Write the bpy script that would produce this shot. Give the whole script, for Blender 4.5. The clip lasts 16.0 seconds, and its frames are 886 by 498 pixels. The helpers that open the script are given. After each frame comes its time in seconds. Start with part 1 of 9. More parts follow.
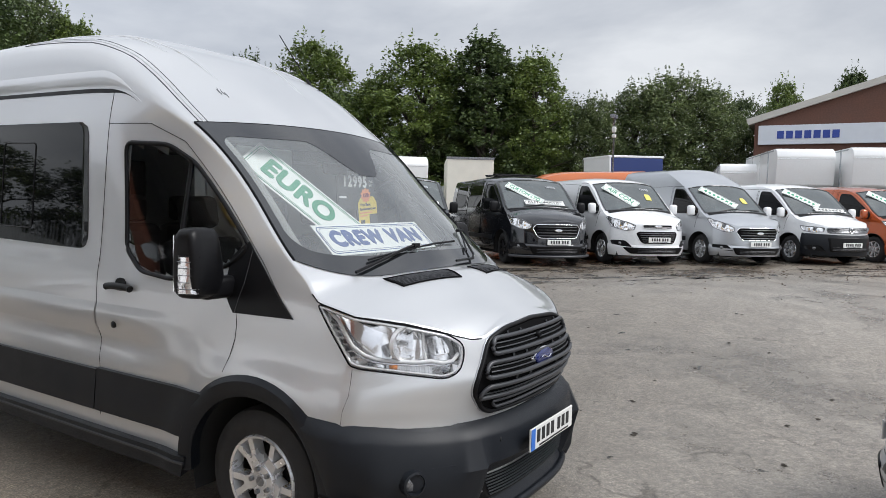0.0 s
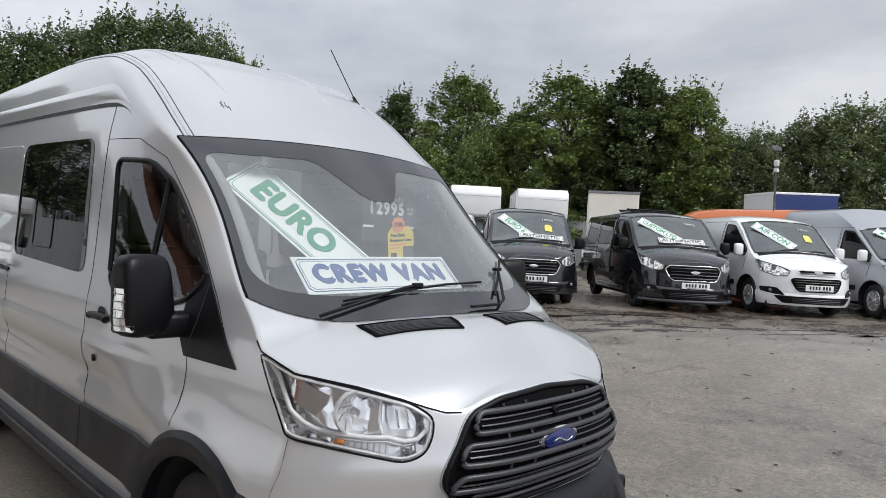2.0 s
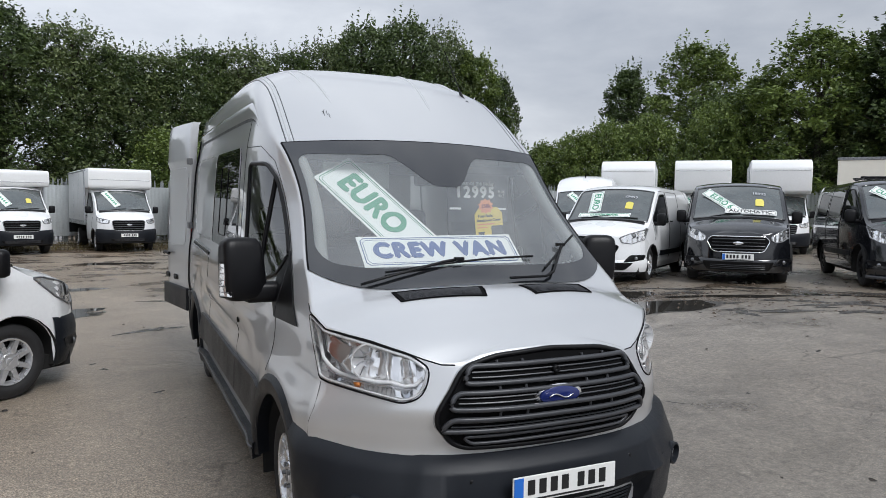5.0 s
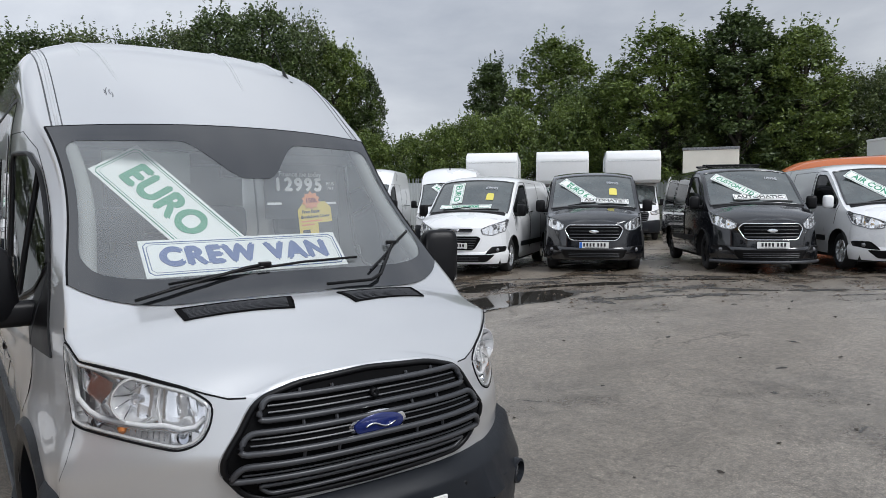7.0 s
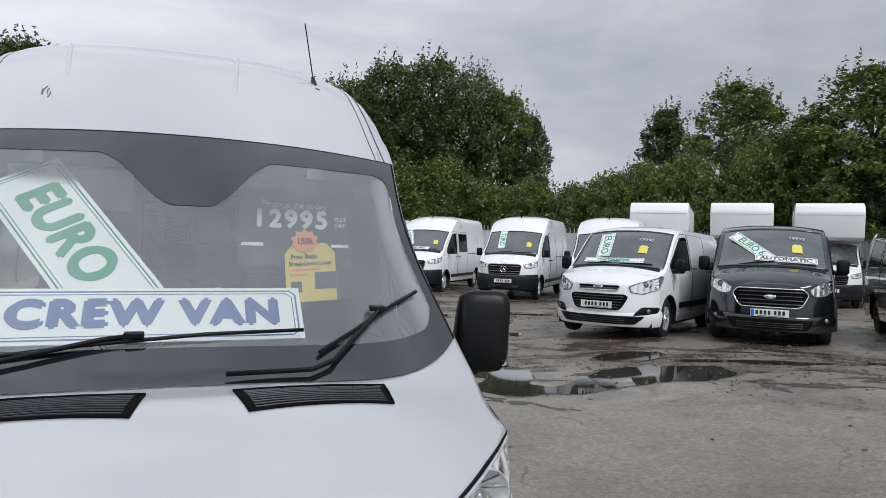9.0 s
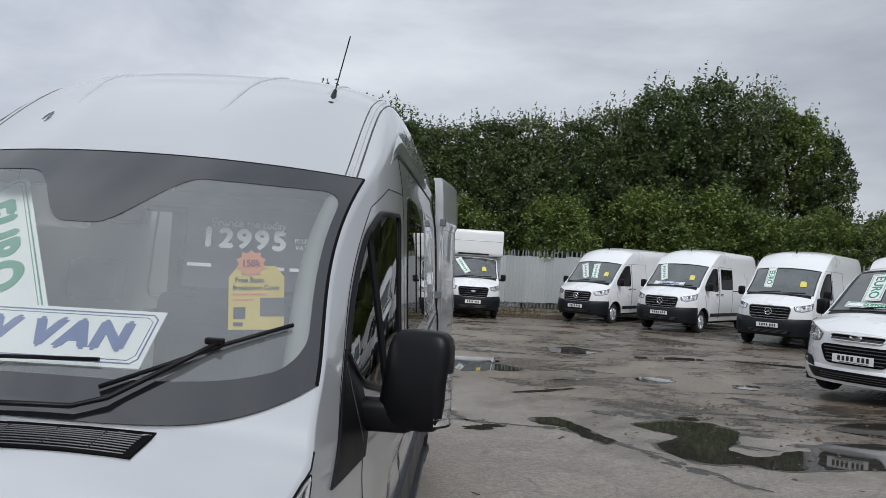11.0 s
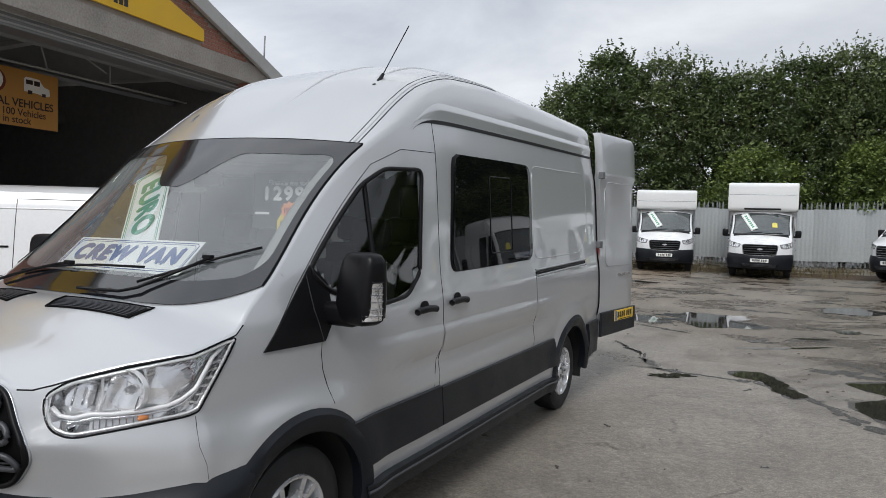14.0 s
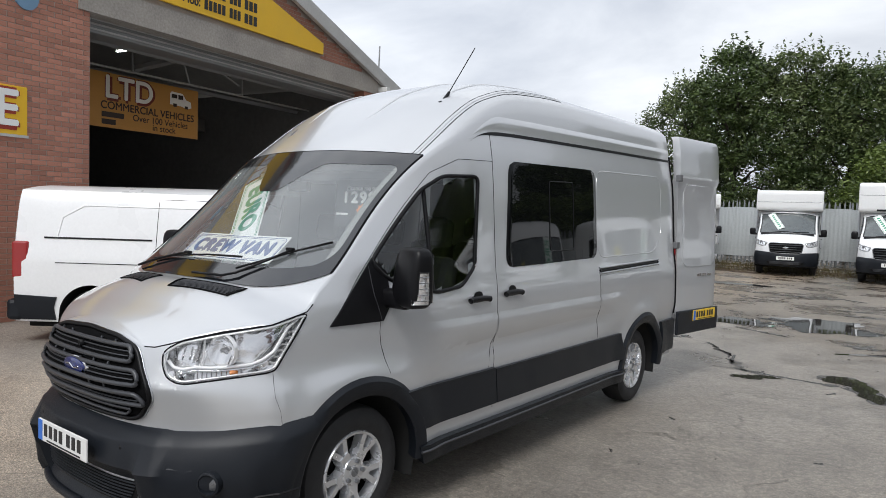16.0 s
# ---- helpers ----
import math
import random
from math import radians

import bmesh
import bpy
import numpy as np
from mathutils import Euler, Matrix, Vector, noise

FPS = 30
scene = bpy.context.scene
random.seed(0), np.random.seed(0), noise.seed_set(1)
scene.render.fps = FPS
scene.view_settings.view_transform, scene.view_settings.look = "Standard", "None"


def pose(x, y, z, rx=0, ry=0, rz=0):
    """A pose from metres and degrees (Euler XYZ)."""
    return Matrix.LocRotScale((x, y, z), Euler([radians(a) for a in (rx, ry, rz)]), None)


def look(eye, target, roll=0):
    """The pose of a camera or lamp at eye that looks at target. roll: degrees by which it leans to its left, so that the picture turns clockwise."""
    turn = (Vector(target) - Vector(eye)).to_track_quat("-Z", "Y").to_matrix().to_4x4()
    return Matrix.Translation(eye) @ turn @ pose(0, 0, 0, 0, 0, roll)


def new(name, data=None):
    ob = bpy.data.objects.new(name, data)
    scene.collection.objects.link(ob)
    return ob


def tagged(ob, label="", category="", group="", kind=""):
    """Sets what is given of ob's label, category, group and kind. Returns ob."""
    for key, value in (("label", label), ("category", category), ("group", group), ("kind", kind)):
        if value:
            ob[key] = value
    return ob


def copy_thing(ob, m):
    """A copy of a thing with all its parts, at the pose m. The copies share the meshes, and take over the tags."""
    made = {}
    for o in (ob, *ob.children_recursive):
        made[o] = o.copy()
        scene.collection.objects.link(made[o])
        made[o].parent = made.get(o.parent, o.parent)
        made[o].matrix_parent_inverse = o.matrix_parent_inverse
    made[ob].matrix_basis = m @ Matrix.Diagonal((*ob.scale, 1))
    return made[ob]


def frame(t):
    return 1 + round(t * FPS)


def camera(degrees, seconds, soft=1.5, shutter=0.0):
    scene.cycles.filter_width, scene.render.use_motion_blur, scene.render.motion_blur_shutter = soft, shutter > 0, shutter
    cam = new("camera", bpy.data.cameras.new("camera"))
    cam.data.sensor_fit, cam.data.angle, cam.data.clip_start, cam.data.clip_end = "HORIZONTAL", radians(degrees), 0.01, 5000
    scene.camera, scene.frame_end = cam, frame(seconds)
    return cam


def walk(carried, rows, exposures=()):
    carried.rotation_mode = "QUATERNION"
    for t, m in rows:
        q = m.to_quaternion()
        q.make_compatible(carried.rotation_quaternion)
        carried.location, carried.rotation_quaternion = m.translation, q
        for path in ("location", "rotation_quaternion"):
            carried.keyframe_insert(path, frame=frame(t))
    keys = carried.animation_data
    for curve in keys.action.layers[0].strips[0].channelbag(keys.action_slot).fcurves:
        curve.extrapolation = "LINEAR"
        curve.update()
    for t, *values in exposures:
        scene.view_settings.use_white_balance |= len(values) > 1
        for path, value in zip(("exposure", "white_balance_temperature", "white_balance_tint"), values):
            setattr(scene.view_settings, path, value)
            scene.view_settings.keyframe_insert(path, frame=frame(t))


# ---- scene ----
cam = camera(65.1, 16.0, 0.45)
PATH = [
    (0, (-3.247, -1.448, 1.708), (-1.561, -0.381, 1.576), 1.3),
    (0.5, (-2.916, -1.55, 1.714), (-1.435, -0.216, 1.557), 2.7),
    (1, (-2.692, -1.515, 1.703), (-1.264, -0.119, 1.584), 2.7),
    (1.5, (-2.463, -1.451, 1.72), (-1.064, -0.024, 1.643), 3.5),
    (2, (-2.25, -1.571, 1.725), (-0.838, -0.155, 1.673), 3.0),
    (2.5, (-2.028, -1.831, 1.739), (-0.881, -0.196, 1.643), 4.2),
    (3, (-1.856, -1.898, 1.736), (-0.622, -0.325, 1.68), 5.4),
    (3.5, (-1.739, -2.109, 1.744), (-0.598, -0.466, 1.764), 4.3),
    (3.7, (-1.707, -2.245, 1.743), (-0.686, -0.525, 1.761), 4.9),
    (5.8, (-1.697, -2.485, 1.745), (-0.862, -0.675, 1.582), 0.7),
    (6, (-1.654, -2.46, 1.739), (-0.683, -0.722, 1.546), 0.5),
    (6.5, (-1.445, -2.263, 1.738), (-0.332, -0.614, 1.536), 2.0),
    (7, (-1.228, -2.161, 1.744), (-0.076, -0.533, 1.604), -0.4),
    (7.5, (-0.862, -2.072, 1.759), (-0.095, -0.229, 1.634), 0.3),
    (8, (-0.59, -1.871, 1.73), (0.124, -0.004, 1.649), 1.4),
    (8.2, (-0.476, -1.736, 1.726), (0.274, 0.117, 1.675), 2.1),
    (10.3, (0.774, -1.153, 1.776), (1.106, 0.819, 1.813), 0.9),
    (10.5, (0.941, -1.134, 1.77), (1.104, 0.859, 1.808), 1.2),
    (11, (1.275, -1.077, 1.788), (1.201, 0.921, 1.835), 3.7),
    (11.5, (1.571, -0.95, 1.761), (1.341, 1.035, 1.85), 4.4),
    (12, (1.881, -0.9, 1.761), (1.604, 1.079, 1.849), 1.8),
    (12.5, (2.281, -0.931, 1.757), (1.58, 0.941, 1.81), 1.8),
    (13, (2.485, -1.067, 1.749), (1.691, 0.768, 1.816), 0.5),
    (13.5, (2.603, -1.25, 1.77), (1.779, 0.572, 1.728), -0.1),
    (14, (2.915, -1.351, 1.741), (1.979, 0.414, 1.647), 1.6),
    (14.5, (3.158, -1.48, 1.733), (2.006, 0.149, 1.587), -0.4),
    (15, (3.194, -1.592, 1.744), (2.007, 0.015, 1.666), -0.2),
    (15.5, (3.373, -1.673, 1.738), (2.18, -0.072, 1.623), -0.9),
    (16, (3.539, -1.609, 1.761), (2.314, -0.031, 1.656), 1.9),
]
LIGHTEN = [(0, 0.24), (0.5, 0.28), (1, 0.26), (2, 0.13), (3.5, 0.07), (6, 0.0), (8, -0.05), (10.3, -0.25), (12, -0.3), (13, -0.21), (14, -0.16), (14.5, 0.0), (16, 0.09)]
walk(cam, [(t, look(eye, target, roll)) for t, eye, target, roll in PATH], [(t, stops, 6120 if 2 < t < 14 else 6260, 10) for t, stops in LIGHTEN])

# ---------------------------------------------------------------- light
world = bpy.data.worlds.new("sky")
scene.world = world
world.use_nodes = True
SUN_EL, SUN_AZ = 48.0, 164.0
_wn = world.node_tree.nodes
_wl = world.node_tree.links
_wn.clear()
_out = _wn.new("ShaderNodeOutputWorld")
_bg = _wn.new("ShaderNodeBackground")
_bg.inputs[1].default_value = 1.12
_sky = _wn.new("ShaderNodeTexSky")
_sky.sky_type = "NISHITA"
_sky.sun_disc = False
_sky.sun_elevation = radians(SUN_EL)
_sky.sun_rotation = radians(SUN_AZ)
_sky.air_density, _sky.dust_density = 1.0, 4.0
_skys = _wn.new("ShaderNodeMix")
_skys.data_type = "RGBA"
_skys.blend_type = "MULTIPLY"
_skys.inputs[0].default_value = 1.0
_skys.inputs[7].default_value = (0.055, 0.055, 0.055, 1)
_wl.new(_sky.outputs[0], _skys.inputs[6])
# cloud deck: two scales of noise on the sky's direction
_tc = _wn.new("ShaderNodeTexCoord")
_mp = _wn.new("ShaderNodeMapping")
_mp.inputs["Scale"].default_value = (1.0, 1.0, 2.6)
_wl.new(_tc.outputs["Generated"], _mp.inputs[0])
_n1 = _wn.new("ShaderNodeTexNoise")
_n1.inputs["Scale"].default_value = 2.1
_n1.inputs["Detail"].default_value = 7
_n1.inputs["Roughness"].default_value = 0.55
_n1.inputs["Distortion"].default_value = 0.25
_wl.new(_mp.outputs[0], _n1.inputs["Vector"])
_cr = _wn.new("ShaderNodeValToRGB")
_cr.color_ramp.elements[0].position = 0.30
_cr.color_ramp.elements[0].color = (0.50, 0.53, 0.585, 1)
_cr.color_ramp.elements[1].position = 0.66
_cr.color_ramp.elements[1].color = (0.93, 0.94, 0.95, 1)
_e = _cr.color_ramp.elements.new(0.48)
_e.color = (0.69, 0.71, 0.745, 1)
_wl.new(_n1.outputs["Fac"], _cr.inputs[0])
_cover = _wn.new("ShaderNodeMix")
_cover.data_type = "RGBA"
_cover.inputs[0].default_value = 0.88
_wl.new(_skys.outputs[2], _cover.inputs[6])
_wl.new(_cr.outputs[0], _cover.inputs[7])
# an overcast deck is about three times as bright overhead as at the horizon
_sx = _wn.new("ShaderNodeSeparateXYZ")
_wl.new(_tc.outputs["Generated"], _sx.inputs[0])
_el = _wn.new("ShaderNodeMapRange")
_el.inputs["From Min"].default_value, _el.inputs["From Max"].default_value = 0.0, 1.0
_el.inputs["To Min"].default_value, _el.inputs["To Max"].default_value = 0.99, 1.24
_wl.new(_sx.outputs["Z"], _el.inputs["Value"])
_gr = _wn.new("ShaderNodeVectorMath")
_gr.operation = "SCALE"
_wl.new(_cover.outputs[2], _gr.inputs[0])
_we = _wn.new("ShaderNodeMath")
_we.operation = "MULTIPLY_ADD"
_we.inputs[1].default_value, _we.inputs[2].default_value = -0.24, 0.92
_wl.new(_sx.outputs["X"], _we.inputs[0])
_ew = _wn.new("ShaderNodeMath")
_ew.operation = "MULTIPLY"
_wl.new(_el.outputs[0], _ew.inputs[0])
_wl.new(_we.outputs[0], _ew.inputs[1])
_wl.new(_ew.outputs[0], _gr.inputs["Scale"])
_wl.new(_gr.outputs[0], _bg.inputs[0])
_wl.new(_bg.outputs[0], _out.inputs[0])

sun = new("sun", bpy.data.lights.new("sun", "SUN"))
sun.data.energy = 2.2
sun.data.angle = radians(25)
sun.data.color = (1.0, 0.97, 0.93)
sun.matrix_world = look((0, 0, 30), (0 - 30 * math.sin(radians(SUN_AZ)) / math.tan(radians(SUN_EL)), 30 * -math.cos(radians(SUN_AZ)) / math.tan(radians(SUN_EL)), 0))


# ---------------------------------------------------------------- materials
def shader(name):
    m = bpy.data.materials.new(name)
    m.use_nodes = True
    nt = m.node_tree
    return m, nt, nt.nodes["Principled BSDF"]


def mat(name, color, rough=0.5, metal=0.0, coat=0.0, vary=0.06, scale=3.0, fine=60.0, bump=0.0, bump_scale=80.0, spec=0.5, per_object=0.0, emit=None):
    """Principled surface with broad and fine variation of its colour and gloss."""
    m, nt, b = shader(name)
    N, L = nt.nodes, nt.links
    tc = N.new("ShaderNodeTexCoord")
    n1 = N.new("ShaderNodeTexNoise")
    n1.inputs["Scale"].default_value = scale
    n1.inputs["Detail"].default_value = 5
    n2 = N.new("ShaderNodeTexNoise")
    n2.inputs["Scale"].default_value = fine
    n2.inputs["Detail"].default_value = 3
    for n in (n1, n2):
        L.new(tc.outputs["Object"], n.inputs["Vector"])
    add = N.new("ShaderNodeMath")
    add.operation = "ADD"
    L.new(n1.outputs["Fac"], add.inputs[0])
    L.new(n2.outputs["Fac"], add.inputs[1])
    mr = N.new("ShaderNodeMapRange")
    mr.inputs["From Min"].default_value, mr.inputs["From Max"].default_value = 0.6, 1.4
    mr.inputs["To Min"].default_value, mr.inputs["To Max"].default_value = 1 - vary, 1 + vary
    L.new(add.outputs[0], mr.inputs["Value"])
    val = mr.outputs[0]
    if per_object:
        oi = N.new("ShaderNodeObjectInfo")
        r = N.new("ShaderNodeMapRange")
        r.inputs["To Min"].default_value, r.inputs["To Max"].default_value = 1 - per_object, 1 + per_object
        L.new(oi.outputs["Random"], r.inputs["Value"])
        mu = N.new("ShaderNodeMath")
        mu.operation = "MULTIPLY"
        L.new(val, mu.inputs[0])
        L.new(r.outputs[0], mu.inputs[1])
        val = mu.outputs[0]
    vm = N.new("ShaderNodeVectorMath")
    vm.operation = "SCALE"
    vm.inputs[0].default_value = color
    L.new(val, vm.inputs["Scale"])
    L.new(vm.outputs[0], b.inputs["Base Color"])
    rr = N.new("ShaderNodeMapRange")
    rr.inputs["From Min"].default_value, rr.inputs["From Max"].default_value = 0.3, 0.7
    rr.inputs["To Min"].default_value, rr.inputs["To Max"].default_value = max(0.0, rough * 0.85), min(1.0, rough * 1.15)
    L.new(n1.outputs["Fac"], rr.inputs["Value"])
    L.new(rr.outputs[0], b.inputs["Roughness"])
    b.inputs["Metallic"].default_value = metal
    b.inputs["Coat Weight"].default_value = coat
    b.inputs["Coat Roughness"].default_value = 0.03
    b.inputs["Specular IOR Level"].default_value = spec
    if bump:
        n3 = N.new("ShaderNodeTexNoise")
        n3.inputs["Scale"].default_value = bump_scale
        n3.inputs["Detail"].default_value = 4
        L.new(tc.outputs["Object"], n3.inputs["Vector"])
        bp = N.new("ShaderNodeBump")
        bp.inputs["Strength"].default_value = bump
        bp.inputs["Distance"].default_value = 0.01
        L.new(n3.outputs["Fac"], bp.inputs["Height"])
        L.new(bp.outputs[0], b.inputs["Normal"])
    if emit:
        b.inputs["Emission Color"].default_value = (*emit[:3], 1)
        b.inputs["Emission Strength"].default_value = emit[3]
    return m


def glass(name, tint, gloss=0.03, ior=1.5, veil=0.0):
    """Thin automotive glass: tinted see-through with Fresnel gloss and a painted pale haze for veiling reflections."""
    m, nt, b = shader(name)
    N, L = nt.nodes, nt.links
    N.remove(b)
    tr = N.new("ShaderNodeBsdfTransparent")
    tr.inputs[0].default_value = (*tint, 1)
    see = tr.outputs[0]
    if veil:
        tc = N.new("ShaderNodeTexCoord")
        nz = N.new("ShaderNodeTexNoise")
        nz.inputs["Scale"].default_value, nz.inputs["Detail"].default_value, nz.inputs["Roughness"].default_value = 2.2, 6, 0.6
        L.new(tc.outputs["Object"], nz.inputs["Vector"])
        mr = N.new("ShaderNodeMapRange")
        mr.inputs["From Min"].default_value, mr.inputs["From Max"].default_value = 0.3, 0.7
        mr.inputs["To Min"].default_value, mr.inputs["To Max"].default_value = 0.7 * veil, 1.3 * veil
        L.new(nz.outputs["Fac"], mr.inputs["Value"])
        df = N.new("ShaderNodeBsdfDiffuse")
        df.inputs[0].default_value = (0.78, 0.84, 0.86, 1)
        fm = N.new("ShaderNodeMixShader")
        L.new(mr.outputs[0], fm.inputs[0])
        L.new(tr.outputs[0], fm.inputs[1])
        L.new(df.outputs[0], fm.inputs[2])
        see = fm.outputs[0]
    gl = N.new("ShaderNodeBsdfGlossy")
    gl.inputs["Color"].default_value = (1, 1, 1, 1)
    gl.inputs["Roughness"].default_value = gloss
    fr = N.new("ShaderNodeFresnel")
    fr.inputs[0].default_value = ior
    mx = N.new("ShaderNodeMixShader")
    L.new(fr.outputs[0], mx.inputs[0])
    L.new(see, mx.inputs[1])
    L.new(gl.outputs[0], mx.inputs[2])
    L.new(mx.outputs[0], N["Material Output"].inputs[0])
    return m


M_SILVER = mat("silver_metallic_paint", (0.592, 0.604, 0.620), 0.34, 0.50, 1.0, 0.03, 1.5, 900.0)
M_SILVER.node_tree.nodes["Principled BSDF"].inputs["Coat IOR"].default_value = 1.62
M_WHITE = mat("white_van_paint", (0.80, 0.81, 0.82), 0.3, 0.0, 0.7, 0.04, 1.2, 30.0, per_object=0.02)
M_GREY = mat("dark_grey_metallic_paint", (0.010, 0.011, 0.014), 0.16, 0.3, 1.0, 0.05, 1.5, 500.0)
M_SILVER2 = mat("pale_silver_paint", (0.46, 0.48, 0.51), 0.33, 0.5, 0.8, 0.03, 1.5, 500.0)
M_ORANGE = mat("burnt_orange_paint", (0.42, 0.085, 0.018), 0.3, 0.4, 1.0, 0.05, 1.5, 500.0)
M_ORANGE2 = mat("bright_orange_paint", (0.62, 0.17, 0.05), 0.35, 0.1, 0.8, 0.05, 1.5, 60.0)
M_PLASTIC = mat("dark_grey_moulded_plastic", (0.0095, 0.0115, 0.0155), 0.40, 0.0, 0.0, 0.12, 5.0, 300.0, 0.12, 500.0, spec=0.28)
M_BLACK = mat("black_satin_plastic", (0.005, 0.005, 0.006), 0.40, 0.0, 0.0, 0.1, 6.0, 200.0, spec=0.22)
M_SLAT = mat("grille_grey_plastic", (0.048, 0.050, 0.056), 0.38, 0.1, 0.0, 0.08, 6.0, 200.0)
M_PIT = mat("deep_black_mesh", (0.004, 0.004, 0.0045), 0.85, spec=0.1)
M_RUBBER = mat("tyre_rubber", (0.016, 0.016, 0.017), 0.75, 0.0, 0.0, 0.2, 9.0, 120.0, 0.25, 150.0)
M_ALLOY = mat("silver_alloy", (0.74, 0.75, 0.77), 0.27, 0.7, 0.5, 0.05, 8.0, 80.0)
M_CHROME = mat("chrome", (0.82, 0.83, 0.85), 0.10, 1.0, 0.0, 0.03, 8.0, 80.0)
M_REFLECT = mat("lamp_reflector", (0.90, 0.905, 0.91), 0.18, 0.55, 0.0, 0.10, 30.0, 150.0)
M_LAMPIN = mat("lamp_housing_grey", (0.74, 0.745, 0.76), 0.20, 0.85, 0.0, 0.25, 30.0, 150.0)
M_STRIP = mat("white_lamp_strip", (0.86, 0.87, 0.88), 0.25, 0.0, 0.5, 0.03)
M_LENS = mat("ribbed_clear_lens", (0.62, 0.63, 0.64), 0.12, 0.35, 0.6, 0.25, 60.0, 200.0)
M_SHADOWLINE = mat("black_panel_gap", (0.006, 0.006, 0.007), 0.8, spec=0.1)
M_LAMPDARK = mat("lamp_bezel", (0.20, 0.205, 0.215), 0.28, 0.5, 0.0, 0.15, 20.0, 80.0)
M_AMBER = mat("amber_lens", (0.75, 0.26, 0.06), 0.15, 0.0, 0.5, 0.05)
M_REDLENS = mat("red_lens", (0.30, 0.012, 0.015), 0.15, 0.0, 0.8, 0.05)
M_CLEAR = glass("clear_lens", (0.97, 0.97, 0.98))
M_SCREEN = glass("windscreen_glass", (0.90, 0.95, 0.94), 0.012, 2.1, 0.13)
M_DOORGLASS = glass("tinted_door_glass", (0.60, 0.64, 0.64), 0.01, 1.75)
M_PRIVACY = mat("privacy_glass", (0.004, 0.0045, 0.005), 0.02, 0.0, 0.0, 0.05, spec=0.22)
M_FRIT = mat("black_glass_border", (0.010, 0.011, 0.013), 0.07, 0.0, 0.0, 0.05)
for _m in (M_FRIT,):
    _m.node_tree.nodes["Principled BSDF"].inputs["IOR"].default_value = 2.0
M_DASH = mat("dashboard_plastic", (0.12, 0.125, 0.13), 0.6, 0.0, 0.0, 0.1, 6.0, 200.0, 0.1, 300.0)
M_HINGE = mat("grey_hinge_steel", (0.16, 0.165, 0.17), 0.5, 0.4)
M_TRIMDIM = mat("grey_pillar_trim", (0.22, 0.225, 0.22), 0.75, 0.0, 0.0, 0.06, 4.0, 100.0)
M_TRIMLIGHT = mat("pale_grey_cab_trim", (0.62, 0.625, 0.61), 0.7, 0.0, 0.0, 0.06, 4.0, 100.0)
M_SEAT = mat("dark_seat_fabric", (0.035, 0.036, 0.040), 0.9, 0.0, 0.0, 0.15, 6.0, 200.0, 0.3, 300.0)
M_BOARD = mat("white_sign_board", (0.82, 0.83, 0.82), 0.45, 0.0, 0.1, 0.03)
M_GREEN = mat("green_sign_print", (0.020, 0.27, 0.14), 0.5)
M_NAVY = mat("navy_sign_print", (0.030, 0.080, 0.28), 0.5)
M_BLUEBADGE = mat("deep_blue_enamel", (0.012, 0.022, 0.13), 0.15, 0.2, 0.8)
M_PLATEW = mat("white_plate", (0.80, 0.80, 0.78), 0.35, 0.0, 0.3, 0.03)
M_PLATEY = mat("yellow_plate", (0.80, 0.52, 0.02), 0.35, 0.0, 0.3, 0.03)
M_PLATEB = mat("plate_blue_band", (0.03, 0.16, 0.60), 0.35)
M_INK = mat("black_ink", (0.015, 0.015, 0.016), 0.5)
M_TAGY = mat("yellow_tag_card", (0.80, 0.60, 0.08), 0.55, vary=0.05)
M_TAGO = mat("orange_star_card", (0.85, 0.30, 0.10), 0.55, vary=0.05)
M_STICKW = mat("white_sticker_print", (0.95, 0.95, 0.95), 0.5)
M_STICKG = mat("smoked_price_sticker", (0.05, 0.052, 0.058), 0.3)
M_BOXWHITE = mat("white_box_body", (0.78, 0.79, 0.79), 0.4, 0.0, 0.2, 0.04, 1.0, 20.0, per_object=0.03)
M_BLUETARP = mat("navy_curtain", (0.02, 0.04, 0.16), 0.5)
M_UNDER = mat("underbody_black", (0.008, 0.008, 0.008), 0.9)


def fluted():
    """Moulded chrome reflector with fine flutes."""
    m, nt, b = shader("fluted_reflector")
    N, L = nt.nodes, nt.links
    tc = N.new("ShaderNodeTexCoord")
    w = N.new("ShaderNodeTexWave")
    w.inputs["Scale"].default_value, w.inputs["Distortion"].default_value, w.inputs["Detail"].default_value = 4.0, 2.0, 1.0
    L.new(tc.outputs["Object"], w.inputs["Vector"])
    v = N.new("ShaderNodeTexVoronoi")
    v.inputs["Scale"].default_value = 11.0
    L.new(tc.outputs["Object"], v.inputs["Vector"])
    add = N.new("ShaderNodeMath")
    L.new(w.outputs["Fac"], add.inputs[0])
    L.new(v.outputs["Distance"], add.inputs[1])
    bp = N.new("ShaderNodeBump")
    bp.inputs["Strength"].default_value, bp.inputs["Distance"].default_value = 0.45, 0.02
    L.new(add.outputs[0], bp.inputs["Height"])
    L.new(bp.outputs[0], b.inputs["Normal"])
    b.inputs["Base Color"].default_value = (0.88, 0.885, 0.89, 1)
    b.inputs["Metallic"].default_value = 0.85
    b.inputs["Roughness"].default_value = 0.14
    return m


M_FLUTE = fluted()

# ---------------------------------------------------------------- mesh helpers


def mesh_of(name, verts, faces, material=None, smooth=True):
    me = bpy.data.meshes.new(name)
    me.from_pydata([tuple(v) for v in verts], [], [tuple(f) for f in faces])
    me.update()
    if smooth:
        me.polygons.foreach_set("use_smooth", [True] * len(me.polygons))
    if material:
        me.materials.append(material)
    return me


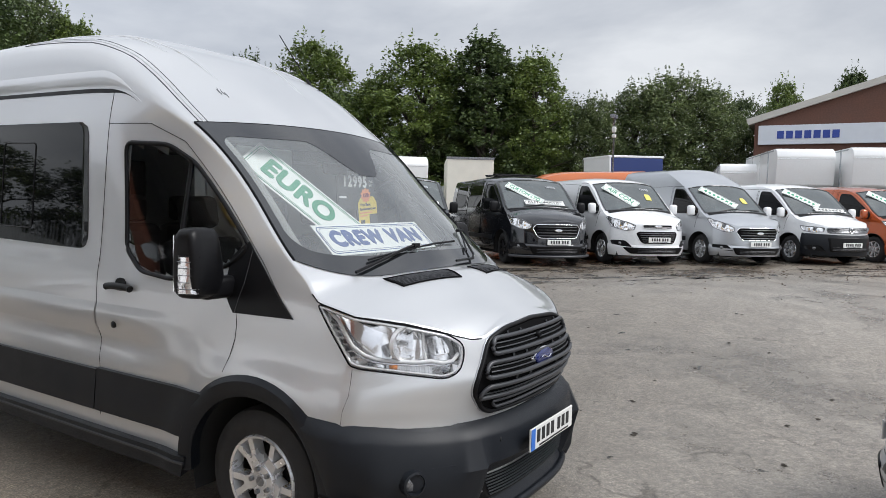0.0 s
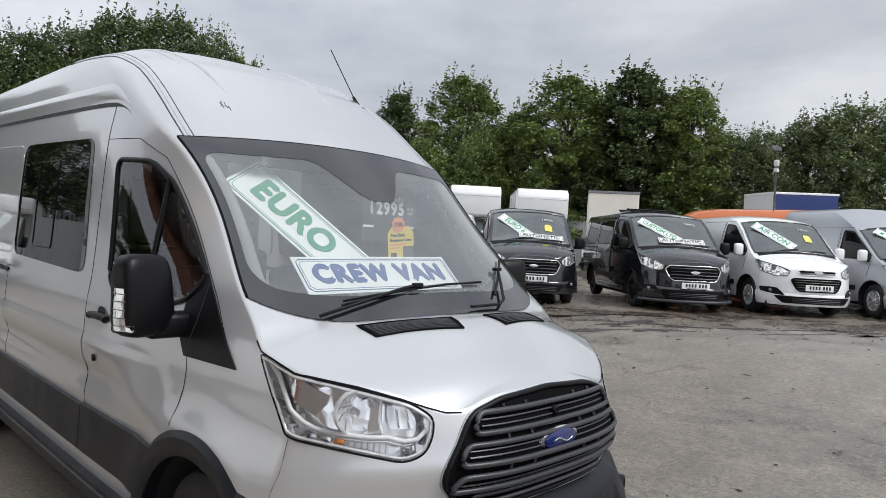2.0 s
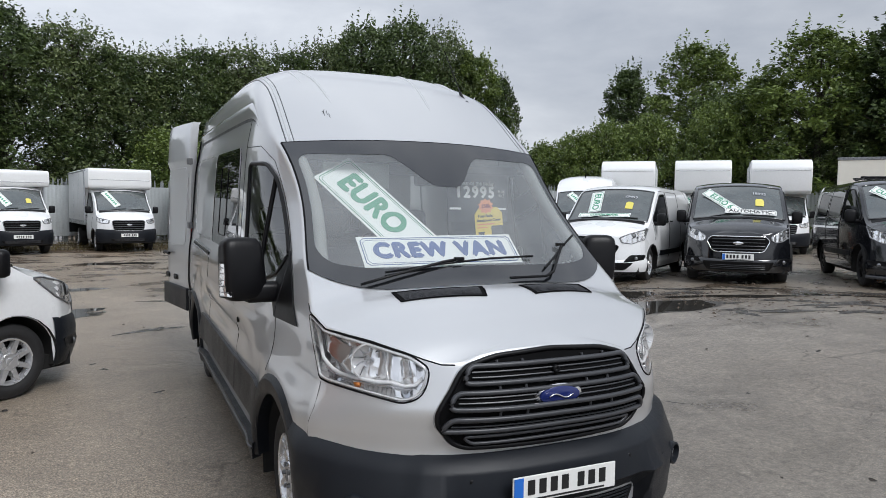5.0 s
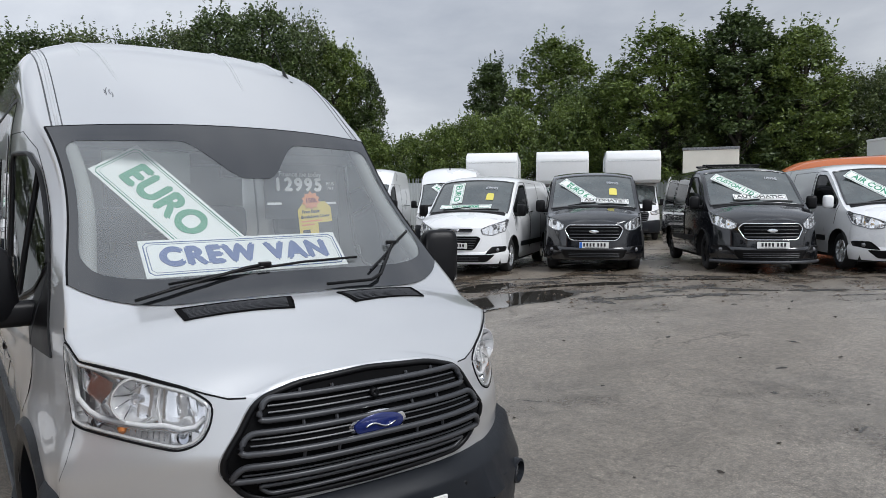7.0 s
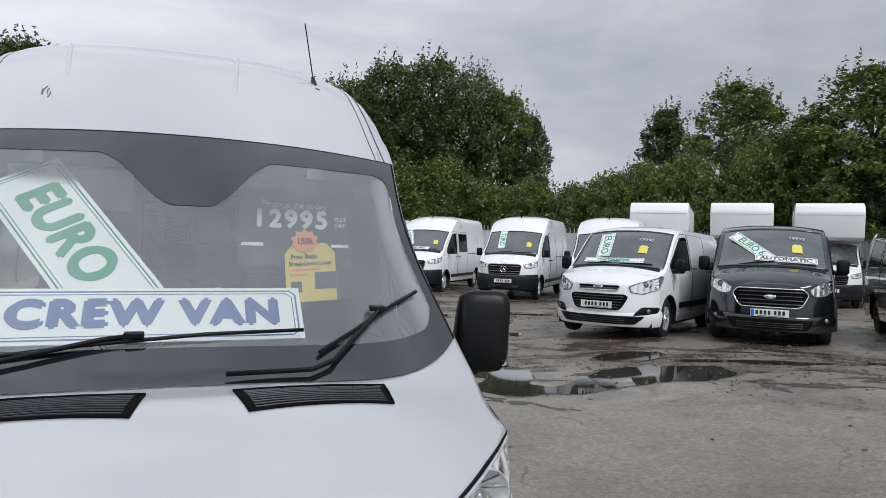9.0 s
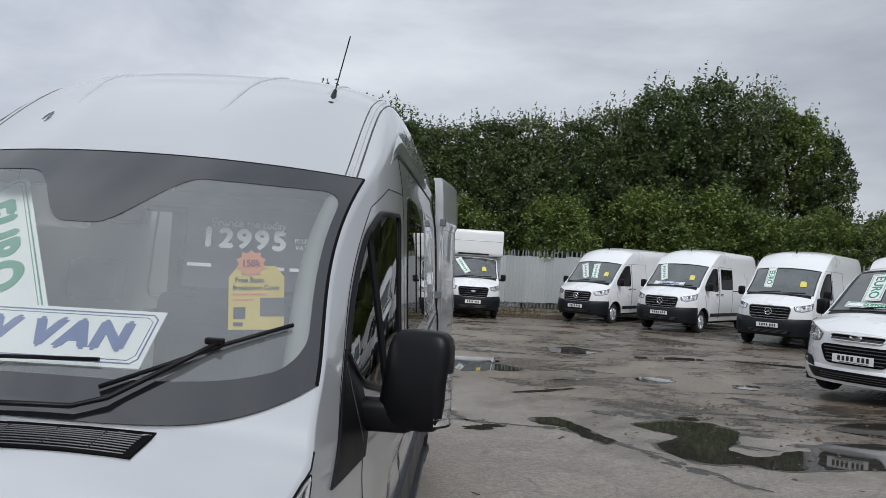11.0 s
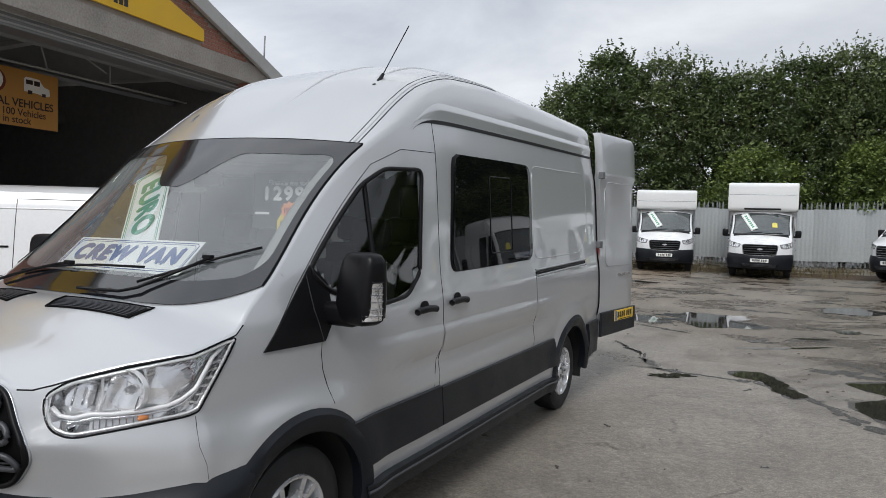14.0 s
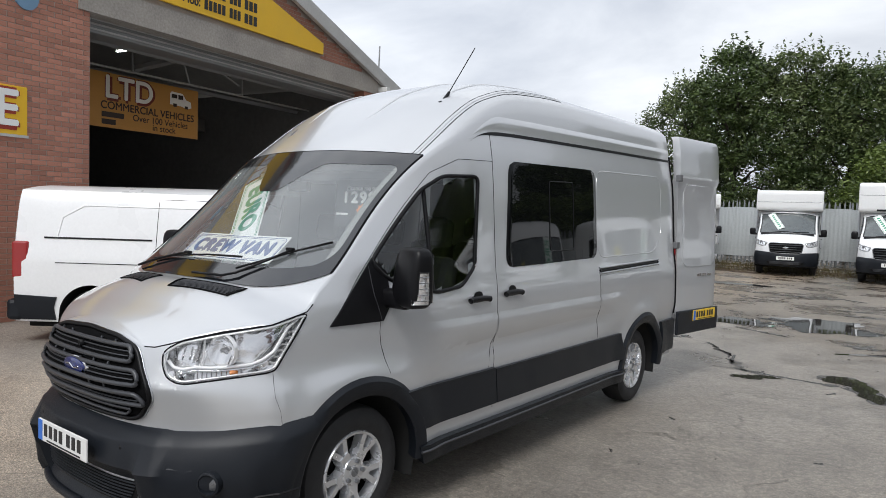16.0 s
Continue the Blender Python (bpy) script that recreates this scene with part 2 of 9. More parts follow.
def piece(name, verts, faces, material, parent=None, label="", smooth=True, crease=None):
    """One mesh object from plain verts and faces, under its thing."""
    me = mesh_of(name, verts, faces, material, smooth)
    if crease:
        me.set_sharp_from_angle(angle=radians(crease))
    ob = new(name, me)
    if parent:
        ob.parent = parent
    if label:
        tagged(ob, label)
    return ob


def part(name, bm, material, parent=None, label="", smooth=False, crease=30):
    """Links a bmesh as one mesh object under a thing or part."""
    me = bpy.data.meshes.new(name)
    bm.normal_update()
    bm.to_mesh(me)
    bm.free()
    me.materials.append(material)
    if smooth:
        me.polygons.foreach_set("use_smooth", [True] * len(me.polygons))
        me.set_sharp_from_angle(angle=radians(crease))
    ob = new(name, me)
    if parent:
        ob.parent = parent
    if label:
        tagged(ob, label)
    return ob


def thing(name, label, category, group="", kind="", at=None):
    """An empty at the base of a thing, to carry its parts."""
    ob = tagged(new(name), label, category, group, kind)
    ob.empty_display_size = 0.2
    if at is not None:
        ob.matrix_basis = at
    return ob


def box(bm, x0, x1, y0, y1, z0, z1, bevel=0.0, m=None):
    r = bmesh.ops.create_cube(bm, size=1.0, matrix=Matrix.Translation(((x0 + x1) / 2, (y0 + y1) / 2, (z0 + z1) / 2)) @ Matrix.Diagonal((x1 - x0, y1 - y0, z1 - z0, 1)))
    vs = r["verts"]
    if bevel:
        es = list({e for v in vs for e in v.link_edges})
        r2 = bmesh.ops.bevel(bm, geom=es, offset=bevel, segments=2, affect="EDGES", profile=0.5)
        vs = r2["verts"]
    if m is not None:
        bmesh.ops.transform(bm, matrix=m, verts=vs)
    return vs


def boxed(x0, x1, y0, y1, z0, z1, bevel=0.0, m=None):
    bm = bmesh.new()
    box(bm, x0, x1, y0, y1, z0, z1, bevel, m)
    return bm


def tube(points, r, sides=6, closed=False, flat=1.0):
    """Verts and faces of a round bar along points."""
    P = [Vector(p) for p in points]
    n = len(P)
    V, F = [], []
    for i, p in enumerate(P):
        a = P[(i - 1) % n] if (closed or i > 0) else P[i]
        b = P[(i + 1) % n] if (closed or i < n - 1) else P[i]
        d = (b - a).normalized()
        up = Vector((0, 0, 1)) if abs(d.z) < 0.9 else Vector((0, 1, 0))
        s = d.cross(up).normalized()
        u = s.cross(d)
        for k in range(sides):
            t = 2 * math.pi * k / sides
            V.append(p + r * (math.cos(t) * s * flat + math.sin(t) * u))
    for i in range(n if closed else n - 1):
        j = (i + 1) % n
        for k in range(sides):
            k2 = (k + 1) % sides
            F.append((i * sides + k, i * sides + k2, j * sides + k2, j * sides + k))
    if not closed:
        F.append(tuple(range(sides)))
        F.append(tuple((n - 1) * sides + k for k in reversed(range(sides))))
    return V, F


def lathe(profile, seg=32):
    """Verts and faces of a turned form about the x axis; profile of (x, radius)."""
    V, F = [], []
    for x, r in profile:
        for k in range(seg):
            t = 2 * math.pi * k / seg
            V.append((x, r * math.cos(t), r * math.sin(t)))
    for i in range(len(profile) - 1):
        for k in range(seg):
            k2 = (k + 1) % seg
            F.append((i * seg + k, i * seg + k2, (i + 1) * seg + k2, (i + 1) * seg + k))
    return V, F


def join(*sets):
    V, F = [], []
    for v, f in sets:
        o = len(V)
        V += list(v)
        F += [tuple(i + o for i in q) for q in f]
    return V, F


def moved(vf, m):
    return [m @ Vector(v) for v in vf[0]], vf[1]


def curve(tab):
    """Smooth curve through a table of (x, value), straight outside it."""
    xs = [float(t[0]) for t in tab]
    ys = [float(t[1]) for t in tab]
    n = len(xs)
    d = [(ys[i + 1] - ys[i]) / (xs[i + 1] - xs[i]) for i in range(n - 1)]
    g = [d[0]] + [0.0 if d[i - 1] * d[i] <= 0 else 2 * d[i - 1] * d[i] / (d[i - 1] + d[i]) for i in range(1, n - 1)] + [d[-1]]

    def f(x):
        if x <= xs[0]:
            return ys[0]
        if x >= xs[-1]:
            return ys[-1]
        i = max(k for k in range(n - 1) if xs[k] <= x)
        h = xs[i + 1] - xs[i]
        t = (x - xs[i]) / h
        return ys[i] * (1 + 2 * t) * (1 - t) ** 2 + h * g[i] * t * (1 - t) ** 2 + ys[i + 1] * t * t * (3 - 2 * t) + h * g[i + 1] * t * t * (t - 1)

    return f


def smooth(t):
    t = max(0.0, min(1.0, t))
    return t * t * (3 - 2 * t)


def inside(poly, x, y):
    c = False
    n = len(poly)
    for i in range(n):
        (x1, y1), (x2, y2) = poly[i], poly[(i + 1) % n]
        if (y1 > y) != (y2 > y) and x < (x2 - x1) * (y - y1) / (y2 - y1) + x1:
            c = not c
    return c


def rounded(poly, r, seg=4):
    """A polygon with its corners rounded by r."""
    out = []
    n = len(poly)
    for i in range(n):
        a, b, c = (Vector(poly[(i + k) % n]) for k in (-1, 0, 1))
        u, w = (a - b), (c - b)
        q = min(r, 0.45 * u.length, 0.45 * w.length)
        p0, p1 = b + u.normalized() * q, b + w.normalized() * q
        for k in range(seg + 1):
            t = k / seg
            out.append(tuple((1 - t) ** 2 * p0 + 2 * t * (1 - t) * b + t * t * p1))
    return out


def words(text, size, material, m, parent=None, name="lettering", label="", bold=0.0, squeeze=1.0, spacing=1.0):
    """Lettering in the built-in font as a thin mesh, centred at m, upright in its xy plane."""
    cu = bpy.data.curves.new(name, "FONT")
    cu.body = text
    cu.size = size
    cu.align_x, cu.align_y = "CENTER", "CENTER"
    cu.extrude = 0.001
    cu.space_character = spacing
    ob = bpy.data.objects.new(name, cu)
    scene.collection.objects.link(ob)
    bpy.context.view_layer.update()
    me = bpy.data.meshes.new_from_object(ob.evaluated_get(bpy.context.evaluated_depsgraph_get()))
    bpy.data.objects.remove(ob)
    bpy.data.curves.remove(cu)
    me.materials.clear()
    me.materials.append(material)
    me.transform(Matrix.Diagonal((squeeze, 1, 1, 1)))
    if bold:
        # heavier strokes: the outline laid over itself, a hair apart in depth
        bm = bmesh.new()
        for k, (dx, dy) in enumerate(((0, 0), (1, 0), (-1, 0), (0, 1), (0, -1))):
            copy = me.copy()
            copy.transform(Matrix.Translation((dx * bold, dy * bold, 0.0003 * k)))
            bm.from_mesh(copy)
            bpy.data.meshes.remove(copy)
        bm.to_mesh(me)
        bm.free()
    o = new(name, me)
    if parent:
        o.parent = parent
    o.matrix_basis = m
    if label:
        tagged(o, label)
    return o


# ---------------------------------------------------------------- van bodies
class Shape:
    """A van's skin: a wall that runs round the nose and along the sides, and a top over bonnet, screen and roof."""

    def __init__(self, d):
        self.d = d
        self.xz, self.k, self.yc = curve(d["side"]), curve(d["taper"]), curve(d["nose"])
        self.zt = curve(d["edge"])
        self.cy = curve([(a, b) for a, b, c in d["mid"]])
        self.cz = curve([(a, c) for a, b, c in d["mid"]])
        self.q = curve(d["crown"])
        self.ym, self.p = d["ym"], d["p"]
        self.end = d["end"]

    def X(self, y, z):
        rear = max(0.0, y - (self.end - 0.5))
        flare = 0.0
        f = self.d.get("flare", 0.0)
        if f and z < 1.2:
            for a, zc, r in self.d["arches"]:
                q = math.hypot(y - a, z - zc)
                flare += f * math.exp(-((q - r - 0.08) / 0.10) ** 2)
            flare -= 1.5 * f * math.exp(-((z - 0.90) / 0.07) ** 2) * max(0.0, min(1.0, (y - 1.6) * 3)) * max(0.0, min(1.0, (4.2 - y) * 3))
        return flare + self.xz(z) - self.k(z) * max(0.0, self.d["y0"] - y) ** 2 - self.d.get("tail", 0.06) * rear * rear

    def N(self, s, z, off=0.0):
        """Wall point: s from 0 (nose centre) over 1 (front corner) on along the side in metres; negative s is the van's right."""
        a = abs(s)
        sg = 1 if s >= 0 else -1

        def at(a, z):
            if a <= 1:
                xm = self.X(self.ym, z)
                y0 = self.yc(z)
                return Vector((a * xm, y0 + (self.ym - y0) * a ** self.p, z))
            y = self.ym + a - 1
            return Vector((self.X(y, z), y, z))

        p = at(a, z)
        if off:
            e = 0.004
            ds = at(a + e, z) - at(max(0, a - e), z)
            dz = at(a, z + e) - at(a, z - e)
            n = ds.cross(dz)
            n.normalize()
            p = p + n * off
        return Vector((sg * p.x, p.y, p.z))

    def T(self, s, u, off=0.0):
        """Top point: along s, across u from -1 to 1."""

        def at(s, u):
            E = self.N(s, self.zt(s))
            c = Vector((0, self.cy(s), self.cz(s)))
            a = abs(u)
            fall = a ** self.q(s)
            if "roof" in self.d:
                # the roof rolls over into the sides
                r0, r1 = self.d["roof"]
                w = max(0.0, min(1.0, (s - r0) / (r1 - r0)))
                w = w * w * (3 - 2 * w)
                fall = (1 - w) * fall + w * (1 - max(0.0, 1 - min(1.0, a) ** 3.2) ** (1 / 2.6))
            return Vector((E.x * u, c.y + (E.y - c.y) * a ** 2, c.z + (E.z - c.z) * fall))

        p = at(s, u)
        if off:
            e = 0.01
            n = (at(s, u + e) - at(s, u - e)).cross(at(s + e, u) - at(s - e, u))
            n.normalize()
            p = p + n * off
        return p

    def s_of(self, y):
        return y - self.ym + 1


def skin(S, material, parent, holes=(), cut=None, rows=26, name="body", label=""):
    """The painted body as one mesh; holes are polygons in (s, z) on the wall, cut is (s0, s1, u) on the top."""
    d = S.d
    smax = S.s_of(S.end)
    arches = d["arches"]
    ss = [i / 24 for i in range(25)]
    y = 0.0
    while 1 + y < smax - 1e-6:
        near = any(abs(S.ym + y - a) < r + 0.12 for a, _, r in arches)
        y += 0.035 if near else 0.09
        ss.append(min(1 + y, smax))
    if cut:
        ss += [cut[0] + 0.02 * i for i in range(9)] + [cut[1]]
        ss = sorted(set(ss))
    cols = [-s for s in reversed(ss) if s > 0] + ss
    V, F = [], []

    def zb(s):
        z = d["bottom"]
        yy = S.N(s, 0.5).y
        for a, zc, r in arches:
            dy = abs(yy - a)
            if dy < r and abs(s) > 0.9:
                z = max(z, zc + math.sqrt(r * r - dy * dy))
        return z

    n = rows + 1
    for s in cols:
        b, t = zb(s), S.zt(abs(s))
        for i in range(n):
            V.append(S.N(s, b + (t - b) * i / rows))
    for c in range(len(cols) - 1):
        for i in range(rows):
            q = (c * n + i, (c + 1) * n + i, (c + 1) * n + i + 1, c * n + i + 1)
            sc = (cols[c] + cols[c + 1]) / 2
            zc = sum(V[k].z for k in q) / 4
            if any(inside(h, sc, zc) for h in holes):
                continue
            F.append(q)
    o = len(V)
    us = [-1 + 2 * i / 36 for i in range(37)]
    us = [math.copysign(1 - (1 - abs(u)) ** 1.35, u) for u in us]
    for s in ss:
        for u in us:
            V.append(S.T(s, u))
    m = len(us)
    for c in range(len(ss) - 1):
        sc = (ss[c] + ss[c + 1]) / 2
        for i in range(m - 1):
            uc = (us[i] + us[i + 1]) / 2
            if cut and cut[3](uc) < sc < cut[1] and abs(uc) < cut[2]:
                continue
            F.append((o + c * m + i, o + c * m + i + 1, o + (c + 1) * m + i + 1, o + (c + 1) * m + i))
    me = mesh_of(name, V, F, material)
    bm = bmesh.new()
    bm.from_mesh(me)
    bmesh.ops.remove_doubles(bm, verts=bm.verts, dist=0.0006)
    bmesh.ops.dissolve_degenerate(bm, edges=bm.edges, dist=0.0003)
    bmesh.ops.recalc_face_normals(bm, faces=bm.faces)
    bm.to_mesh(me)
    bm.free()
    me.polygons.foreach_set("use_smooth", [True] * len(me.polygons))
    me.set_sharp_from_angle(angle=radians(d.get("crease", 38)))
    ob = new(name, me)
    ob.parent = parent
    if label:
        tagged(ob, label)
    return ob


def dense(poly, step=0.05):
    out = []
    n = len(poly)
    for i in range(n):
        a, b = Vector(poly[i]), Vector(poly[(i + 1) % n])
        k = max(1, int((b - a).length / step))
        for j in range(k):
            out.append(tuple(a + (b - a) * j / k))
    return out


def wall_panel(S, poly, off, side=1, rows=10, depth=0.0):
    """A panel on the wall inside a polygon in (s, z), as rows of quads that follow the skin; depth gives it a rim towards the skin."""
    zs = [p[1] for p in poly]
    z0, z1 = min(zs), max(zs)
    lines = []
    for i in range(rows + 1):
        z = z0 + (z1 - z0) * (0.002 + 0.996 * (0.5 - 0.5 * math.cos(math.pi * i / rows)))
        hits = []
        n = len(poly)
        for k in range(n):
            (x1, y1), (x2, y2) = poly[k], poly[(k + 1) % n]
            if (y1 > z) != (y2 > z):
                hits.append((x2 - x1) * (z - y1) / (y2 - y1) + x1)
        lines.append((z, min(hits), max(hits)))
    m = max(6, int((max(p[0] for p in poly) - min(p[0] for p in poly)) / 0.06))
    m = min(m, 40)
    V, F = [], []
    for z, a, b in lines:
        for j in range(m + 1):
            V.append(S.N(side * (a + (b - a) * j / m), z, off))
    for i in range(rows):
        for j in range(m):
            q = (i * (m + 1) + j, i * (m + 1) + j + 1, (i + 1) * (m + 1) + j + 1, (i + 1) * (m + 1) + j)
            F.append(q if side > 0 else q[::-1])
    if depth:
        rim = [i * (m + 1) for i in range(rows + 1)] + [rows * (m + 1) + j for j in range(1, m + 1)] + [i * (m + 1) + m for i in range(rows - 1, -1, -1)] + [j for j in range(m - 1, 0, -1)]
        base = len(V)
        for k in rim:
            i, j = divmod(k, m + 1)
            z, a, b = lines[i]
            V.append(S.N(side * (a + (b - a) * j / m), z, off - depth))
        for a in range(len(rim)):
            b = (a + 1) % len(rim)
            F.append((rim[a], rim[b], base + b, base + a))
    return V, F


def wall_line(S, pts, off, r, side=1, closed=False, sides=5, step=0.05, flat=1.0):
    """A bar or seam along (s, z) points on the wall."""
    P = []
    n = len(pts)
    for i in range(n if closed else n - 1):
        a, b = Vector(pts[i]), Vector(pts[(i + 1) % n])
        k = max(1, int((b - a).length / step))
        P += [a + (b - a) * j / k for j in range(k)]
    if not closed:
        P.append(Vector(pts[-1]))
    return tube([S.N(side * p.x, p.y, off) for p in P], r, sides, closed, flat)


def top_patch(S, s0, s1, u0, u1, off, ns=14, nu=24, shape=None):
    """A patch of the top; shape maps (a, b) in 0..1 to (s, u)."""
    V, F = [], []
    for i in range(ns + 1):
        for j in range(nu + 1):
            a, b = i / ns, j / nu
            s, u = shape(a, b) if shape else (s0 + (s1 - s0) * a, u0 + (u1 - u0) * b)
            V.append(S.T(s, u, off))
    for i in range(ns):
        for j in range(nu):
            F.append((i * (nu + 1) + j, i * (nu + 1) + j + 1, (i + 1) * (nu + 1) + j + 1, (i + 1) * (nu + 1) + j))
    return V, F


def wheel(parent, x, y, r, side, spokes=10, rim_r=0.225, width=0.22, rim_mat=None, name="wheel", bolts=5, z=None):
    """A wheel with tyre, rim with spokes and bolts; its outer face at x."""
    w = new(name)
    w.empty_display_size = 0.2
    w.parent = parent
    w.matrix_basis = Matrix.Translation((x, y, r if z is None else z)) @ Matrix.Diagonal((side, 1, 1, 1))
    rim_mat = rim_mat or M_ALLOY
    t = lathe([(-width, rim_r), (-width, r - 0.04), (-width + 0.02, r - 0.012), (-width + 0.05, r), (-0.05, r), (-0.018, r - 0.012), (-0.002, r - 0.045), (0.004, r - 0.085), (-0.004, rim_r + 0.02), (-0.016, rim_r), (-0.1, rim_r - 0.01)], 48)
    piece("tyre", *t, M_RUBBER, w, "worn black rubber tyre", crease=40)
    V, F = lathe([(-0.016, rim_r), (-0.006, rim_r - 0.006), (-0.010, rim_r - 0.018), (-0.05, rim_r - 0.028), (-0.07, rim_r - 0.032)], 40)
    sets = [(V, F)]
    # barrel behind the spokes coloured black for the shade in the gaps
    piece("rim_well", *lathe([(-0.07, rim_r - 0.032), (-0.13, rim_r - 0.04), (-0.13, 0.02)], 32), M_PIT, w, crease=35)

    def limb(a, y0, z0, h0, y1, z1, h1):
        m = Matrix.Rotation(a, 4, "X")
        vs = [(-0.020, y0 - h0, z0), (-0.020, y0 + h0, z0), (-0.012, y1 + h1, z1), (-0.012, y1 - h1, z1), (-0.075, y0 - h0 * 1.3, z0), (-0.075, y0 + h0 * 1.3, z0), (-0.065, y1 + h1 * 1.5, z1), (-0.065, y1 - h1 * 1.5, z1)]
        sets.append(([m @ Vector(v) for v in vs], [(0, 1, 2, 3), (0, 3, 7, 4), (1, 5, 6, 2), (3, 2, 6, 7), (0, 4, 5, 1)]))

    ro = rim_r - 0.012
    if spokes == 10:
        # forked spokes
        for k in range(5):
            a = 2 * math.pi * (k + 0.5) / 5
            limb(a, 0.0, 0.055, 0.036, 0.0, 0.125, 0.030)
            limb(a, -0.018, 0.115, 0.016, -0.052, ro, 0.017)
            limb(a, 0.018, 0.115, 0.016, 0.052, ro, 0.017)
    else:
        for k in range(spokes):
            limb(2 * math.pi * (k + 0.5) / spokes, 0.0, 0.055, 0.026, 0.0, ro, 0.017)
    sets.append(lathe([(-0.08, 0.085), (-0.024, 0.082), (-0.012, 0.074), (-0.012, 0.036), (-0.006, 0.033), (-0.006, 0.0)], 24))
    piece("rim", *join(*sets), rim_mat, w, crease=35)
    if bolts:
        bs = []
        for k in range(bolts):
            a = 2 * math.pi * k / bolts
            bs.append(moved(lathe([(-0.012, 0.013), (0.004, 0.012), (0.006, 0.0)], 8), Matrix.Translation((0, 0.058 * math.cos(a), 0.058 * math.sin(a)))))
        bs.append(moved(lathe([(-0.006, 0.027), (-0.003, 0.025), (-0.002, 0.0)], 20), Matrix.Identity(4)))
        piece("wheel_bolts", *join(*bs), M_LAMPDARK, w, "dark wheel bolts and centre cap", crease=35)
    # brake and hub behind the spokes
    piece("brake_disc", *lathe([(-0.12, 0.15), (-0.115, 0.15), (-0.115, 0.0)], 24), M_UNDER, w, crease=35)
    return w


def plate_thing(parent, m, yellow=False, bars=7, name="number_plate", blue=True):
    """A number plate with a blue band and plain dark bars."""
    p = part(name, boxed(-0.26, 0.26, -0.005, 0.005, -0.0555, 0.0555, 0.003), M_PLATEY if yellow else M_PLATEW, parent, "yellow rear plate" if yellow else "white front plate")
    p.matrix_basis = m
    if blue:
        part("blue_band", boxed(-0.256, -0.212, -0.0075, -0.004, -0.052, 0.052), M_PLATEB, p, "blue band")
    x = -0.19
    w = 0.034
    for k in range(bars):
        if k == 4:
            x += 0.025
        part("plate_bar", boxed(x, x + w, -0.0075, -0.004, -0.024, 0.038), M_INK, p, "plain dark bar")
        x += 0.056
    part("plate_strip", boxed(-0.16, 0.20, -0.0075, -0.004, -0.047, -0.040), M_INK, p, "thin dark strip")
    return p


def sign_board(name, label, text, m, w, h, ink, size, squeeze=1.0, bold=0.004, group="", border=True, shift=0.0, spacing=1.0):
    """A framed price-board: white board, double printed border, lettering; a thing of its own."""
    t = part(name, boxed(-w / 2, w / 2, -h / 2, h / 2, -0.004, 0.0, 0.0), M_BOARD)
    t.matrix_basis = m
    tagged(t, label, "sign", group)
    if border:
        for inset, r in ((0.016, 0.0028), (0.028, 0.0016)):
            a, b = w / 2 - inset, h / 2 - inset
            c = 0.018
            pts = [(-a + c, -b), (a - c, -b), (a, -b + c), (a, b - c), (a - c, b), (-a + c, b), (-a, b - c), (-a, -b + c)]
            V, F = tube([(x, y, 0.001) for x, y in pts], r, 4, True)
            piece("printed_border", V, F, ink, t, smooth=False)
    if not text:
        # lettering too small to read: plain bars
        for k in range(7):
            x = -0.345 * w + 0.115 * w * k
            part("print_bar", boxed(x - 0.034 * w, x + 0.034 * w, -0.17 * h, 0.17 * h, 0.0, 0.002), ink, t, "plain print bar")
    if text:
        words(text, size, ink, Matrix.Translation((shift, 0, 0.0015)), t, "lettering", "", bold, squeeze, spacing)
    return t


def face_frame(o, right, up):
    """A pose at o whose x is right and whose z looks out of the face."""
    x = Vector(right).normalized()
    z = x.cross(Vector(up)).normalized()
    y = z.cross(x)
    return Matrix(((x.x, y.x, z.x, o[0]), (x.y, y.y, z.y, o[1]), (x.z, y.z, z.z, o[2]), (0, 0, 0, 1)))


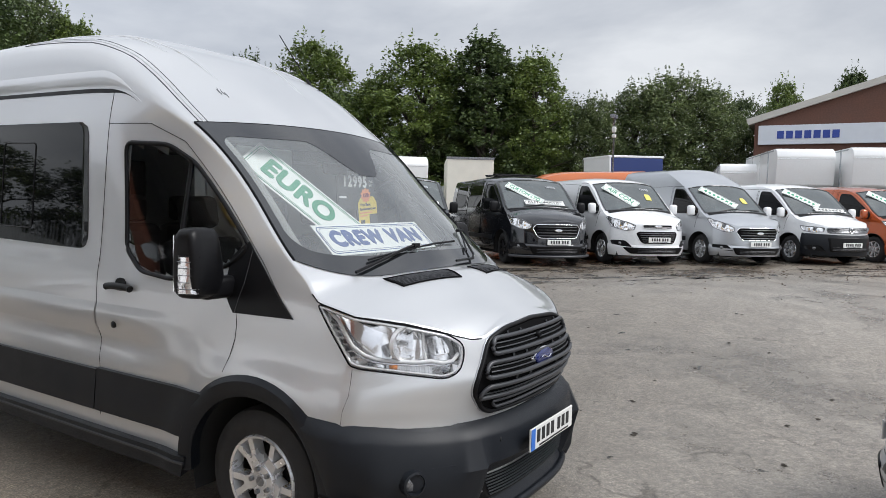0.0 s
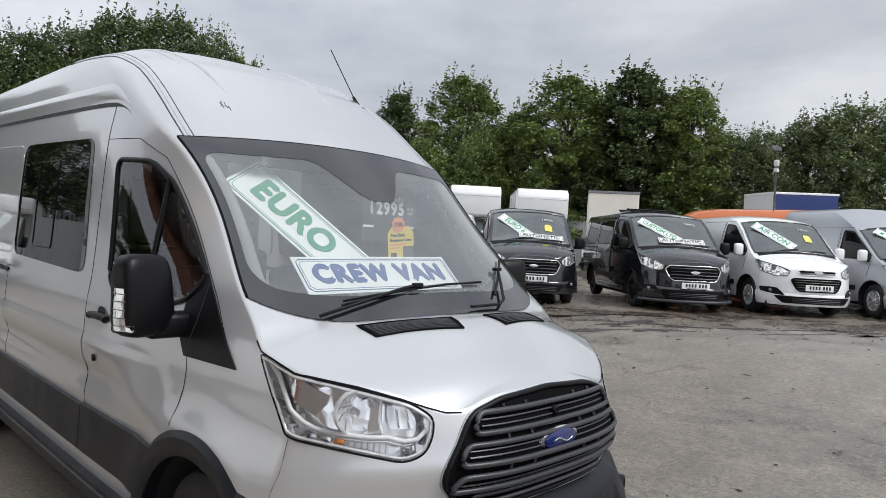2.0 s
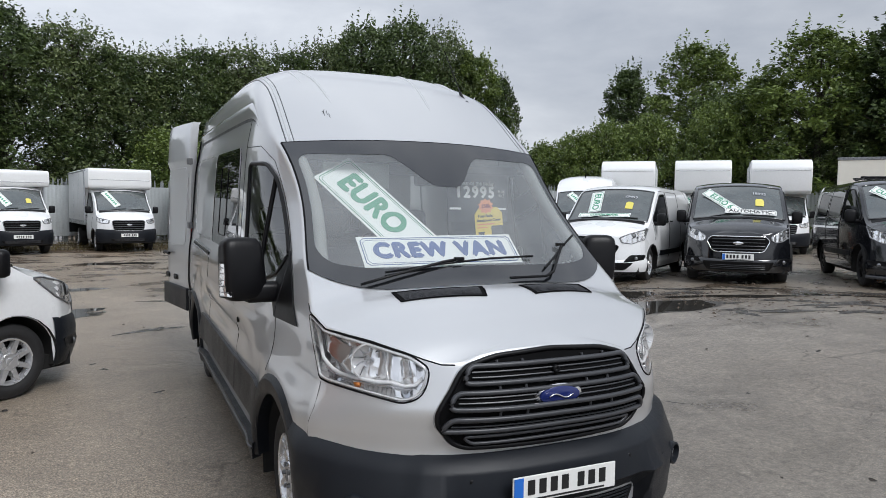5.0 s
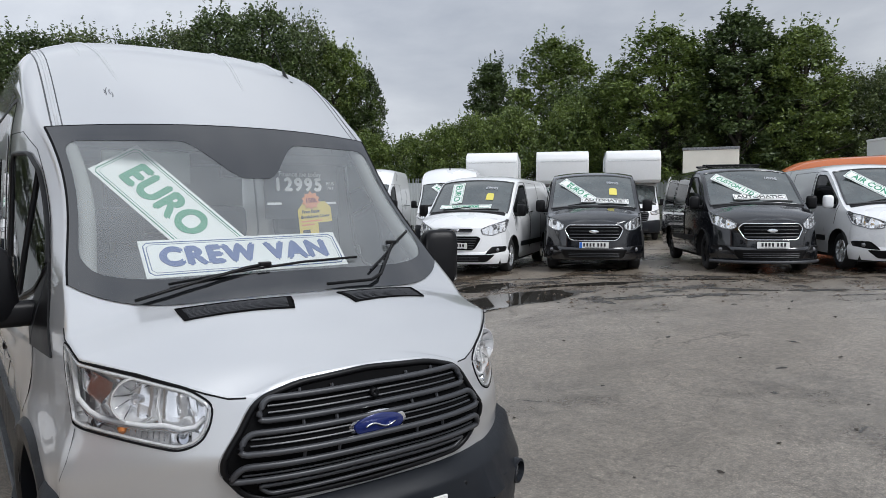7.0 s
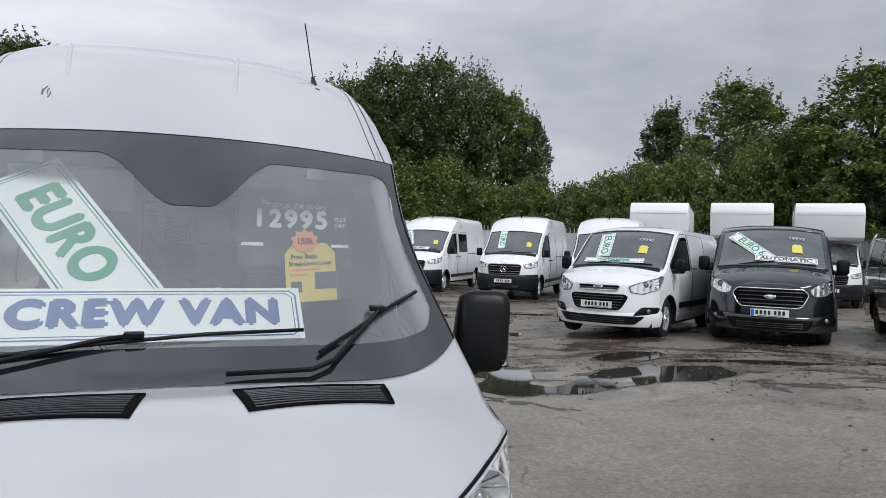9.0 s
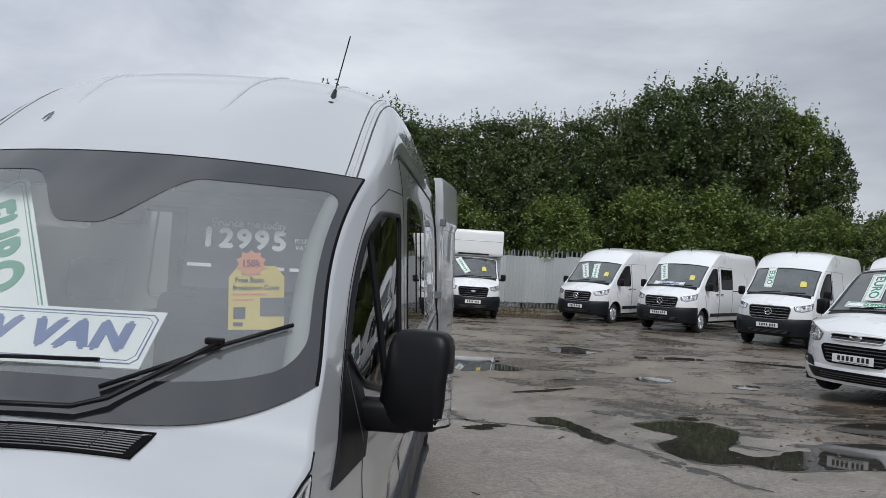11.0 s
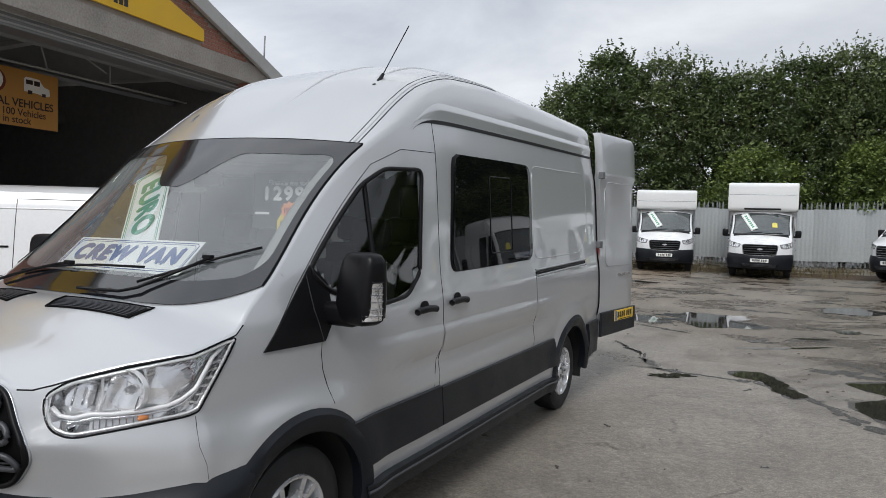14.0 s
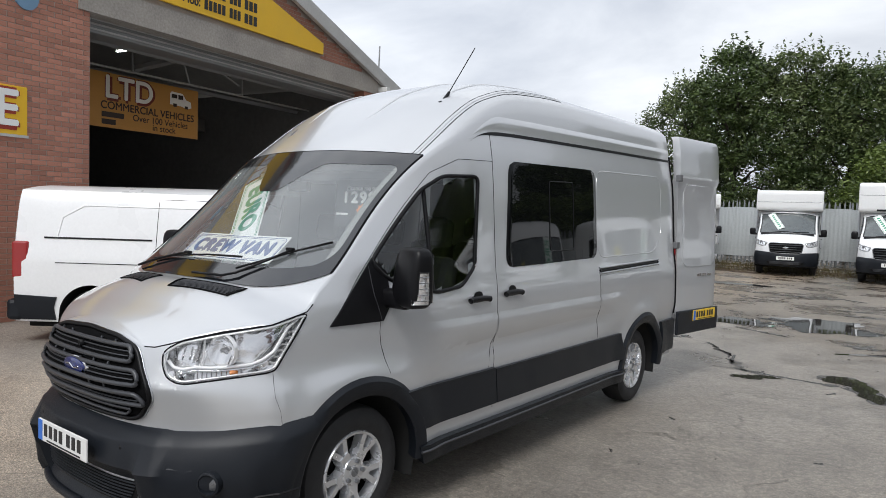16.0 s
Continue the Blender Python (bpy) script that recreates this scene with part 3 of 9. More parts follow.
# ---------------------------------------------------------------- silver crew van
HERO = dict(
    side=[(0.2, 0.96), (0.36, 1.0), (0.55, 1.012), (0.70, 1.010), (0.80, 1.021), (0.90, 1.034), (0.93, 1.034), (1.1, 1.03), (1.25, 1.022), (1.4, 1.0), (2.1, 0.945), (2.3, 0.908), (2.45, 0.885), (2.58, 0.858), (2.66, 0.825), (2.72, 0.765)],
    taper=[(0.3, 0.01), (0.77, 0.0155), (0.98, 0.036), (1.16, 0.040), (1.41, 0.057), (2.09, 0.195), (2.3, 0.2), (2.7, 0.2)],
    nose=[(0.2, 0.04), (0.5, 0.022), (0.70, 0.050), (0.80, 0.026), (0.892, -0.010), (0.908, -0.012), (0.935, -0.003), (1.08, 0.05), (1.15, 0.085), (1.4, 0.3)],
    edge=[(0, 1.145), (0.25, 1.135), (0.40, 1.115), (0.49, 1.088), (0.56, 1.09), (0.65, 1.12), (0.83, 1.172), (1.0, 1.205), (1.2, 1.252), (1.28, 1.33), (1.42, 1.44), (2.146, 2.10), (2.5, 2.29), (2.8, 2.40), (3.2, 2.48), (3.9, 2.52), (6.13, 2.53)],
    mid=[(0, 0.085, 1.145), (0.49, 0.13, 1.175), (0.83, 0.26, 1.24), (1.2, 0.5, 1.352), (1.235, 0.55, 1.353), (1.26, 0.58, 1.362), (1.30, 0.62, 1.39), (2.146, 1.46, 2.13), (2.5, 1.85, 2.402), (2.8, 2.2, 2.61), (3.2, 2.65, 2.742), (3.9, 3.4, 2.79), (6.13, 5.62, 2.785)],
    crown=[(0, 2.0), (1.28, 2.2), (1.4, 2.0), (2.1, 2.2), (2.6, 2.6), (4.0, 3.2)],
    crease=70, flare=0.022, tail=0.02, roof=(2.16, 2.55), y0=2.3, ym=0.494, p=3.0, end=5.62, bottom=0.36, arches=[(1.02, 0.355, 0.43), (4.77, 0.355, 0.43)],
)


def on_y(S, pts):
    return [(S.s_of(y), z) for y, z in pts]


def build_hero():
    S = Shape(HERO)
    van = thing("crew_van", "silver high-roof crew van with open rear doors on wet asphalt", "van")
    dw = rounded(on_y(S, [(2.07, 2.0), (1.76, 1.985), (1.58, 1.89), (1.14, 1.475), (1.24, 1.38), (1.62, 1.285), (1.86, 1.31), (2.0, 1.42)]), 0.05)
    cw = rounded(on_y(S, [(2.43, 2.13), (3.77, 2.155), (3.775, 1.425), (2.365, 1.40)]), 0.09)
    hl = rounded([(0.598, 1.070), (0.610, 1.005), (0.640, 0.950), (0.70, 0.924), (0.98, 0.972), (1.01, 0.99), (1.20, 1.235), (1.16, 1.235), (0.99, 1.195), (0.83, 1.160), (0.67, 1.118)], 0.03)
    shrink = lambda poly, k: [(cx + (x - cx) * k, cz + (z - cz) * k) for x, z in poly for cx, cz in ((sum(p[0] for p in poly) / len(poly), sum(p[1] for p in poly) / len(poly)),)]
    holes = []
    for poly, k in ((dw, 0.94), (hl, 0.93)):
        q = shrink(poly, k)
        holes += [q, [(-x, z) for x, z in q]]
    low_edge = lambda u: 1.245 + 0.165 * abs(u) ** 5.5
    skin(S, M_SILVER, van, holes, (1.265, 2.135, 0.962, lambda u: low_edge(u) + 0.022), rows=44, label="silver metallic painted body shell")
    # screen and its border
    def scr(a, b):
        u = -0.985 + 1.97 * b
        low = low_edge(u)
        s = low + (2.142 - low) * a
        return s, u
    piece("windscreen", *top_patch(S, 0, 0, 0, 0, 0.004, 24, 44, scr), M_SCREEN, van, "clear tinted windscreen").visible_shadow = False
    # the border: plain sides, rounded inner corners, and a dip behind the mirror
    bw, rb, ra = 0.022, 0.050, 0.10

    def inner(b):
        lo, hi = 0.13, 0.885
        x = abs(b - 0.5) * 1.70
        t = max(0.0, min(1.0, 1 - (x - 0.05) / 0.27))
        hi -= 0.235 * t * t * (3 - 2 * t)
        e = max(0.0, 1 - (min(b, 1 - b) - bw) / rb)
        e = ra * (1 - math.sqrt(max(0.0, 1 - min(1.0, e) ** 2)))
        return lo + e, hi - e

    cols = sorted(set([i / 80 for i in range(81)] + [bw, 1 - bw] + [bw + rb * k / 8 for k in range(9)] + [1 - bw - rb * k / 8 for k in range(9)]))
    V, F = [], []

    def strip(f0, f1, cs, rows):
        o = len(V)
        for b in cs:
            a0, a1 = f0(b), f1(b)
            for i in range(rows + 1):
                q, u = scr(a0 + (a1 - a0) * i / rows, b)
                V.append(S.T(q, u, 0.0062))
        for c in range(len(cs) - 1):
            for i in range(rows):
                F.append((o + c * (rows + 1) + i, o + (c + 1) * (rows + 1) + i, o + (c + 1) * (rows + 1) + i + 1, o + c * (rows + 1) + i + 1))

    mids = [b for b in cols if bw - 1e-6 <= b <= 1 - bw + 1e-6]
    strip(lambda b: 0.0, lambda b: inner(b)[0], mids, 4)
    strip(lambda b: inner(b)[1], lambda b: 1.0, mids, 6)
    strip(lambda b: 0.0, lambda b: 1.0, [b for b in cols if b <= bw + 1e-6], 24)
    strip(lambda b: 0.0, lambda b: 1.0, [b for b in cols if b >= 1 - bw - 1e-6], 24)
    piece("windscreen_border", V, F, M_FRIT, van, "black glass border with dipped centre", crease=30)
    edge = [scr(1, b / 24) for b in range(25)]
    piece("roof_edge_gap", *tube([S.T(q + 0.004, u, 0.003) for q, u in edge], 0.0045, 5), M_SHADOWLINE, van, smooth=False)
    for b in (0, 1):
        piece("screen_seal", *tube([S.T(*scr(a / 20, b), 0.004) for a in range(21)], 0.006, 5), M_SHADOWLINE, van, smooth=False)
    for sd in (-1, 1):
        g = piece("door_window", *wall_panel(S, dw, 0.003, sd, 16), M_DOORGLASS, van, "tinted front door window")
        g.visible_shadow = False
        piece("door_window_seal", *wall_line(S, dw, 0.004, 0.013, sd, True), M_BLACK, van)
        dv = on_y(S, [(1.60, 1.90), (1.585, 1.30)])
        piece("window_divider", *wall_line(S, dv, 0.004, 0.014, sd), M_BLACK, van)
        piece("side_window", *wall_panel(S, cw, 0.003, sd, 18, 0.003), M_PRIVACY, van, "dark privacy side window")
        fr = rounded(on_y(S, [(2.98, 2.02), (3.36, 2.03), (3.36, 1.50), (2.98, 1.50)]), 0.03)
        piece("sliding_pane", *wall_line(S, fr, 0.004, 0.004, sd, True), M_BLACK, van)
        # seams
        foot = 2.234
        seams = [on_y(S, [(2.24, 0.47), (foot, 0.75), (2.235, 0.95), (2.24, 1.3), (2.235, 2.11), (1.9, 2.10), (1.66, 2.0), (1.45, 1.80), (1.05, 1.41), (0.83, 1.165), (1.16, 1.16), (1.152, 1.10), (1.158, 1.03), (1.178, 0.95), (1.205, 0.87)])]
        seams.append(on_y(S, [(2.236, 2.10), (2.240, 2.30)]))
        seams.append(on_y(S, [(3.81, 0.75), (3.81, 1.28)]))
        if sd > 0:
            seams.append(on_y(S, [(2.236, 0.965), (2.205, 0.90), (2.180, 0.83), (2.176, 0.75)]))
        for sm in seams:
            piece("door_seam", *wall_line(S, sm, 0.0002, 0.0018, sd), M_SHADOWLINE, van, smooth=False)
        piece("bonnet_seam", *wall_line(S, [(s, S.zt(s) - 0.006) for s in (0.49, 0.55, 0.62, 0.7, 0.83, 0.95, 1.08, 1.2, 1.24)], 0.0, 0.0034, sd), M_BLACK, van, smooth=False)
        piece("bumper_seam", *wall_line(S, [(0.995, 0.97), (0.99, 0.86), (1.01, 0.73)], 0.0, 0.0012, sd), M_SLAT, van, smooth=False)
        # soft body line under the handles, broken at the door gaps
        for y0, y1 in ((1.36, 2.233), (2.247, 3.803), (3.817, 4.50)):
            V = []
            for i in range(25):
                y = y0 + (y1 - y0) * i / 24
                f = min(smooth((y - 1.36) / 0.5), smooth((4.50 - y) / 0.5))
                for dz, off in ((-0.13, 0.0006), (-0.07, 0.0022), (-0.02, 0.0062), (0.0, 0.0078), (0.014, 0.0072), (0.034, 0.0030), (0.055, 0.0006)):
                    V.append(S.N(sd * S.s_of(y), 1.06 + dz, 0.0004 + off * f))
            F = [(i * 7 + k, i * 7 + k + 1, i * 7 + k + 8, i * 7 + k + 7) for i in range(24) for k in range(6)]
            piece("body_line", V, [q if sd < 0 else q[::-1] for q in F], M_SILVER, van, crease=70)
        # black corner panel under the pillar
        tri = on_y(S, [(0.815, 1.157), (1.15, 1.50), (1.24, 1.42), (1.24, 1.25), (1.175, 1.157)])
        piece("quarter_panel", *wall_panel(S, tri, 0.008, sd, 12, 0.008), M_BLACK, van, "black plastic mirror mount panel", crease=40)
        piece("panel_groove", *wall_line(S, on_y(S, [(1.165, 1.16), (1.125, 1.30), (1.115, 1.46)]), 0.008, 0.0022, sd), M_SLAT, van, smooth=False)
        # pillar joint
        piece("pillar_seam", *wall_line(S, on_y(S, [(1.03, 1.40), (0.985, 1.47)]), -0.001, 0.0016, sd), M_BLACK, van, smooth=False)
        # gutter and embossed panel
        ledge = curve([(2.00, 2.222), (2.06, 2.262), (2.14, 2.298), (2.24, 2.322), (2.40, 2.336), (2.7, 2.346), (5.58, 2.400)])
        V, F = [], []
        for i in range(49):
            y = 2.0 + 3.58 * (i / 48) ** 1.7
            f = smooth((y - 2.0) / 0.38)
            for dz, off in ((-0.020 * f, 0.001), (0.004, 0.003 * f), (0.004 + 0.034 * f, 0.015 * f), (0.004 + 0.048 * f, 0.015 * f), (0.004 + 0.085 * f, 0.0005)):
                V.append(S.N(sd * S.s_of(y), ledge(y) + dz, off))
        F = [(i * 5 + k, i * 5 + k + 1, i * 5 + k + 6, i * 5 + k + 5) for i in range(48) for k in range(4)]
        G = []
        for i in range(49):
            y = 2.03 + 3.55 * (i / 48) ** 1.7
            f = smooth((y - 2.03) / 0.30)
            for dz in (-0.019 - 0.023 * f, -0.019 - 0.008 * f, -0.018):
                G.append(S.N(sd * S.s_of(y), ledge(y) + dz, 0.0022))
        H = [(i * 3 + k, i * 3 + k + 1, i * 3 + k + 4, i * 3 + k + 3) for i in range(48) for k in range(2)]
        piece("roof_gutter", G, [q if sd < 0 else q[::-1] for q in H], M_BLACK, van, "black roof gutter")
        piece("roof_ledge", V, [q if sd < 0 else q[::-1] for q in F], M_SILVER, van, crease=25)
        emb = rounded(on_y(S, [(3.80, 2.155), (5.26, 2.185), (5.26, 1.62), (5.05, 1.44), (3.80, 1.425)]), 0.12)
        piece("panel_pressing", *wall_line(S, emb, -0.004, 0.007, sd, True, 8), M_SILVER, van)
        for dz in (-0.022, 0.022):
            piece("door_rail", *wall_line(S, on_y(S, [(3.79, 1.315 + dz), (5.14, 1.345 + dz)]), 0.004, 0.0105, sd), M_SILVER2, van, "pale sliding door rail")
        piece("rail_slot", *wall_line(S, on_y(S, [(3.80, 1.315), (5.13, 1.345)]), 0.000, 0.013, sd), M_BLACK, van)
        # cladding, sill
        clad = on_y(S, [(1.42, 0.50), (foot + 0.028, 0.50), (foot + 0.002, 0.745), (1.34, 0.745), (1.36, 0.69)])
        piece("door_cladding", *wall_panel(S, clad, 0.022, sd, 6, 0.022), M_PLASTIC, van, "dark grey side cladding", crease=40)
        clad2 = on_y(S, [(foot + 0.038, 0.50), (4.39, 0.50), (4.30, 0.60), (4.26, 0.735), (foot + 0.012, 0.735)])
        piece("side_cladding", *wall_panel(S, clad2, 0.022, sd, 6, 0.022), M_PLASTIC, van, "dark grey side cladding", crease=40)
        clad3 = on_y(S, [(5.22, 0.42), (5.61, 0.42), (5.61, 0.74), (5.20, 0.74), (5.24, 0.6)])
        piece("rear_corner_cladding", *wall_panel(S, clad3, 0.03, sd, 6, 0.03), M_PLASTIC, van, "dark grey bumper corner", crease=40)
        piece("sill_step", *wall_panel(S, on_y(S, [(1.50, 0.30), (4.30, 0.30), (4.34, 0.405), (1.46, 0.405)]), 0.04, sd, 4, 0.05), M_PLASTIC, van, "dark grey sill step", crease=40)
        piece("sill_lip", *wall_line(S, on_y(S, [(1.47, 0.372), (4.33, 0.377)]), 0.042, 0.008, sd), M_SLAT, van, smooth=False)
        # arch trims and wells
        for yc in (1.02, 4.77):
            V, F = [], []
            n = 28
            a0, a1 = (0.02, math.pi + 0.05) if yc < 2 else (-0.05, math.pi + 0.10)
            for i in range(n + 1):
                a = a0 + (a1 - a0) * i / n
                for r, off in ((0.425, -0.05), (0.425, 0.016), (0.45, 0.028), (0.50, 0.022), (0.525, 0.0), (0.525, -0.02)):
                    y, z = yc - r * math.cos(a) * 1.0, 0.355 + r * math.sin(a)
                    V.append(S.N(sd * S.s_of(y), max(z, 0.2), off))
            for i in range(n):
                for k in range(5):
                    F.append((i * 6 + k, i * 6 + k + 1, (i + 1) * 6 + k + 1, (i + 1) * 6 + k))
            piece("wheel_arch_trim", V, F, M_PLASTIC, van, "dark grey plastic wheel arch", crease=40)
            V, F = [], []
            for i in range(17):
                a = -0.3 + (math.pi + 0.6) * i / 16
                for x in (0.52, 0.99):
                    V.append((sd * x, yc - 0.44 * math.cos(a), 0.355 + 0.44 * math.sin(a)))
            F = [(2 * i, 2 * i + 1, 2 * i + 3, 2 * i + 2) for i in range(16)]
            V.append((sd * 0.52, yc, 0.3))
            F += [(2 * i, 2 * i + 2, len(V) - 1) for i in range(16)]
            piece("wheel_well", V, F, M_UNDER, van)
            wheel(van, sd * 0.955, yc, 0.352, sd, spokes=10, rim_r=0.222)
        # handles
        for y, z in ((2.02, 1.215), (2.42, 1.23)) if sd > 0 else ((2.02, 1.215),):
            h = on_y(S, [(y - 0.105, z - 0.004), (y - 0.09, z), (y - 0.04, z + 0.004), (y + 0.04, z + 0.004), (y + 0.09, z), (y + 0.105, z - 0.004)])
            piece("door_handle", *wall_line(S, h, 0.018, 0.019, sd, sides=10), M_BLACK, van, "black door handle")
            piece("handle_recess", *wall_panel(S, rounded(on_y(S, [(y - 0.055, z - 0.02), (y + 0.055, z - 0.02), (y + 0.045, z + 0.05), (y - 0.045, z + 0.05)]), 0.035), 0.003, sd, 6), M_BLACK, van)
        if sd < 0:
            piece("door_lock", *moved(lathe([(-0.01, 0.02), (0.012, 0.018), (0.014, 0.0)], 14), Matrix.Translation(S.N(sd * S.s_of(2.07), 1.006)) @ Matrix.Diagonal((sd, 1, 1, 1))), M_BLACK, van)
        build_mirror(van, sd)
        build_headlamp(S, van, sd, hl)
        # bonnet vents
        piece("bonnet_vent", *vent_frame(S, sd), M_PIT, van, "black bonnet vent frame", crease=30)
        for k in range(9):
            b = 0.10 + 0.80 * k / 8
            piece("vent_slat", *tube([S_vent(S, sd, a, b) + Vector((0, 0, 0.0015)) for a in (0.05, 0.2, 0.35, 0.5, 0.65, 0.8, 0.95)], 0.0022, 5), M_SLAT, van, smooth=False)
        for a in (0.28, 0.52, 0.76):
            piece("vent_bar", *tube([S_vent(S, sd, a, b) + Vector((0, 0, 0.0025)) for b in (0.12, 0.88)], 0.003, 4), M_PLASTIC, van, smooth=False)
    build_front(S, van)
    build_cab(S, van)
    build_rear(S, van)
    # roof grooves along the edges and shallow ribs
    def along(x0, x1, s0, s1, off, n=18):
        out = []
        for i in range(n + 1):
            q = s0 + (s1 - s0) * i / n
            x = x0 + (x1 - x0) * i / n
            out.append(S.T(q, x / S.N(q, S.zt(q)).x, off(i / n) if callable(off) else off))
        return out

    for sd in (-1, 1):
        for x0, x1, r, mt in ((0.818, 0.80, 0.0045, M_SLAT), (0.795, 0.772, 0.009, M_SILVER), (0.775, 0.752, 0.0035, M_SLAT)):
            piece("roof_groove", *tube(along(sd * x0, sd * x1, 2.155, 3.9, -0.0015 if mt is M_SLAT else -0.004), r, 8), mt, van)
    for xa, xb, s0 in ((-0.60, -0.62, 2.62), (-0.46, -0.62, 2.36), (0.17, 0.30, 2.33), (0.55, 0.60, 2.62)):
        piece("roof_rib", *tube(along(xa, xb, s0, s0 + 1.3, lambda f: -0.004 - 0.014 * max(0.0, 1 - f / 0.2)), 0.0115, 10), M_SILVER, van)
    # aerial
    base = Vector((0.59, 2.114, 2.478))
    a = thing_part("aerial", van)
    piece("aerial_base", *moved(lathe([(-0.01, 0.040), (0.012, 0.037), (0.04, 0.020), (0.14, 0.009), (0.14, 0.0)], 14), Matrix.Translation(base) @ Vector((0, 0.372, 0.467)).to_track_quat("X", "Z").to_matrix().to_4x4()), M_BLACK, a, crease=40)
    piece("aerial_rod", *tube([base + Vector((0, 0.372, 0.467)) * t for t in (0.12, 0.5, 1.0)], 0.0035, 6), M_BLACK, a)
    # roof scrapes
    for (x, y), n in (((-0.504, 1.813), 5),):
        for k in range(n):
            px, py = x + random.uniform(-0.02, 0.02), y + random.uniform(-0.03, 0.06)
            s = 2.146 + (py - 1.62)
            P = [S.T(s + 0.02 * j, px / 0.82 + 0.012 * j * random.uniform(-1, 1), 0.001) for j in range(3)]
            piece("roof_scrape", *tube(P, 0.0022, 4), M_LAMPDARK, van, smooth=False)
    return van, S


def thing_part(name, parent):
    o = new(name)
    o.empty_display_size = 0.1
    o.parent = parent
    return o


def S_vent(S, sd, a, b):
    """A place on the bonnet vent: a from its inner end to its outer end, b from rear to front."""
    ri, ro, fi, fo = Vector((0.105, 0.508)), Vector((0.54, 0.606)), Vector((0.135, 0.402)), Vector((0.535, 0.490))
    p = (1 - b) * ((1 - a) * ri + a * ro) + b * ((1 - a) * fi + a * fo)
    # height off the bonnet by search along its length
    lo, hi = 0.3, 1.29
    for _ in range(22):
        s = (lo + hi) / 2
        E = S.N(s, S.zt(s))
        u = min(1.0, p.x / E.x)
        q = S.T(s, u)
        if q.y < p.y:
            lo = s
        else:
            hi = s
    q = S.T(s, u, 0.0008)
    return Vector((sd * p.x, p.y, q.z))


def vent_frame(S, sd):
    V, F = [], []
    ring = [(0, 0), (0.5, 0), (1, 0), (1, 1), (0.5, 1), (0, 1)]
    for i in range(9):
        for j in range(3):
            V.append(S_vent(S, sd, i / 8, j / 2) + Vector((0, 0, 0.001)))
    for i in range(8):
        for j in range(2):
            F.append((i * 3 + j, i * 3 + j + 1, i * 3 + j + 4, i * 3 + j + 3))
    rim = tube([S_vent(S, sd, a, b) + Vector((0, 0, 0.002)) for a, b in [(0, 0), (0.33, 0), (0.66, 0), (1, 0), (1, 0.5), (1, 1), (0.66, 1), (0.33, 1), (0, 1), (0, 0.5)]], 0.0045, 6, True)
    return join((V, F), rim)


def build_mirror(van, sd):
    """Door mirror: housing, arm, clear indicator."""
    mi = thing_part("door_mirror", van)
    bm = bmesh.new()
    bmesh.ops.create_cube(bm, size=1.0)
    bmesh.ops.subdivide_edges(bm, edges=bm.edges[:], cuts=6, use_grid_fill=True)
    for v in bm.verts:
        p = v.co * 2
        n = p.normalized()
        # rounded box
        q = Vector([math.copysign(abs(c) ** 1.0, c) for c in p])
        r = (abs(q.x) ** 5 + abs(q.y) ** 5 + abs(q.z) ** 5) ** 0.2
        q = q / r
        x, y, z = q
        w = 0.108 + 0.012 * (z < 0) * -z
        v.co = Vector((x * w + 0.012 * z, y * (0.075 - 0.02 * max(0, z)), z * 0.165))
    m = Matrix.Translation((sd * 1.135, 1.235, 1.405)) @ Matrix.Rotation(radians(-14 * sd), 4, "Z") @ Matrix.Diagonal((sd, 1, 1, 1))
    bmesh.ops.transform(bm, matrix=m, verts=bm.verts[:])
    part("mirror_housing", bm, M_BLACK, mi, "black mirror housing", True, 50)
    part("mirror_arm", boxed(min(sd * 0.93, sd * 1.13), max(sd * 0.93, sd * 1.13), 1.185, 1.275, 1.228, 1.335, 0.028), M_BLACK, mi, "", True, 50)
    part("mirror_glass", boxed(-0.085, 0.085, 0.066, 0.072, -0.13, 0.13, 0.0, m), M_CHROME, mi, "mirror glass")
    # clear side indicator wrapped on the outer edge
    V, F = [], []
    for i in range(9):
        z = -0.135 + 0.17 * i / 8
        for k in range(6):
            a = radians(-62 + 95 * k / 5)
            V.append(m @ Vector((0.117 * (0.35 + 0.65 * math.cos(a)), 0.070 * math.sin(a) - 0.004, z)))
    for i in range(8):
        for k in range(5):
            F.append((i * 6 + k, i * 6 + k + 1, (i + 1) * 6 + k + 1, (i + 1) * 6 + k))
    ind = piece("mirror_indicator", V, F, M_FLUTE, mi, "clear mirror indicator")
    for z in (-0.112, -0.082, -0.050, -0.018, 0.012):
        P = [m @ Vector((0.118 * (0.35 + 0.65 * math.cos(radians(q))), 0.0715 * math.sin(radians(q)) - 0.004, z)) for q in (-60, -42, -24, -6, 12, 30)]
        piece("lens_rib", *tube(P, 0.0022, 5), M_LAMPDARK, ind, smooth=False)
    P = [m @ Vector((0.117 * (0.35 + 0.65 * math.cos(radians(-62 + 95 * k / 5))), 0.070 * math.sin(radians(-62 + 95 * k / 5)) - 0.004, z)) for z, ks in ((-0.137, range(6)), (0.037, range(5, -1, -1))) for k in ks]
    piece("lens_edge", *tube(P, 0.004, 6, True), M_BLACK, ind, smooth=False)


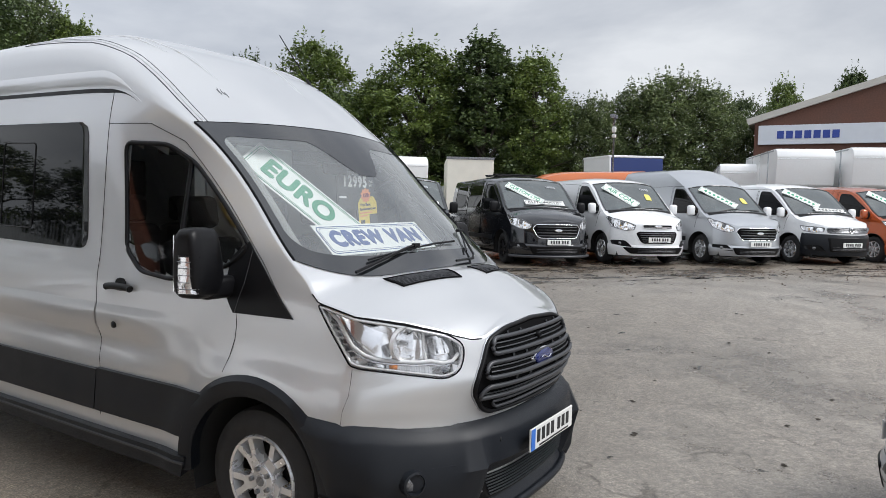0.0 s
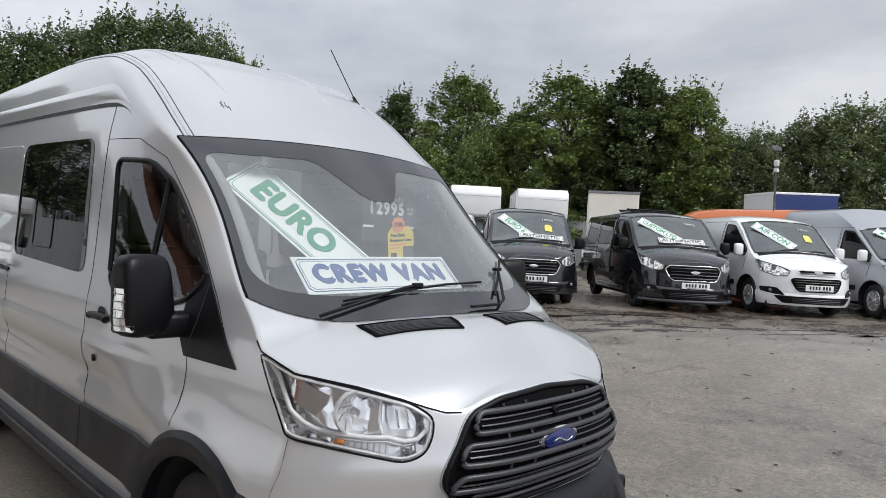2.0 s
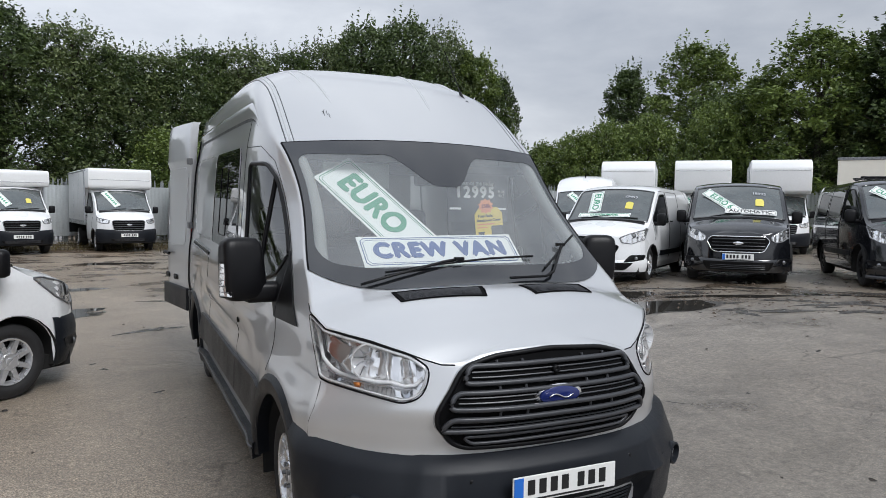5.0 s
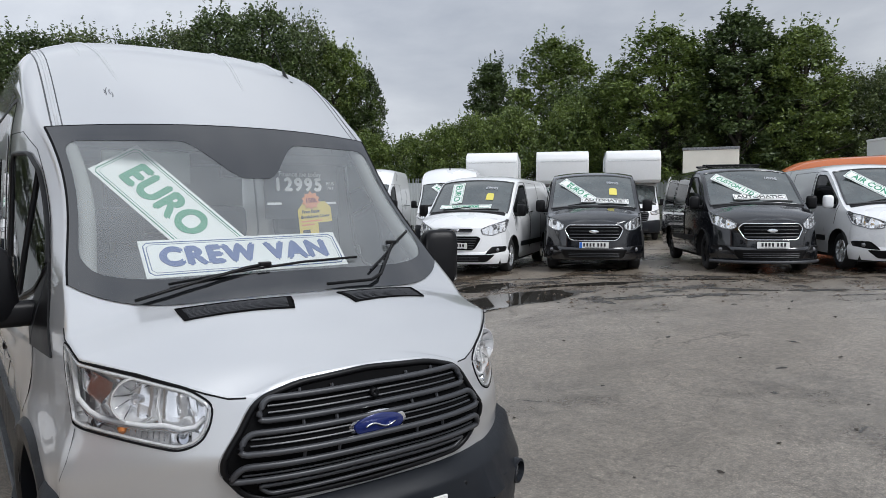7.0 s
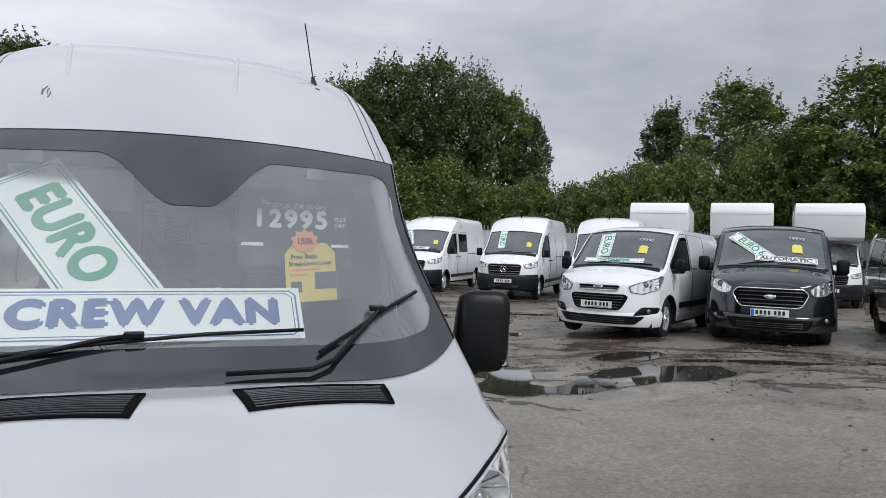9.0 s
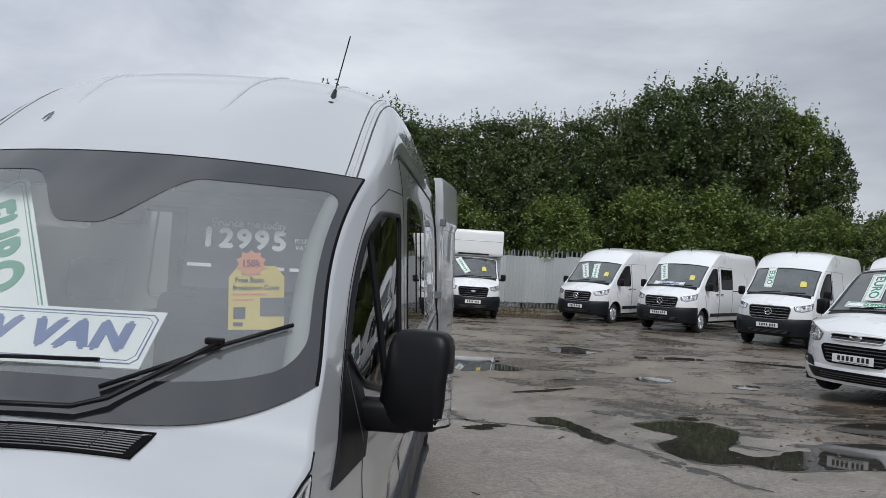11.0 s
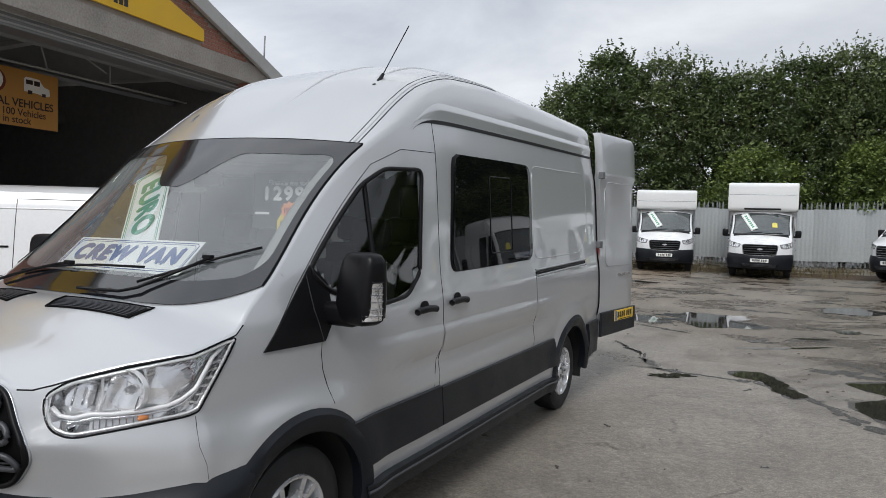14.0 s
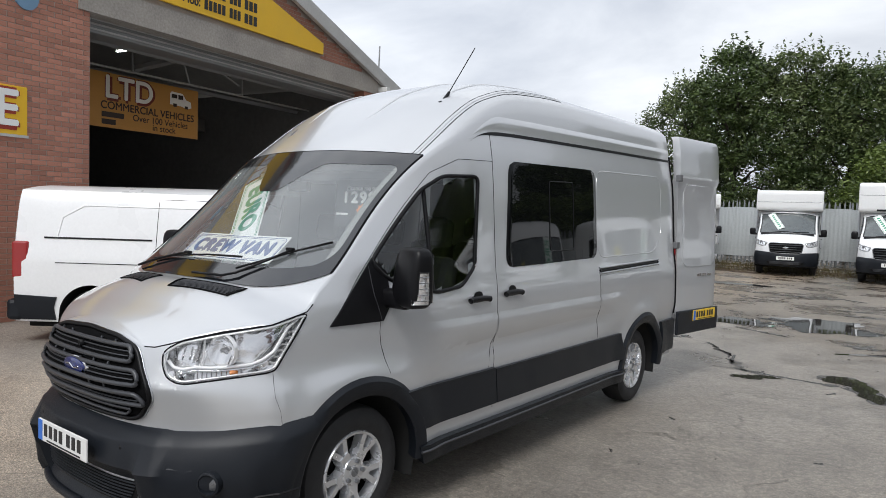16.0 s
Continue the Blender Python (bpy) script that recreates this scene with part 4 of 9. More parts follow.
def lamp_bowl(S, s, z, r, sd, off, depth=0.06):
    """A reflector bowl let into the nose."""
    c = S.N(sd * s, z, off)
    ax = Vector((sd * 0.25, -1, 0)).normalized()
    m = Matrix.Translation(c) @ ax.to_track_quat("X", "Z").to_matrix().to_4x4()
    prof = [(0.0, r), (-0.3 * depth, r * 0.93), (-0.75 * depth, r * 0.6), (-depth, r * 0.25), (-depth * 0.6, r * 0.22), (-depth * 0.45, 0.0)]
    return moved(lathe(prof, 24), m)


def inset(poly, k):
    """A polygon drawn in towards its middle by k metres along both axes, roughly."""
    n = len(poly)
    out = []
    for i in range(n):
        a, b, c = (Vector(poly[(i + j) % n]) for j in (-1, 0, 1))
        d = (c - a).normalized()
        out.append(tuple(b + Vector((-d.y, d.x)) * k))
    return out


def build_headlamp(S, van, sd, hl):
    """Headlamp: dark shell, two chambers split by a white guide strip, bowls, fins, bulb, clear cover with a pale edge."""
    h = thing_part("headlamp", van)
    area = sum(hl[i - 1][0] * hl[i][1] - hl[i][0] * hl[i - 1][1] for i in range(len(hl)))
    k = 1 if area > 0 else -1
    piece("lamp_back", *wall_panel(S, inset(hl, -0.004 * k), -0.045, sd, 14), M_FLUTE, h, "grey chromed lamp housing")
    # walls of the well
    ring, n = dense(hl, 0.03), 0
    n = len(ring)
    V = [S.N(sd * a, z, 0.0) for a, z in ring] + [S.N(sd * a, z, -0.046) for a, z in ring]
    piece("lamp_wall", V, [(i, (i + 1) % n, n + (i + 1) % n, n + i) for i in range(n)], M_REFLECT, h, crease=40)
    # main bowl with its bulb shield, and the squarer inner reflector
    piece("reflector", *lamp_bowl(S, 0.835, 1.078, 0.074, sd, -0.012, 0.065), M_REFLECT, h, "round chrome reflector bowl", crease=50)
    c = S.N(sd * 0.835, 1.078, -0.012)
    ax = Vector((sd * 0.25, -1, 0)).normalized().to_track_quat("X", "Z").to_matrix().to_4x4()
    piece("bowl_rim", *moved(lathe([(-0.008, 0.074), (0.002, 0.075), (0.002, 0.078), (-0.02, 0.080)], 28), Matrix.Translation(c) @ ax), M_REFLECT, h, crease=40)
    piece("bulb_shield", *moved(lathe([(-0.035, 0.016), (-0.004, 0.015), (0.004, 0.008), (0.005, 0.0)], 14), Matrix.Translation(c) @ ax), M_LAMPIN, h, crease=40)
    for j in range(9):
        q = radians(-60 + 37 * j)
        r0, r1 = 0.026, 0.070
        m_ = Matrix.Translation(c) @ ax
        P = [m_ @ Vector((-0.056, r0 * math.cos(q), r0 * math.sin(q))), m_ @ Vector((-0.004, r1 * math.cos(q), r1 * math.sin(q)))]
        piece("bowl_facet", *tube(P, 0.0028, 4), M_LAMPDARK if j % 3 == 0 else M_CHROME, h, smooth=False)
    piece("inner_reflector", *wall_panel(S, rounded([(0.655, 1.03), (0.745, 1.022), (0.752, 1.115), (0.66, 1.098)], 0.025), -0.030, sd, 8, 0.014), M_FLUTE, h, "bright inner reflector", crease=30)
    for a in (0.682, 0.714):
        piece("reflector_step", *wall_line(S, [(a, 1.035), (a + 0.004, 1.098)], -0.026, 0.0035, sd), M_CHROME, h)
    piece("lamp_divider", *wall_line(S, [(0.765, 1.005), (0.772, 1.06), (0.762, 1.135)], -0.016, 0.006, sd), M_REFLECT, h)
    piece("brow_panel", *wall_panel(S, [(0.90, 1.125), (0.945, 1.055), (1.00, 1.10), (1.10, 1.205), (1.02, 1.19)], -0.026, sd, 8, 0.018), M_CHROME, h, crease=30)
    # white guide strip, hooked round the main chamber
    strip = [(1.155, 1.222), (1.085, 1.175), (1.02, 1.09), (0.965, 1.032), (0.935, 1.015), (0.88, 1.006), (0.80, 1.000), (0.75, 1.004), (0.70, 0.992), (0.66, 1.000), (0.628, 1.030)]
    piece("light_strip", *wall_line(S, strip, -0.010, 0.0085, sd, sides=8, step=0.02), M_STRIP, h, "white light guide strip")
    piece("strip_bezel", *wall_line(S, [(a + 0.004, z - 0.014) for a, z in strip[1:-1]], -0.016, 0.006, sd, sides=6, step=0.02), M_CHROME, h)
    # dark outer chamber with fins
    outer = [(0.985, 1.005), (1.02, 1.010), (1.135, 1.175), (1.125, 1.195), (1.075, 1.140), (1.02, 1.065)]
    piece("outer_chamber", *wall_panel(S, outer, -0.036, sd, 8), M_LAMPDARK, h, "dark ribbed outer chamber")
    for j in range(6):
        f = j / 5
        p, q = Vector((0.985, 1.022)).lerp(Vector((1.085, 1.152)), f), Vector((1.025, 1.012)).lerp(Vector((1.128, 1.160)), f)
        piece("lamp_fin", *wall_line(S, [tuple(p), tuple(q)], -0.018, 0.0055, sd), M_REFLECT, h, smooth=False)
    # lower chamber: small bowl, amber bulb, ribbed lens
    piece("indicator_bowl", *lamp_bowl(S, 0.945, 0.994, 0.020, sd, -0.014, 0.03), M_CHROME, h, "small chrome bowl", crease=50)
    piece("amber_bulb", *moved(lathe([(-0.03, 0.013), (0.0, 0.012), (0.010, 0.0)], 12), Matrix.Translation(S.N(sd * 0.872, 0.978, -0.014)) @ Vector((0, -1, 0)).to_track_quat("X", "Z").to_matrix().to_4x4()), M_AMBER, h, "amber bulb")
    piece("ribbed_lens", *wall_panel(S, [(0.745, 0.945), (0.905, 0.968), (0.90, 0.992), (0.745, 0.986)], -0.026, sd, 5, 0.012), M_LENS, h, "clear ribbed lens", crease=30)
    for j in range(7):
        a = 0.755 + 0.017 * j
        piece("lens_rib", *wall_line(S, [(a, 0.952 + 0.12 * (a - 0.75)), (a, 0.984)], -0.024, 0.0022, sd), M_LAMPIN, h, smooth=False)
    piece("indicator_bowl", *lamp_bowl(S, 0.695, 0.966, 0.022, sd, -0.012, 0.03), M_CHROME, h, "small chrome bowl", crease=50)
    # pale edge of the cover and the dark gap round it
    piece("lamp_edge", *wall_line(S, inset(hl, 0.011 * k), -0.001, 0.0065, sd, True, 6, 0.03), M_LENS, h, "pale clear cover edge")
    piece("lamp_gap", *wall_line(S, hl, 0.0005, 0.0040, sd, True, 6, 0.03), M_SHADOWLINE, h, smooth=False)
    g = piece("lamp_cover", *wall_panel(S, hl, 0.004, sd, 14), M_CLEAR, h, "clear lamp cover")
    g.visible_shadow = False


def build_front(S, van):
    # bumper
    topz = curve([(0, 0.705), (0.5, 0.705), (0.8, 0.715), (1.0, 0.745), (1.18, 0.768)])
    offs = [(0.0, -0.03), (0.04, 0.02), (0.16, 0.035), (0.34, 0.036), (0.42, 0.040), (0.60, 0.062), (0.83, 0.066), (0.87, 0.062), (0.985, 0.014), (1.0, 0.0)]
    ss = sorted([-1.12 + 2.24 * i / 64 for i in range(65)] + [k * a for k in (-1, 1) for a in (0.515, 0.521, 0.541, 0.548, 0.555, 0.565, 0.572)])
    V, F = [], []
    for s in ss:
        a = abs(s)
        zt = topz(a)
        zb = 0.235 + 0.05 * max(0, a - 0.8)
        for f, o in offs:
            z = zb + (zt - zb) * f
            k = 1.0 if a < 1.0 else max(0.25, 1 - 4 * (a - 1.0))
            # the outer sections stand proud of the middle
            if f < 0.62:
                e = max(0.0, min(1.0, (a - 0.542 + 0.10 * f) / 0.026)) * max(0.0, min(1.0, (1.0 - a) / 0.1))
                o = o + 0.040 * e * e * (3 - 2 * e) * (f > 0.03)
            # plate recess and lower mouth in the middle
            if a < 0.52 and 0.1 < f < 0.5:
                o = o - 0.055
            elif a > 0.62 and f > 0.5:
                o = o - 0.012
            # the ends follow the wheel arch
            q = a
            if a > 0.9:
                reach = S.s_of(1.02 - math.sqrt(max(0.0, 0.47 ** 2 - (z - 0.355) ** 2)))
                q = 0.9 + (a - 0.9) / 0.22 * (reach - 0.9)
            V.append(S.N(math.copysign(q, s), z, o * k))
    n = len(offs)
    for i in range(len(ss) - 1):
        for k in range(n - 1):
            F.append((i * n + k, (i + 1) * n + k, (i + 1) * n + k + 1, i * n + k + 1))
    piece("front_bumper", V, F, M_PLASTIC, van, "dark grey moulded front bumper", crease=32)
    piece("bumper_lip", *wall_line(S, [(-0.98 + 1.96 * i / 30, 0.245) for i in range(31)], 0.03, 0.022, 1, sides=8), M_PLASTIC, van)
    mouth = rounded([(-0.50, 0.445), (0.50, 0.445), (0.44, 0.325), (-0.44, 0.325)], 0.03)
    piece("lower_mouth", *wall_panel(S, mouth, 0.006, 1, 8), M_BLACK, van, "black step tread under the plate")
    for k in range(7):
        z = 0.34 + 0.016 * k
        piece("step_rib", *wall_line(S, [(-0.42 - 0.05 * k / 7, z), (0.42 + 0.05 * k / 7, z)], 0.010, 0.004, 1), M_PLASTIC, van, smooth=False)
    plate_thing(van, Matrix.Translation((0, -0.075, 0.578)))
    for sd in (-1, 1):
        fg = thing_part("fog_lamp", van)
        c = S.N(sd * 0.80, 0.50, 0.062)
        m = Matrix.Translation(c) @ Vector((sd * 0.45, -1, 0)).to_track_quat("X", "Z").to_matrix().to_4x4()
        rec = rounded([(0.63, 0.455), (0.88, 0.455), (0.90, 0.50), (0.86, 0.565), (0.66, 0.555), (0.61, 0.50)], 0.025)
        piece("fog_recess", *wall_panel(S, rec, 0.072, sd, 8, 0.012), M_BLACK, fg, "black fog lamp recess", crease=40)
        piece("fog_bezel", *moved(lathe([(-0.01, 0.060), (0.040, 0.056), (0.044, 0.046), (0.030, 0.042), (0.0, 0.040)], 24), m), M_PLASTIC, fg, crease=40)
        piece("fog_lens", *moved(lathe([(0.012, 0.042), (0.022, 0.03), (0.025, 0.0)], 20), m), M_LAMPDARK, fg, "grey fog lamp lens", crease=50)
        for k in range(5):
            piece("bezel_rib", *wall_line(S, [(0.645, 0.465 + 0.02 * k), (0.735, 0.465 + 0.02 * k)], 0.076, 0.005, sd), M_PLASTIC, fg, smooth=False)
        piece("bumper_line", *wall_line(S, [(0.555, 0.60), (0.60, 0.43), (0.68, 0.405), (0.93, 0.425), (1.05, 0.44)], 0.062, 0.006, sd), M_BLACK, van, smooth=False)
        piece("parking_sensor", *moved(lathe([(-0.005, 0.012), (0.004, 0.011), (0.005, 0.0)], 12), Matrix.Translation(S.N(sd * 0.40, 0.60, 0.06)) @ Vector((0, -1, 0)).to_track_quat("X", "Z").to_matrix().to_4x4()), M_BLACK, van)
    # grille
    g = thing_part("grille", van)
    out = rounded([(-0.46, 1.072), (-0.30, 1.113), (0.0, 1.128), (0.30, 1.113), (0.46, 1.072), (0.565, 0.90), (0.555, 0.85), (0.475, 0.760), (0.42, 0.738), (0.0, 0.728), (-0.42, 0.738), (-0.475, 0.760), (-0.555, 0.85), (-0.565, 0.90)], 0.05)
    piece("grille_backing", *wall_panel(S, out, 0.006, 1, 14, 0.006), M_PIT, g, "black grille mesh backing", crease=40)
    piece("grille_surround", *wall_line(S, out, 0.008, 0.012, 1, True, 8), M_BLACK, g)
    piece("grille_edge", *wall_line(S, [(x * 1.02, 0.93 + (z - 0.93) * 1.035) for x, z in out], 0.001, 0.006, 1, True, 6), M_SILVER2, g)
    for zc, hw, hh in ((1.040, 0.452, 0.034), (0.940, 0.515, 0.030), (0.850, 0.525, 0.026)):
        lo = zc - hh * 1.15
        loop = rounded([(-hw + 0.02, zc + hh), (hw - 0.02, zc + hh), (hw + 0.01, zc - hh), (-hw - 0.01, zc - hh)], 0.03)
        piece("grille_loop", *wall_line(S, loop, 0.022, 0.0115, 1, True, 8, 0.03), M_SLAT, g, "satin grey grille loop")
        for dz in (0.011, -0.010):
            piece("grille_slat", *wall_line(S, [(-hw + 0.03, zc + dz), (hw - 0.03, zc + dz)], 0.014, 0.004, 1), M_SLAT, g, smooth=False)
    low = rounded([(-0.44, 0.795), (0.44, 0.795), (0.40, 0.762), (-0.40, 0.762)], 0.02)
    piece("grille_loop", *wall_line(S, low, 0.018, 0.008, 1, True, 6), M_SLAT, g, "satin grey grille loop")
    for x in (-0.3, -0.17, 0.17, 0.3):
        for z in (0.985, 0.895, 1.085):
            piece("grille_post", *wall_line(S, [(x, z - 0.01), (x, z + 0.01)], 0.014, 0.006, 1), M_SLAT, g, smooth=False)
    piece("grille_cap", *moved(lathe([(-0.01, 0.018), (0.02, 0.017), (0.024, 0.012), (0.012, 0.0)], 14), Matrix.Translation(S.N(0.0, 1.045, 0.01)) @ Vector((0, -1, 0)).to_track_quat("X", "Z").to_matrix().to_4x4()), M_BLACK, g)
    # oval badge, plain
    for nm, a, b, y, mt in (("badge_rim", 0.124, 0.053, -0.006, M_CHROME), ("badge_face", 0.106, 0.042, -0.016, M_BLUEBADGE)):
        V, F = [], []
        prof = [(0.03, 1.0), (0.0, 1.0), (-0.012, 0.94), (-0.016, 0.8), (-0.017, 0.0)]
        for dy, k in prof:
            for j in range(32):
                t = 2 * math.pi * j / 32
                V.append((a * k * math.cos(t), 0.004 + y + dy, 0.942 + b * k * math.sin(t)))
        for i in range(4):
            for j in range(32):
                F.append((i * 32 + j, i * 32 + (j + 1) % 32, (i + 1) * 32 + (j + 1) % 32, (i + 1) * 32 + j))
        piece(nm, V, F, mt, g, "plain blue oval" if "face" in nm else "chrome oval rim", crease=40)
    V, F = tube([(-0.06 + 0.12 * i / 12, -0.032, 0.942 + 0.009 * math.sin(i * 0.55)) for i in range(13)], 0.0035, 6)
    piece("badge_mark", V, F, M_CHROME, g, "plain pale mark")
    # wipers
    for pts, r, nm in (
        ([(1.275, -0.74), (1.30, -0.62), (1.335, -0.45), (1.375, -0.25), (1.385, -0.16)], 0.0075, "arm"),
        ([(1.335, -0.60), (1.365, -0.30), (1.39, 0.05), (1.402, 0.36)], 0.006, "blade"),
        ([(1.262, 0.10), (1.272, 0.36), (1.30, 0.44), (1.40, 0.57), (1.475, 0.675)], 0.0075, "arm"),
        ([(1.33, 0.40), (1.40, 0.54), (1.478, 0.70), (1.55, 0.885)], 0.0065, "blade"),
    ):
        piece("wiper_" + nm, *tube([S.T(q, u, 0.026 if nm == "arm" else 0.020) for q, u in pts], r, 6), M_BLACK, van, "black wiper " + nm)
    for q, u in ((1.385, -0.16), (1.475, 0.66)):
        e = S.T(q, u, 0.028)
        part("wiper_joint", boxed(e.x - 0.026, e.x + 0.026, e.y - 0.013, e.y + 0.013, e.z - 0.009, e.z + 0.009, 0.004), M_BLACK, van)


def build_cab(S, van):
    """Dashboard, seats, wheel, bulkhead and lining behind the screen."""
    V, F = [], []
    prof = [(0.66, 1.36), (0.80, 1.385), (1.0, 1.36), (1.12, 1.30), (1.18, 1.15), (1.15, 0.8)]
    n = len(prof)
    for i in range(17):
        u = -1 + 2 * i / 16
        for y, z in prof:
            hump = 0.035 * math.exp(-((u * 0.9 + 0.42) / 0.2) ** 2) * (y > 0.9)
            V.append((u * 0.82, y + 0.12 * u * u, z + hump - 0.09 * u ** 4 * (y < 0.95)))
    for i in range(16):
        for k in range(n - 1):
            F.append((i * n + k, (i + 1) * n + k, (i + 1) * n + k + 1, i * n + k + 1))
    piece("dashboard", V, F, M_DASH, van, "dark grey dashboard", crease=40)
    st = thing_part("steering_wheel", van)
    m = Matrix.Translation((-0.42, 1.30, 1.22)) @ Matrix.Rotation(radians(-38), 4, "X")
    piece("wheel_ring", *moved(tube([(0.19 * math.cos(t), 0, 0.19 * math.sin(t)) for t in [2 * math.pi * i / 24 for i in range(24)]], 0.016, 8, True), m), M_BLACK, st)
    part("wheel_boss", boxed(-0.17, 0.17, -0.02, 0.04, -0.045, 0.05, 0.015, m), M_BLACK, st)
    for x0, x1, nm in ((-0.72, -0.18, "driver_seat"), (-0.06, 0.36, "passenger_seat"), (0.38, 0.80, "passenger_seat")):
        se = thing_part(nm, van)
        part("seat_cushion", boxed(x0, x1, 1.40, 1.92, 0.72, 0.90, 0.05), M_SEAT, se)
        part("seat_back", boxed(x0, x1, -0.08, 0.08, 0.0, 0.62, 0.06, Matrix.Translation((0, 1.92, 0.86)) @ Matrix.Rotation(radians(-14), 4, "X")), M_SEAT, se)
        c = (x0 + x1) / 2
        part("headrest", boxed(c - 0.13, c + 0.13, -0.05, 0.05, 0.0, 0.2, 0.04, Matrix.Translation((0, 2.09, 1.52)) @ Matrix.Rotation(radians(-10), 4, "X")), M_SEAT, se)
    # lining
    for sd in (-1, 1):
        V, F = [], []
        zs = [0.5 + 1.6 * i / 12 for i in range(13)]
        part("door_trim", boxed(sd * 0.955 - 0.02, sd * 0.955 + 0.02, 1.5, 2.15, 0.5, 1.24, 0.01), M_DASH, van)
        P = [S.T(1.36 + (2.1 - 1.36) * i / 10, sd * 0.915, -0.035) for i in range(11)]
        piece("pillar_trim", *tube(P, 0.036, 10), M_TRIMDIM, van, "grey pillar trim")
    V, F = top_patch(S, 2.14, 3.0, -0.92, 0.92, -0.05, 8, 16)
    piece("headlining", V, F, M_TRIMLIGHT, van, "pale grey headlining")
    part("overhead_shelf", boxed(-0.78, 0.78, 1.66, 2.05, 1.95, 2.02, 0.02), M_DASH, van)
    part("sun_visor", boxed(-0.62, -0.2, 1.56, 1.585, 1.84, 2.0, 0.01), M_TRIMLIGHT, van, "pale grey sun visor")
    bm = boxed(-0.1, 0.1, -0.02, 0.02, -0.035, 0.035, 0.015, Matrix.Translation((0.0, 1.40, 1.90)))
    part("interior_mirror", bm, M_BLACK, van)
    # added bulkhead with window behind the second row, unseen; stops light from the rear doors
    part("bulkhead", boxed(-0.86, 0.86, 3.82, 3.86, 0.42, 2.30, 0.0), M_TRIMLIGHT, van, "added grey bulkhead plate against rear light")
    part("bulkhead_window", boxed(-0.25, 0.35, 3.80, 3.815, 1.5, 2.0, 0.02), M_PRIVACY, van)
    for x0, x1 in ((-0.75, -0.28), (-0.25, 0.22), (0.25, 0.72)):
        se = thing_part("rear_seat", van)
        part("seat_cushion", boxed(x0, x1, 2.95, 3.4, 0.72, 0.88, 0.05), M_SEAT, se)
        part("seat_back", boxed(x0, x1, 3.38, 3.52, 0.82, 1.5, 0.06), M_SEAT, se)
        part("headrest", boxed(x0 + 0.1, x1 - 0.1, 3.42, 3.52, 1.52, 1.72, 0.04), M_SEAT, se)
    part("cab_floor", boxed(-0.62, 0.62, 0.75, 5.6, 0.36, 0.42), M_UNDER, van)
    part("underbody", boxed(-0.66, 0.66, 0.15, 5.55, 0.26, 0.355), M_UNDER, van)
    for sd in (-1, 1):
        part("side_floor", boxed(sd * 0.80 - 0.17, sd * 0.80 + 0.17, 1.52, 4.28, 0.36, 0.42), M_UNDER, van)
    part("load_liner", boxed(-0.86, 0.86, 3.88, 3.90, 0.42, 2.36), M_TRIMLIGHT, van)


